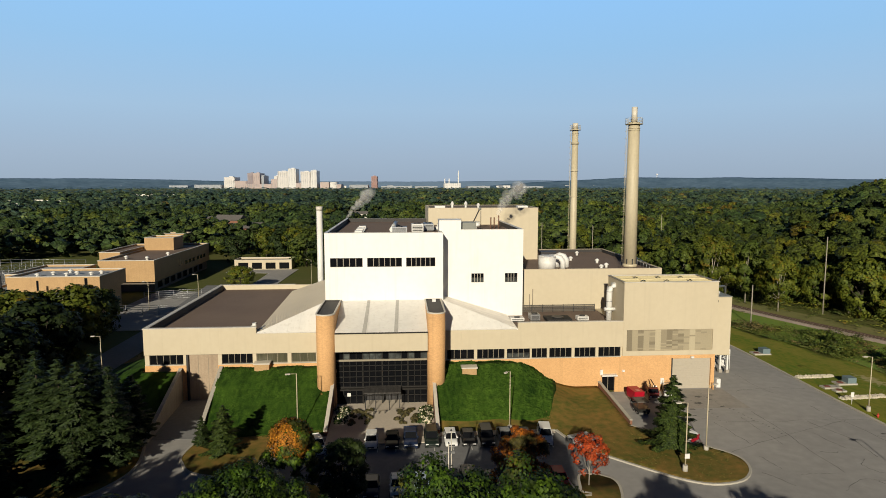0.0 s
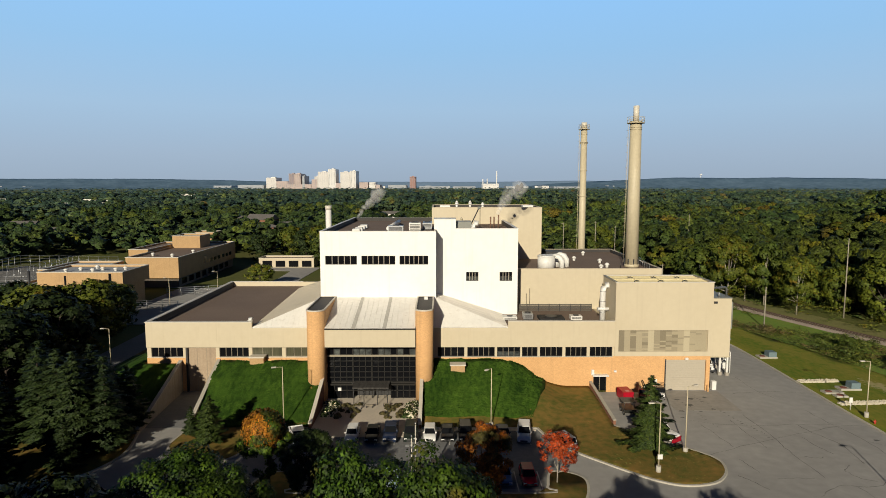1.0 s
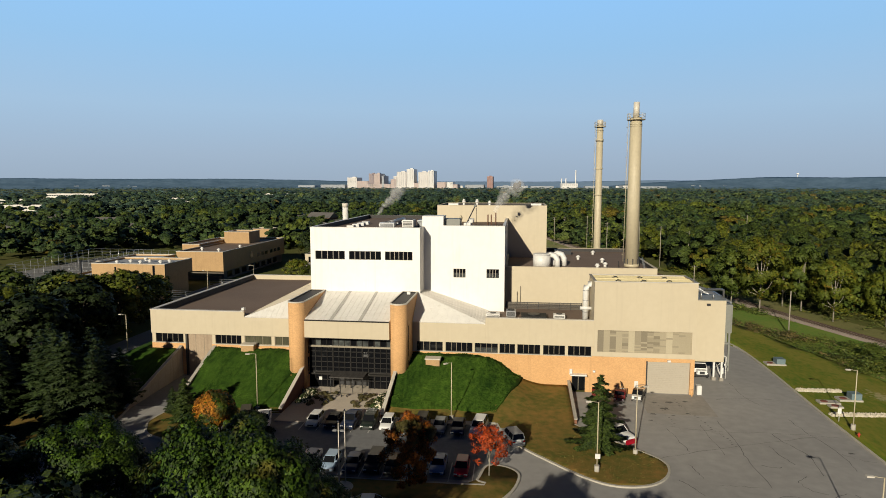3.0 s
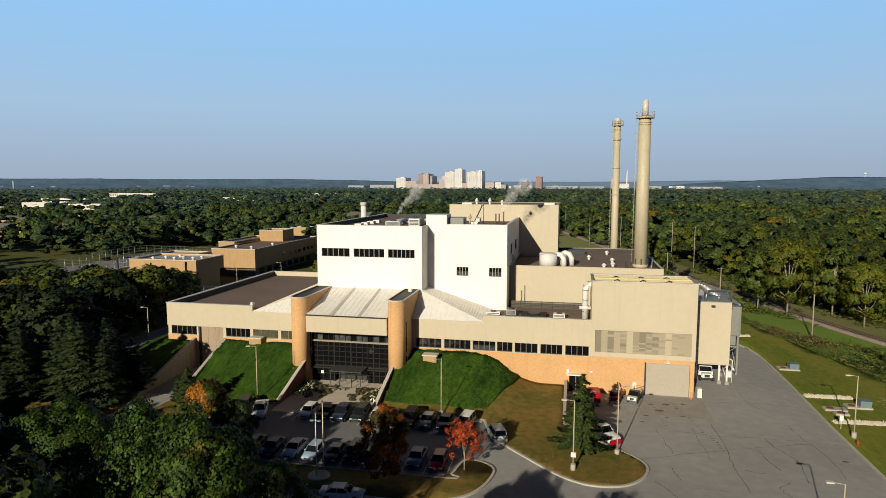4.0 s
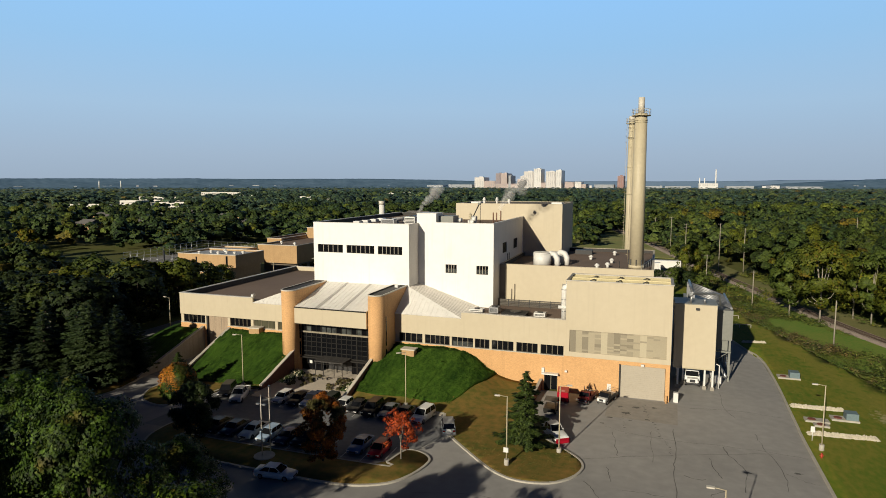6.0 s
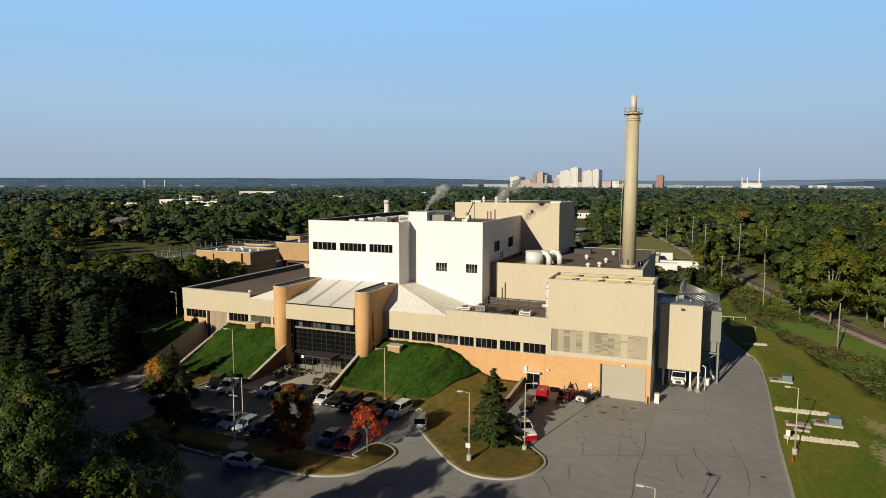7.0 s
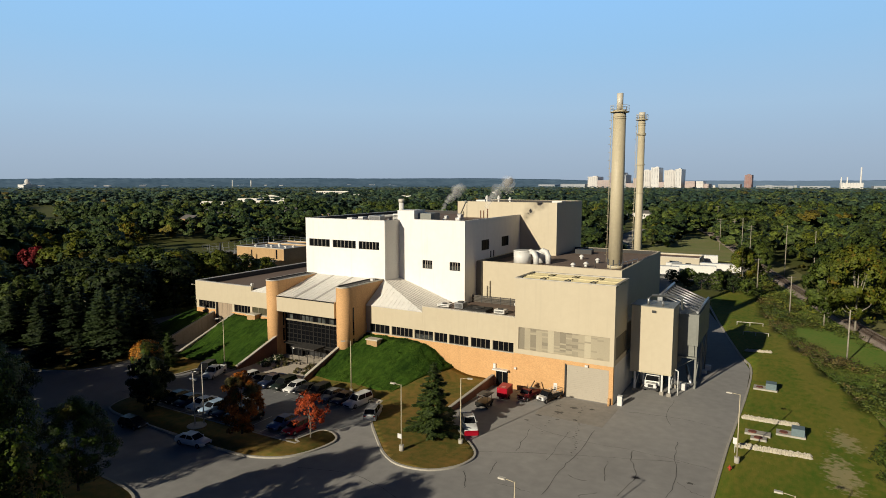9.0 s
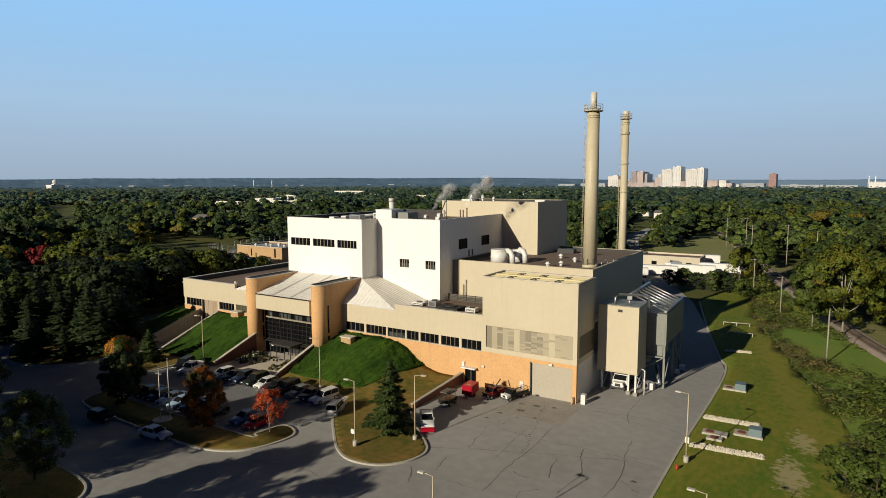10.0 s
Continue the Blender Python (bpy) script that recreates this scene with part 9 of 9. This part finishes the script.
flat_building("brick_annex", -116.0, -104.0, 304.0, 314.0, 10.6, BRICK_TAN, "tan brick annex behind the school")
for x, y in ((-97.5, 171), (-95, 174), (-90.5, 172), (-89, 174.5), (-84.5, 173), (-83, 175.5), (-92.5, 178)):
    mushroom(x, y, 10.02, 1.0, 0.7, WHITE_PAINT, "pale vent on the school roof")
for x, y in ((-84, 209), (-82, 222), (-92, 212)):
    mushroom(x, y, 9.6, 1.3, 0.7, WHITE_PAINT, "pale vent on the school roof")
flat_building("garage_row", -68.0, -45.0, 255.0, 264.0, 3.6, mat("cream_wall", (0.55, 0.48, 0.36), (0.48, 0.41, 0.3), 0.8), "low cream garage row", holes=[(-66.5 + 5.5 * k, -62.5 + 5.5 * k, 0, 2.6, "s") for k in range(4)])
slab("far_lane", [(-52, 205), (-44, 205), (-42, 254), (-69, 254), (-69, 246), (-52, 244)], -0.12, ASPHALT, "pale asphalt lane before the garages", "road", 0.3)
slab("school_lane", [(-79.3, 150), (-62, 150), (-60, 178), (-66, 203), (-79.4, 205)], -0.12, ASPHALT, "asphalt lane beside the school", "road", 0.3)
slab("school_yard", [(-170, 186), (-106, 186), (-106, 216), (-121, 242), (-170, 260)], -0.14, mat("worn_yard", (0.22, 0.21, 0.2), (0.17, 0.165, 0.155), 0.95), "worn pale yard inside the fences", "yard", 0.3)


def wire_fence(x0, y0, x1, y1, h, label="tall grey steel mesh fence"):
    t = thing("mesh_fence", (x0, y0, 0), label, "fence", "mesh fences")
    L = math.hypot(x1 - x0, y1 - y0)
    n = max(2, int(L / 4.0))
    for k in range(n + 1):
        f = k / n
        bm = B()
        tube(bm, [(x0 + (x1 - x0) * f, y0 + (y1 - y0) * f, -0.2), (x0 + (x1 - x0) * f, y0 + (y1 - y0) * f, h)], 0.09, 5)
        part("post", bm, GALV, t)
    for j in range(5):
        bm = B()
        tube(bm, [(x0, y0, h * (0.08 + 0.23 * j)), (x1, y1, h * (0.08 + 0.23 * j))], 0.05, 4)
        part("rail", bm, GALV, t)
    return t


wire_fence(-158, 196, -106, 190, 5.5)
wire_fence(-158, 196, -164, 250, 5.5)
wire_fence(-140, 204, -144, 252, 5.0)
wire_fence(-164, 250, -122, 246, 5.5)
wire_fence(-124, 200, -126, 244, 5.0)
wire_fence(-150, 222, -124, 220, 5.0)
wire_fence(-78, 168, -56, 166, 2.6, "low mesh fence by the school lane")
wire_fence(-77, 188, -50, 196, 2.6, "low mesh fence by the far lawn")
wire_fence(2, 330, -12, 420, 2.6, "mesh fence beside the back road")
bm = B()
tube(bm, [(-96.2, 153.4, -0.2), (-96.2, 153.4, 13.0)], 0.3, 8)
solid("dark_mast", bm, DARK_METAL, "tall dark mast before the school", "mast")
# sheds and trailers behind the plant
flat_building("long_shed", 22.0, 45.0, 262.0, 275.0, 4.6, mat("cream_shed", (0.55, 0.49, 0.38), (0.47, 0.41, 0.31), 0.7), "long cream shed with a rusty roof", mat("rust_roof", (0.22, 0.14, 0.10), (0.17, 0.105, 0.075), 0.85), holes=[(34, 37.5, 0, 3.2, "s"), (27, 29, 1.2, 2.6, "s"), (40, 42, 1.2, 2.6, "s")])


def trailer_box(x, y, lx, ly, h, turn, label):
    t = thing("storage_trailer", (x, y, 0), label, "trailer", "stored trailers")
    m = Matrix.Translation((x, y, 0)) @ Matrix.Rotation(radians(turn), 4, "Z")
    bm = B()
    box(bm, -lx / 2, lx / 2, -ly / 2, ly / 2, 0.9, h)
    bevel(bm, 0.12, 2)
    bmesh.ops.transform(bm, matrix=m, verts=bm.verts)
    part("box_body", bm, WHITE_PAINT, t)
    for s in (-1, 1):
        for k in (-0.36, 0.3, 0.38):
            bm = B()
            cyl(bm, 0, 0, -0.15, 0.15, 0.5, 0.5, 12)
            bmesh.ops.transform(bm, matrix=m @ Matrix.Translation((lx * k, s * ly * 0.38, 0.45)) @ Matrix.Rotation(math.pi / 2, 4, "X"), verts=bm.verts)
            part("wheel", bm, BLACK, t)
    return t


trailer_box(33, 240, 16, 2.8, 3.8, 8, "long white storage trailer")
trailer_box(45, 248, 15, 2.8, 3.8, 5, "long white storage trailer")
trailer_box(53, 256, 14, 2.8, 3.9, 3, "long white storage trailer")
trailer_box(37, 254, 6, 2.6, 3.6, 60, "short white box trailer")
trailer_box(46, 282, 7, 2.6, 4.0, 10, "short white box trailer")
trailer_box(28, 233, 9, 2.6, 3.4, 15, "plain white storage trailer box")
slab("back_yard", [(16, 229), (60, 232), (62, 292), (14, 292)], -0.12, mat("dusty_yard", (0.26, 0.23, 0.19), (0.2, 0.175, 0.14), 0.95), "dusty gravel yard behind the plant", "yard", 0.3)
slab("back_road", [(12.5, 290.5), (20.5, 290.5), (2.5, 340), (-12, 400), (-18, 470), (-25, 470), (-20, 400), (-6.5, 338)], 0.02, mat("pale_road", (0.40, 0.375, 0.345), (0.33, 0.31, 0.285), 0.95), "pale worn road curving off behind the plant", "road", 0.3)
slab("field_path", [(23, 296), (45, 300), (66, 296), (66, 440), (2, 440), (8, 345)], -0.1, mat("open_grass", (0.15, 0.21, 0.04), (0.26, 0.225, 0.085), 0.95, big=0.06, fine=0.8, bump=0.6),  "open grass with bare patches", "field", 0.3)


# houses among the trees
def gable_house(x, y, lx, ly, h, turn, wall, roof, label):
    t = thing("house", (x, y, 0), label, "house", "houses among the trees")
    m = Matrix.Translation((x, y, terrain(x, y))) @ Matrix.Rotation(radians(turn), 4, "Z")
    bm = B()
    box(bm, -lx / 2, lx / 2, -ly / 2, ly / 2, -0.3, h)
    bmesh.ops.transform(bm, matrix=m, verts=bm.verts)
    part("wall", bm, wall, t)
    bm = B()
    e = 0.5
    vs = [bm.verts.new(v) for v in ((-lx / 2 - e, -ly / 2 - e, h - 0.1), (lx / 2 + e, -ly / 2 - e, h - 0.1), (lx / 2 + e, ly / 2 + e, h - 0.1), (-lx / 2 - e, ly / 2 + e, h - 0.1), (-lx / 2 - e, 0, h + ly * 0.28), (lx / 2 + e, 0, h + ly * 0.28))]
    for f in ((0, 1, 5, 4), (2, 3, 4, 5), (0, 4, 3), (1, 2, 5), (3, 2, 1, 0)):
        bm.faces.new([vs[i] for i in f])
    bmesh.ops.transform(bm, matrix=m, verts=bm.verts)
    part("roof", bm, roof, t)
    for k in (-0.3, 0.05, 0.3):
        bm = B()
        box(bm, lx * k - 0.6, lx * k + 0.6, -ly / 2 - 0.04, -ly / 2 + 0.02, h * 0.35, h * 0.75)
        bmesh.ops.transform(bm, matrix=m, verts=bm.verts)
        part("window", bm, GLASS_DARK, t)
    return t


SHINGLE = mat("grey_shingle", (0.14, 0.13, 0.125), (0.1, 0.095, 0.09), 0.9)
SIDING = mat("white_siding", (0.66, 0.64, 0.6), (0.56, 0.54, 0.5), 0.7)
rngh = np.random.default_rng(12)
for x, y, lx, ly, h, wl_ in HOUSES:
    gable_house(x, y, lx, ly, h, rngh.uniform(-20, 20), (BRICK_TAN, SIDING, BRICK_RED)[wl_], SHINGLE, ("tan brick house", "white sided house", "red brick house")[wl_] + " half hidden by trees")
for x, y, lx, ly, h in [(*q[:4], q[4] * 0.68) for q in HALLS]:
    flat_building("white_hall", x - lx / 2, x + lx / 2, y, y + ly, h, SIDING, "long white flat-roofed hall far off", PALE_ROOF, "far halls", [(x - lx / 2 + 3 + k * 6, x - lx / 2 + 7 + k * 6, h * 0.45, h * 0.7, "s") for k in range(int(lx / 6) - 1)])

# car park among the trees west of the school
u, v = Vector((-0.885, 0.464)), Vector((0.464, 0.885))
slab("car_park", [tuple(Vector((-372, 246)) + u * a + v * b) for a, b in ((-34, -9), (34, -9), (34, 9), (-34, 9))], 0.0, ASPHALT, "asphalt car park among trees", "parking lot", 0.4)
for k, (kind, col) in enumerate((("sedan", "white"), ("suv", "silver"), ("hatch", "white"), ("sedan", "navy"), ("suv", "white"), ("sedan", "silver"), ("hatch", "lightblue"), ("sedan", "white"), ("suv", "black"), ("sedan", "white"), ("hatch", "silver"))):
    p = Vector((-372, 246)) + u * (-24 + 4.8 * k) + v * (-4 if k % 3 else 4)
    park(kind, col, p.x, p.y, 28, col.replace("lightblue", "light blue") + " car in the car park among the trees")
# town skyline
TOWN_MATS = {"w": mat("town_white", (0.66, 0.645, 0.63), (0.60, 0.585, 0.57), 0.8), "c": mat("town_cream", (0.64, 0.61, 0.59), (0.57, 0.545, 0.525), 0.8), "p": mat("town_pink", (0.47, 0.38, 0.36), (0.41, 0.335, 0.315), 0.8),
             "m": mat("town_mauve", (0.30, 0.25, 0.265), (0.26, 0.215, 0.23), 0.8), "r": mat("town_red", (0.32, 0.19, 0.17), (0.28, 0.165, 0.15), 0.8), "g": mat("town_grey", (0.35, 0.37, 0.4), (0.3, 0.32, 0.35), 0.8)}
for a, b, z, c in ((-1072, -1010, 68, "c"), (-1048, -940, 46, "p"), (-939, -911, 43, "m"), (-932, -900, 93, "m"), (-898, -859, 93, "p"), (-848, -834, 79, "g"), (-1003, -792, 27, "p"), (-790, -756, 57, "p"),
                   (-772, -752, 75, "c"), (-750, -689, 104, "c"), (-687, -641, 121, "w"), (-640, -613, 34, "p"), (-612, -552, 103, "c"), (-550, -515, 110, "w"), (-494, -440, 39, "p"), (-433, -394, 39, "w"),
                   (-392, -365, 24, "p"), (-315, -201, 22, "g"), (-180, -144, 74, "r"), (277, 375, 30, "w"), (644, 689, 17, "c"), (-412, -396, 36, "c"), (-1250, -1090, 22, "g"), (-1400, -1290, 18, "g"), (420, 560, 14, "g"),
                   (-120, 60, 14, "g"), (90, 230, 13, "g"), (720, 900, 12, "g")):
    t = thing("town_tower" if z > 40 else "town_block", (a, 3900, 0), "pale town building on the far skyline" if c != "r" else "red brick tower on the far skyline", "building", "town skyline")
    d = rngh.uniform(30, 60)
    bm = B()
    box(bm, a, b, 3860 + rngh.uniform(0, 3), 3960 + d, -0.3, z)
    if z > 60:
        box(bm, a + (b - a) * 0.3, a + (b - a) * 0.7, 3905, 3940, z, z + 5)
    part("wall", bm, TOWN_MATS[c], t)
    nb = max(2, int((b - a) / 12))
    bm = B()
    for i in range(min(int(z / 7), 14) if z > 40 else 2):
        for k in range(nb):
            x0 = a + (b - a) * (k + 0.3) / nb
            box(bm, x0, x0 + (b - a) * 0.3 / nb, 3858.5, 3859.5, z - 5 - i * 7, z - 3.4 - i * 7)
    tagged(part("glazing", bm, TOWN_MATS["g"], t), "rows of small grey windows", kind="stuff")
for x, z, r in ((278, 61, 3), (305, 61, 3), (364, 110, 3.6), (-742 - 2200, 66, 4)):
    bm = B()
    cyl(bm, x, 3890, -0.3, z, r * 1.2, r, 12)
    solid("far_chimney", bm, TOWN_MATS["w"], "white chimney of a far works", "chimney", "far chimneys")


def water_tower(x, y, h, r):
    t = thing("water_tower", (x, y, 0), "white bulb water tower on the far plain", "water tower", "water towers")
    bm = B()
    cyl(bm, x, y, -0.3, h - r, r * 0.28, r * 0.24, 12)
    part("stem", bm, TOWN_MATS["w"], t)
    bm = B()
    bmesh.ops.create_uvsphere(bm, u_segments=14, v_segments=8, radius=r)
    bmesh.ops.transform(bm, matrix=Matrix.Translation((x, y, h)) @ Matrix.Diagonal((1, 1, 0.75, 1)), verts=bm.verts)
    part("bulb", bm, TOWN_MATS["w"], t)


water_tower(-2320, 3990, 36, 9)
water_tower(-3250, 3200, 34, 8)
water_tower(1820, 4300, 92, 9)
water_tower(-2500, 4620, 92, 8)
for x, y, z in ((-2858, 2605, 45), (-2786, 2683, 44)):
    bm = B()
    cyl(bm, x, y, -0.3, z, 3.4, 2.8, 12)
    solid("far_chimney", bm, TOWN_MATS["w"], "white chimney of a far works", "chimney", "far chimneys")
dome_hall = thing("domed_hall", (-3411, 1742, 0), "white domed hall on the far plain", "building")
for z0, z1, hx, hy in ((-0.3, 21, 28, 34), (21, 25, 14, 14)):
    bm = B()
    box(bm, -3411 - hx, -3411 + hx, 1742 - hy, 1742 + hy, z0, z1)
    part("wall", bm, TOWN_MATS["w"], dome_hall)
bm = B()
bmesh.ops.create_uvsphere(bm, u_segments=16, v_segments=10, radius=14)
bmesh.ops.transform(bm, matrix=Matrix.Translation((-3411, 1742, 36)), verts=bm.verts)
part("dome", bm, TOWN_MATS["w"], dome_hall)


# hills on the horizon
def ridge(name, radius, crest, seed, material, a0, a1, label, rough=1.0):
    """A wooded ridge along an arc about the plant. crest: its height against the bearing, in metres and radians."""
    bm = B()
    prev = None
    n = 620
    for i in range(n + 1):
        a = a0 + (a1 - a0) * i / n
        u = a * 4500
        z = float(np.interp(a, [c[0] for c in crest], [c[1] for c in crest]))
        z += rough * (7 * noise.noise(Vector((u * 0.0016, seed, 3))) + 3.0 * noise.noise(Vector((u * 0.006, seed, 3))) + 2.2 * noise.noise(Vector((u * 0.03, seed, 3))) + 1.2 * noise.noise(Vector((u * 0.11, seed, 3))))
        cur = []
        for r, f in ((radius - 460, 0.0), (radius - 380, 0.16), (radius - 300, 0.30), (radius - 210, 0.52), (radius - 120, 0.74), (radius - 50, 0.92), (radius, 1.0), (radius + 40, -0.2)):
            k = 0.0 if f in (0.0, 1.0, -0.2) else 0.09 * z * noise.noise(Vector((u * 0.008, r * 0.02, seed)))
            cur.append(bm.verts.new((35 + r * math.sin(a), r * math.cos(a), -2 + (z + 2) * f + k)))
        if prev:
            for k in range(len(cur) - 1):
                bm.faces.new((prev[k], prev[k + 1], cur[k + 1], cur[k])).smooth = True
        prev = cur
    return solid(name, bm, material, label, "hills", kind="structure")


# blue haze of the distance is mixed into the hills' base colours
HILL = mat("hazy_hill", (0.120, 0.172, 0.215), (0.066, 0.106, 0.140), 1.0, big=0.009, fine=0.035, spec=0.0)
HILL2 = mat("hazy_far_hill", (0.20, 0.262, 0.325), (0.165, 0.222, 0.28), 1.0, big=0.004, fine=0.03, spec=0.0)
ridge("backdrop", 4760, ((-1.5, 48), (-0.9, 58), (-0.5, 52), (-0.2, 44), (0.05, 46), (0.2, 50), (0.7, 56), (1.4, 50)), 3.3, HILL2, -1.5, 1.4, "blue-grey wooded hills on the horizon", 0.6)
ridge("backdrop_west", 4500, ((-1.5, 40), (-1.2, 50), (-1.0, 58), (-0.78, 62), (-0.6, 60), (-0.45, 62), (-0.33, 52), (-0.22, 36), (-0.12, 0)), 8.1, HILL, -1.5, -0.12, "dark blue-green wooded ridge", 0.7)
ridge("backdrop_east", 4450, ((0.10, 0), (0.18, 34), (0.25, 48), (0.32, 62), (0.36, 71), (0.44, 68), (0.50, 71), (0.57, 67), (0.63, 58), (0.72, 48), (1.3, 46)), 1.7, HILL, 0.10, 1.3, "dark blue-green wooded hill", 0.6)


# steam from the roof pipes: thin overlapping puffs
def steam(x, y, z, h, drift, n, seed, size):
    rng = np.random.default_rng(seed)
    m_steam = bpy.data.materials.get("thin_steam")
    if m_steam is None:
        m_steam = bpy.data.materials.new("thin_steam")
        m_steam.use_nodes = True
        p = m_steam.node_tree.nodes["Principled BSDF"]
        p.inputs["Base Color"].default_value = (0.97, 0.97, 0.98, 1)
        p.inputs["Roughness"].default_value, p.inputs["Specular IOR Level"].default_value = 1.0, 0.0
        p.inputs["Alpha"].default_value = 0.065
    bm = B()
    for k in range(n):
        f = (k + rng.random()) / n
        r = size * (0.22 + 0.95 * f) * rng.uniform(0.5, 1.1)
        wob = size * 1.1 * f * math.sin(5.0 * f + seed)
        c = Vector((x + drift[0] * f ** 1.4 + wob * 0.6 + rng.normal(0, size * 0.42 * (0.12 + f)), y + drift[1] * f + rng.normal(0, size * 0.3 * (0.2 + f)), z + h * f ** 0.9 + rng.normal(0, 0.25 * size)))
        m = Matrix.Translation(c) @ Matrix.Rotation(rng.uniform(0, 3.1), 4, "Y") @ Matrix.Diagonal((rng.uniform(0.6, 1.5), rng.uniform(0.7, 1.2), rng.uniform(0.5, 1.3), 1))
        r2 = bmesh.ops.create_icosphere(bm, subdivisions=2, radius=r, matrix=m)
        for v in r2["verts"]:
            v.co += Vector((1, 1, 1)) * 0.35 * r * noise.noise(v.co * (1.3 / max(r, 0.2)))
    for f in bm.faces:
        f.smooth = True
    return solid("steam_plume", bm, m_steam, "thin white steam drifting from a roof pipe", "steam", kind="stuff")


steam(19.6, 124.9, 27.6, 7.0, (4.6, 1.0), 26, 3, 1.3)
steam(-14.2, 165.0, 24.5, 8.0, (5.4, 0.5), 26, 4, 1.3)
# houses scattered on the slopes of the far hills
for k in range(46):
    a = rngh.uniform(-1.2, 0.75)
    r, w = rngh.uniform(4125.0, 4200.0), rngh.uniform(5, 22)
    bm = B()
    m = Matrix.Translation((35 + r * math.sin(a), r * math.cos(a), 12.0)) @ Matrix.Rotation(-a, 4, "Z")
    box(bm, -w, w, -10, 10, -14, rngh.uniform(1.5, 5.5))
    bmesh.ops.transform(bm, matrix=m, verts=bm.verts)
    solid("far_house", bm, TOWN_MATS["wcg"[k % 3]], "pale house at the foot of the far hills", "house", "far hillside houses")
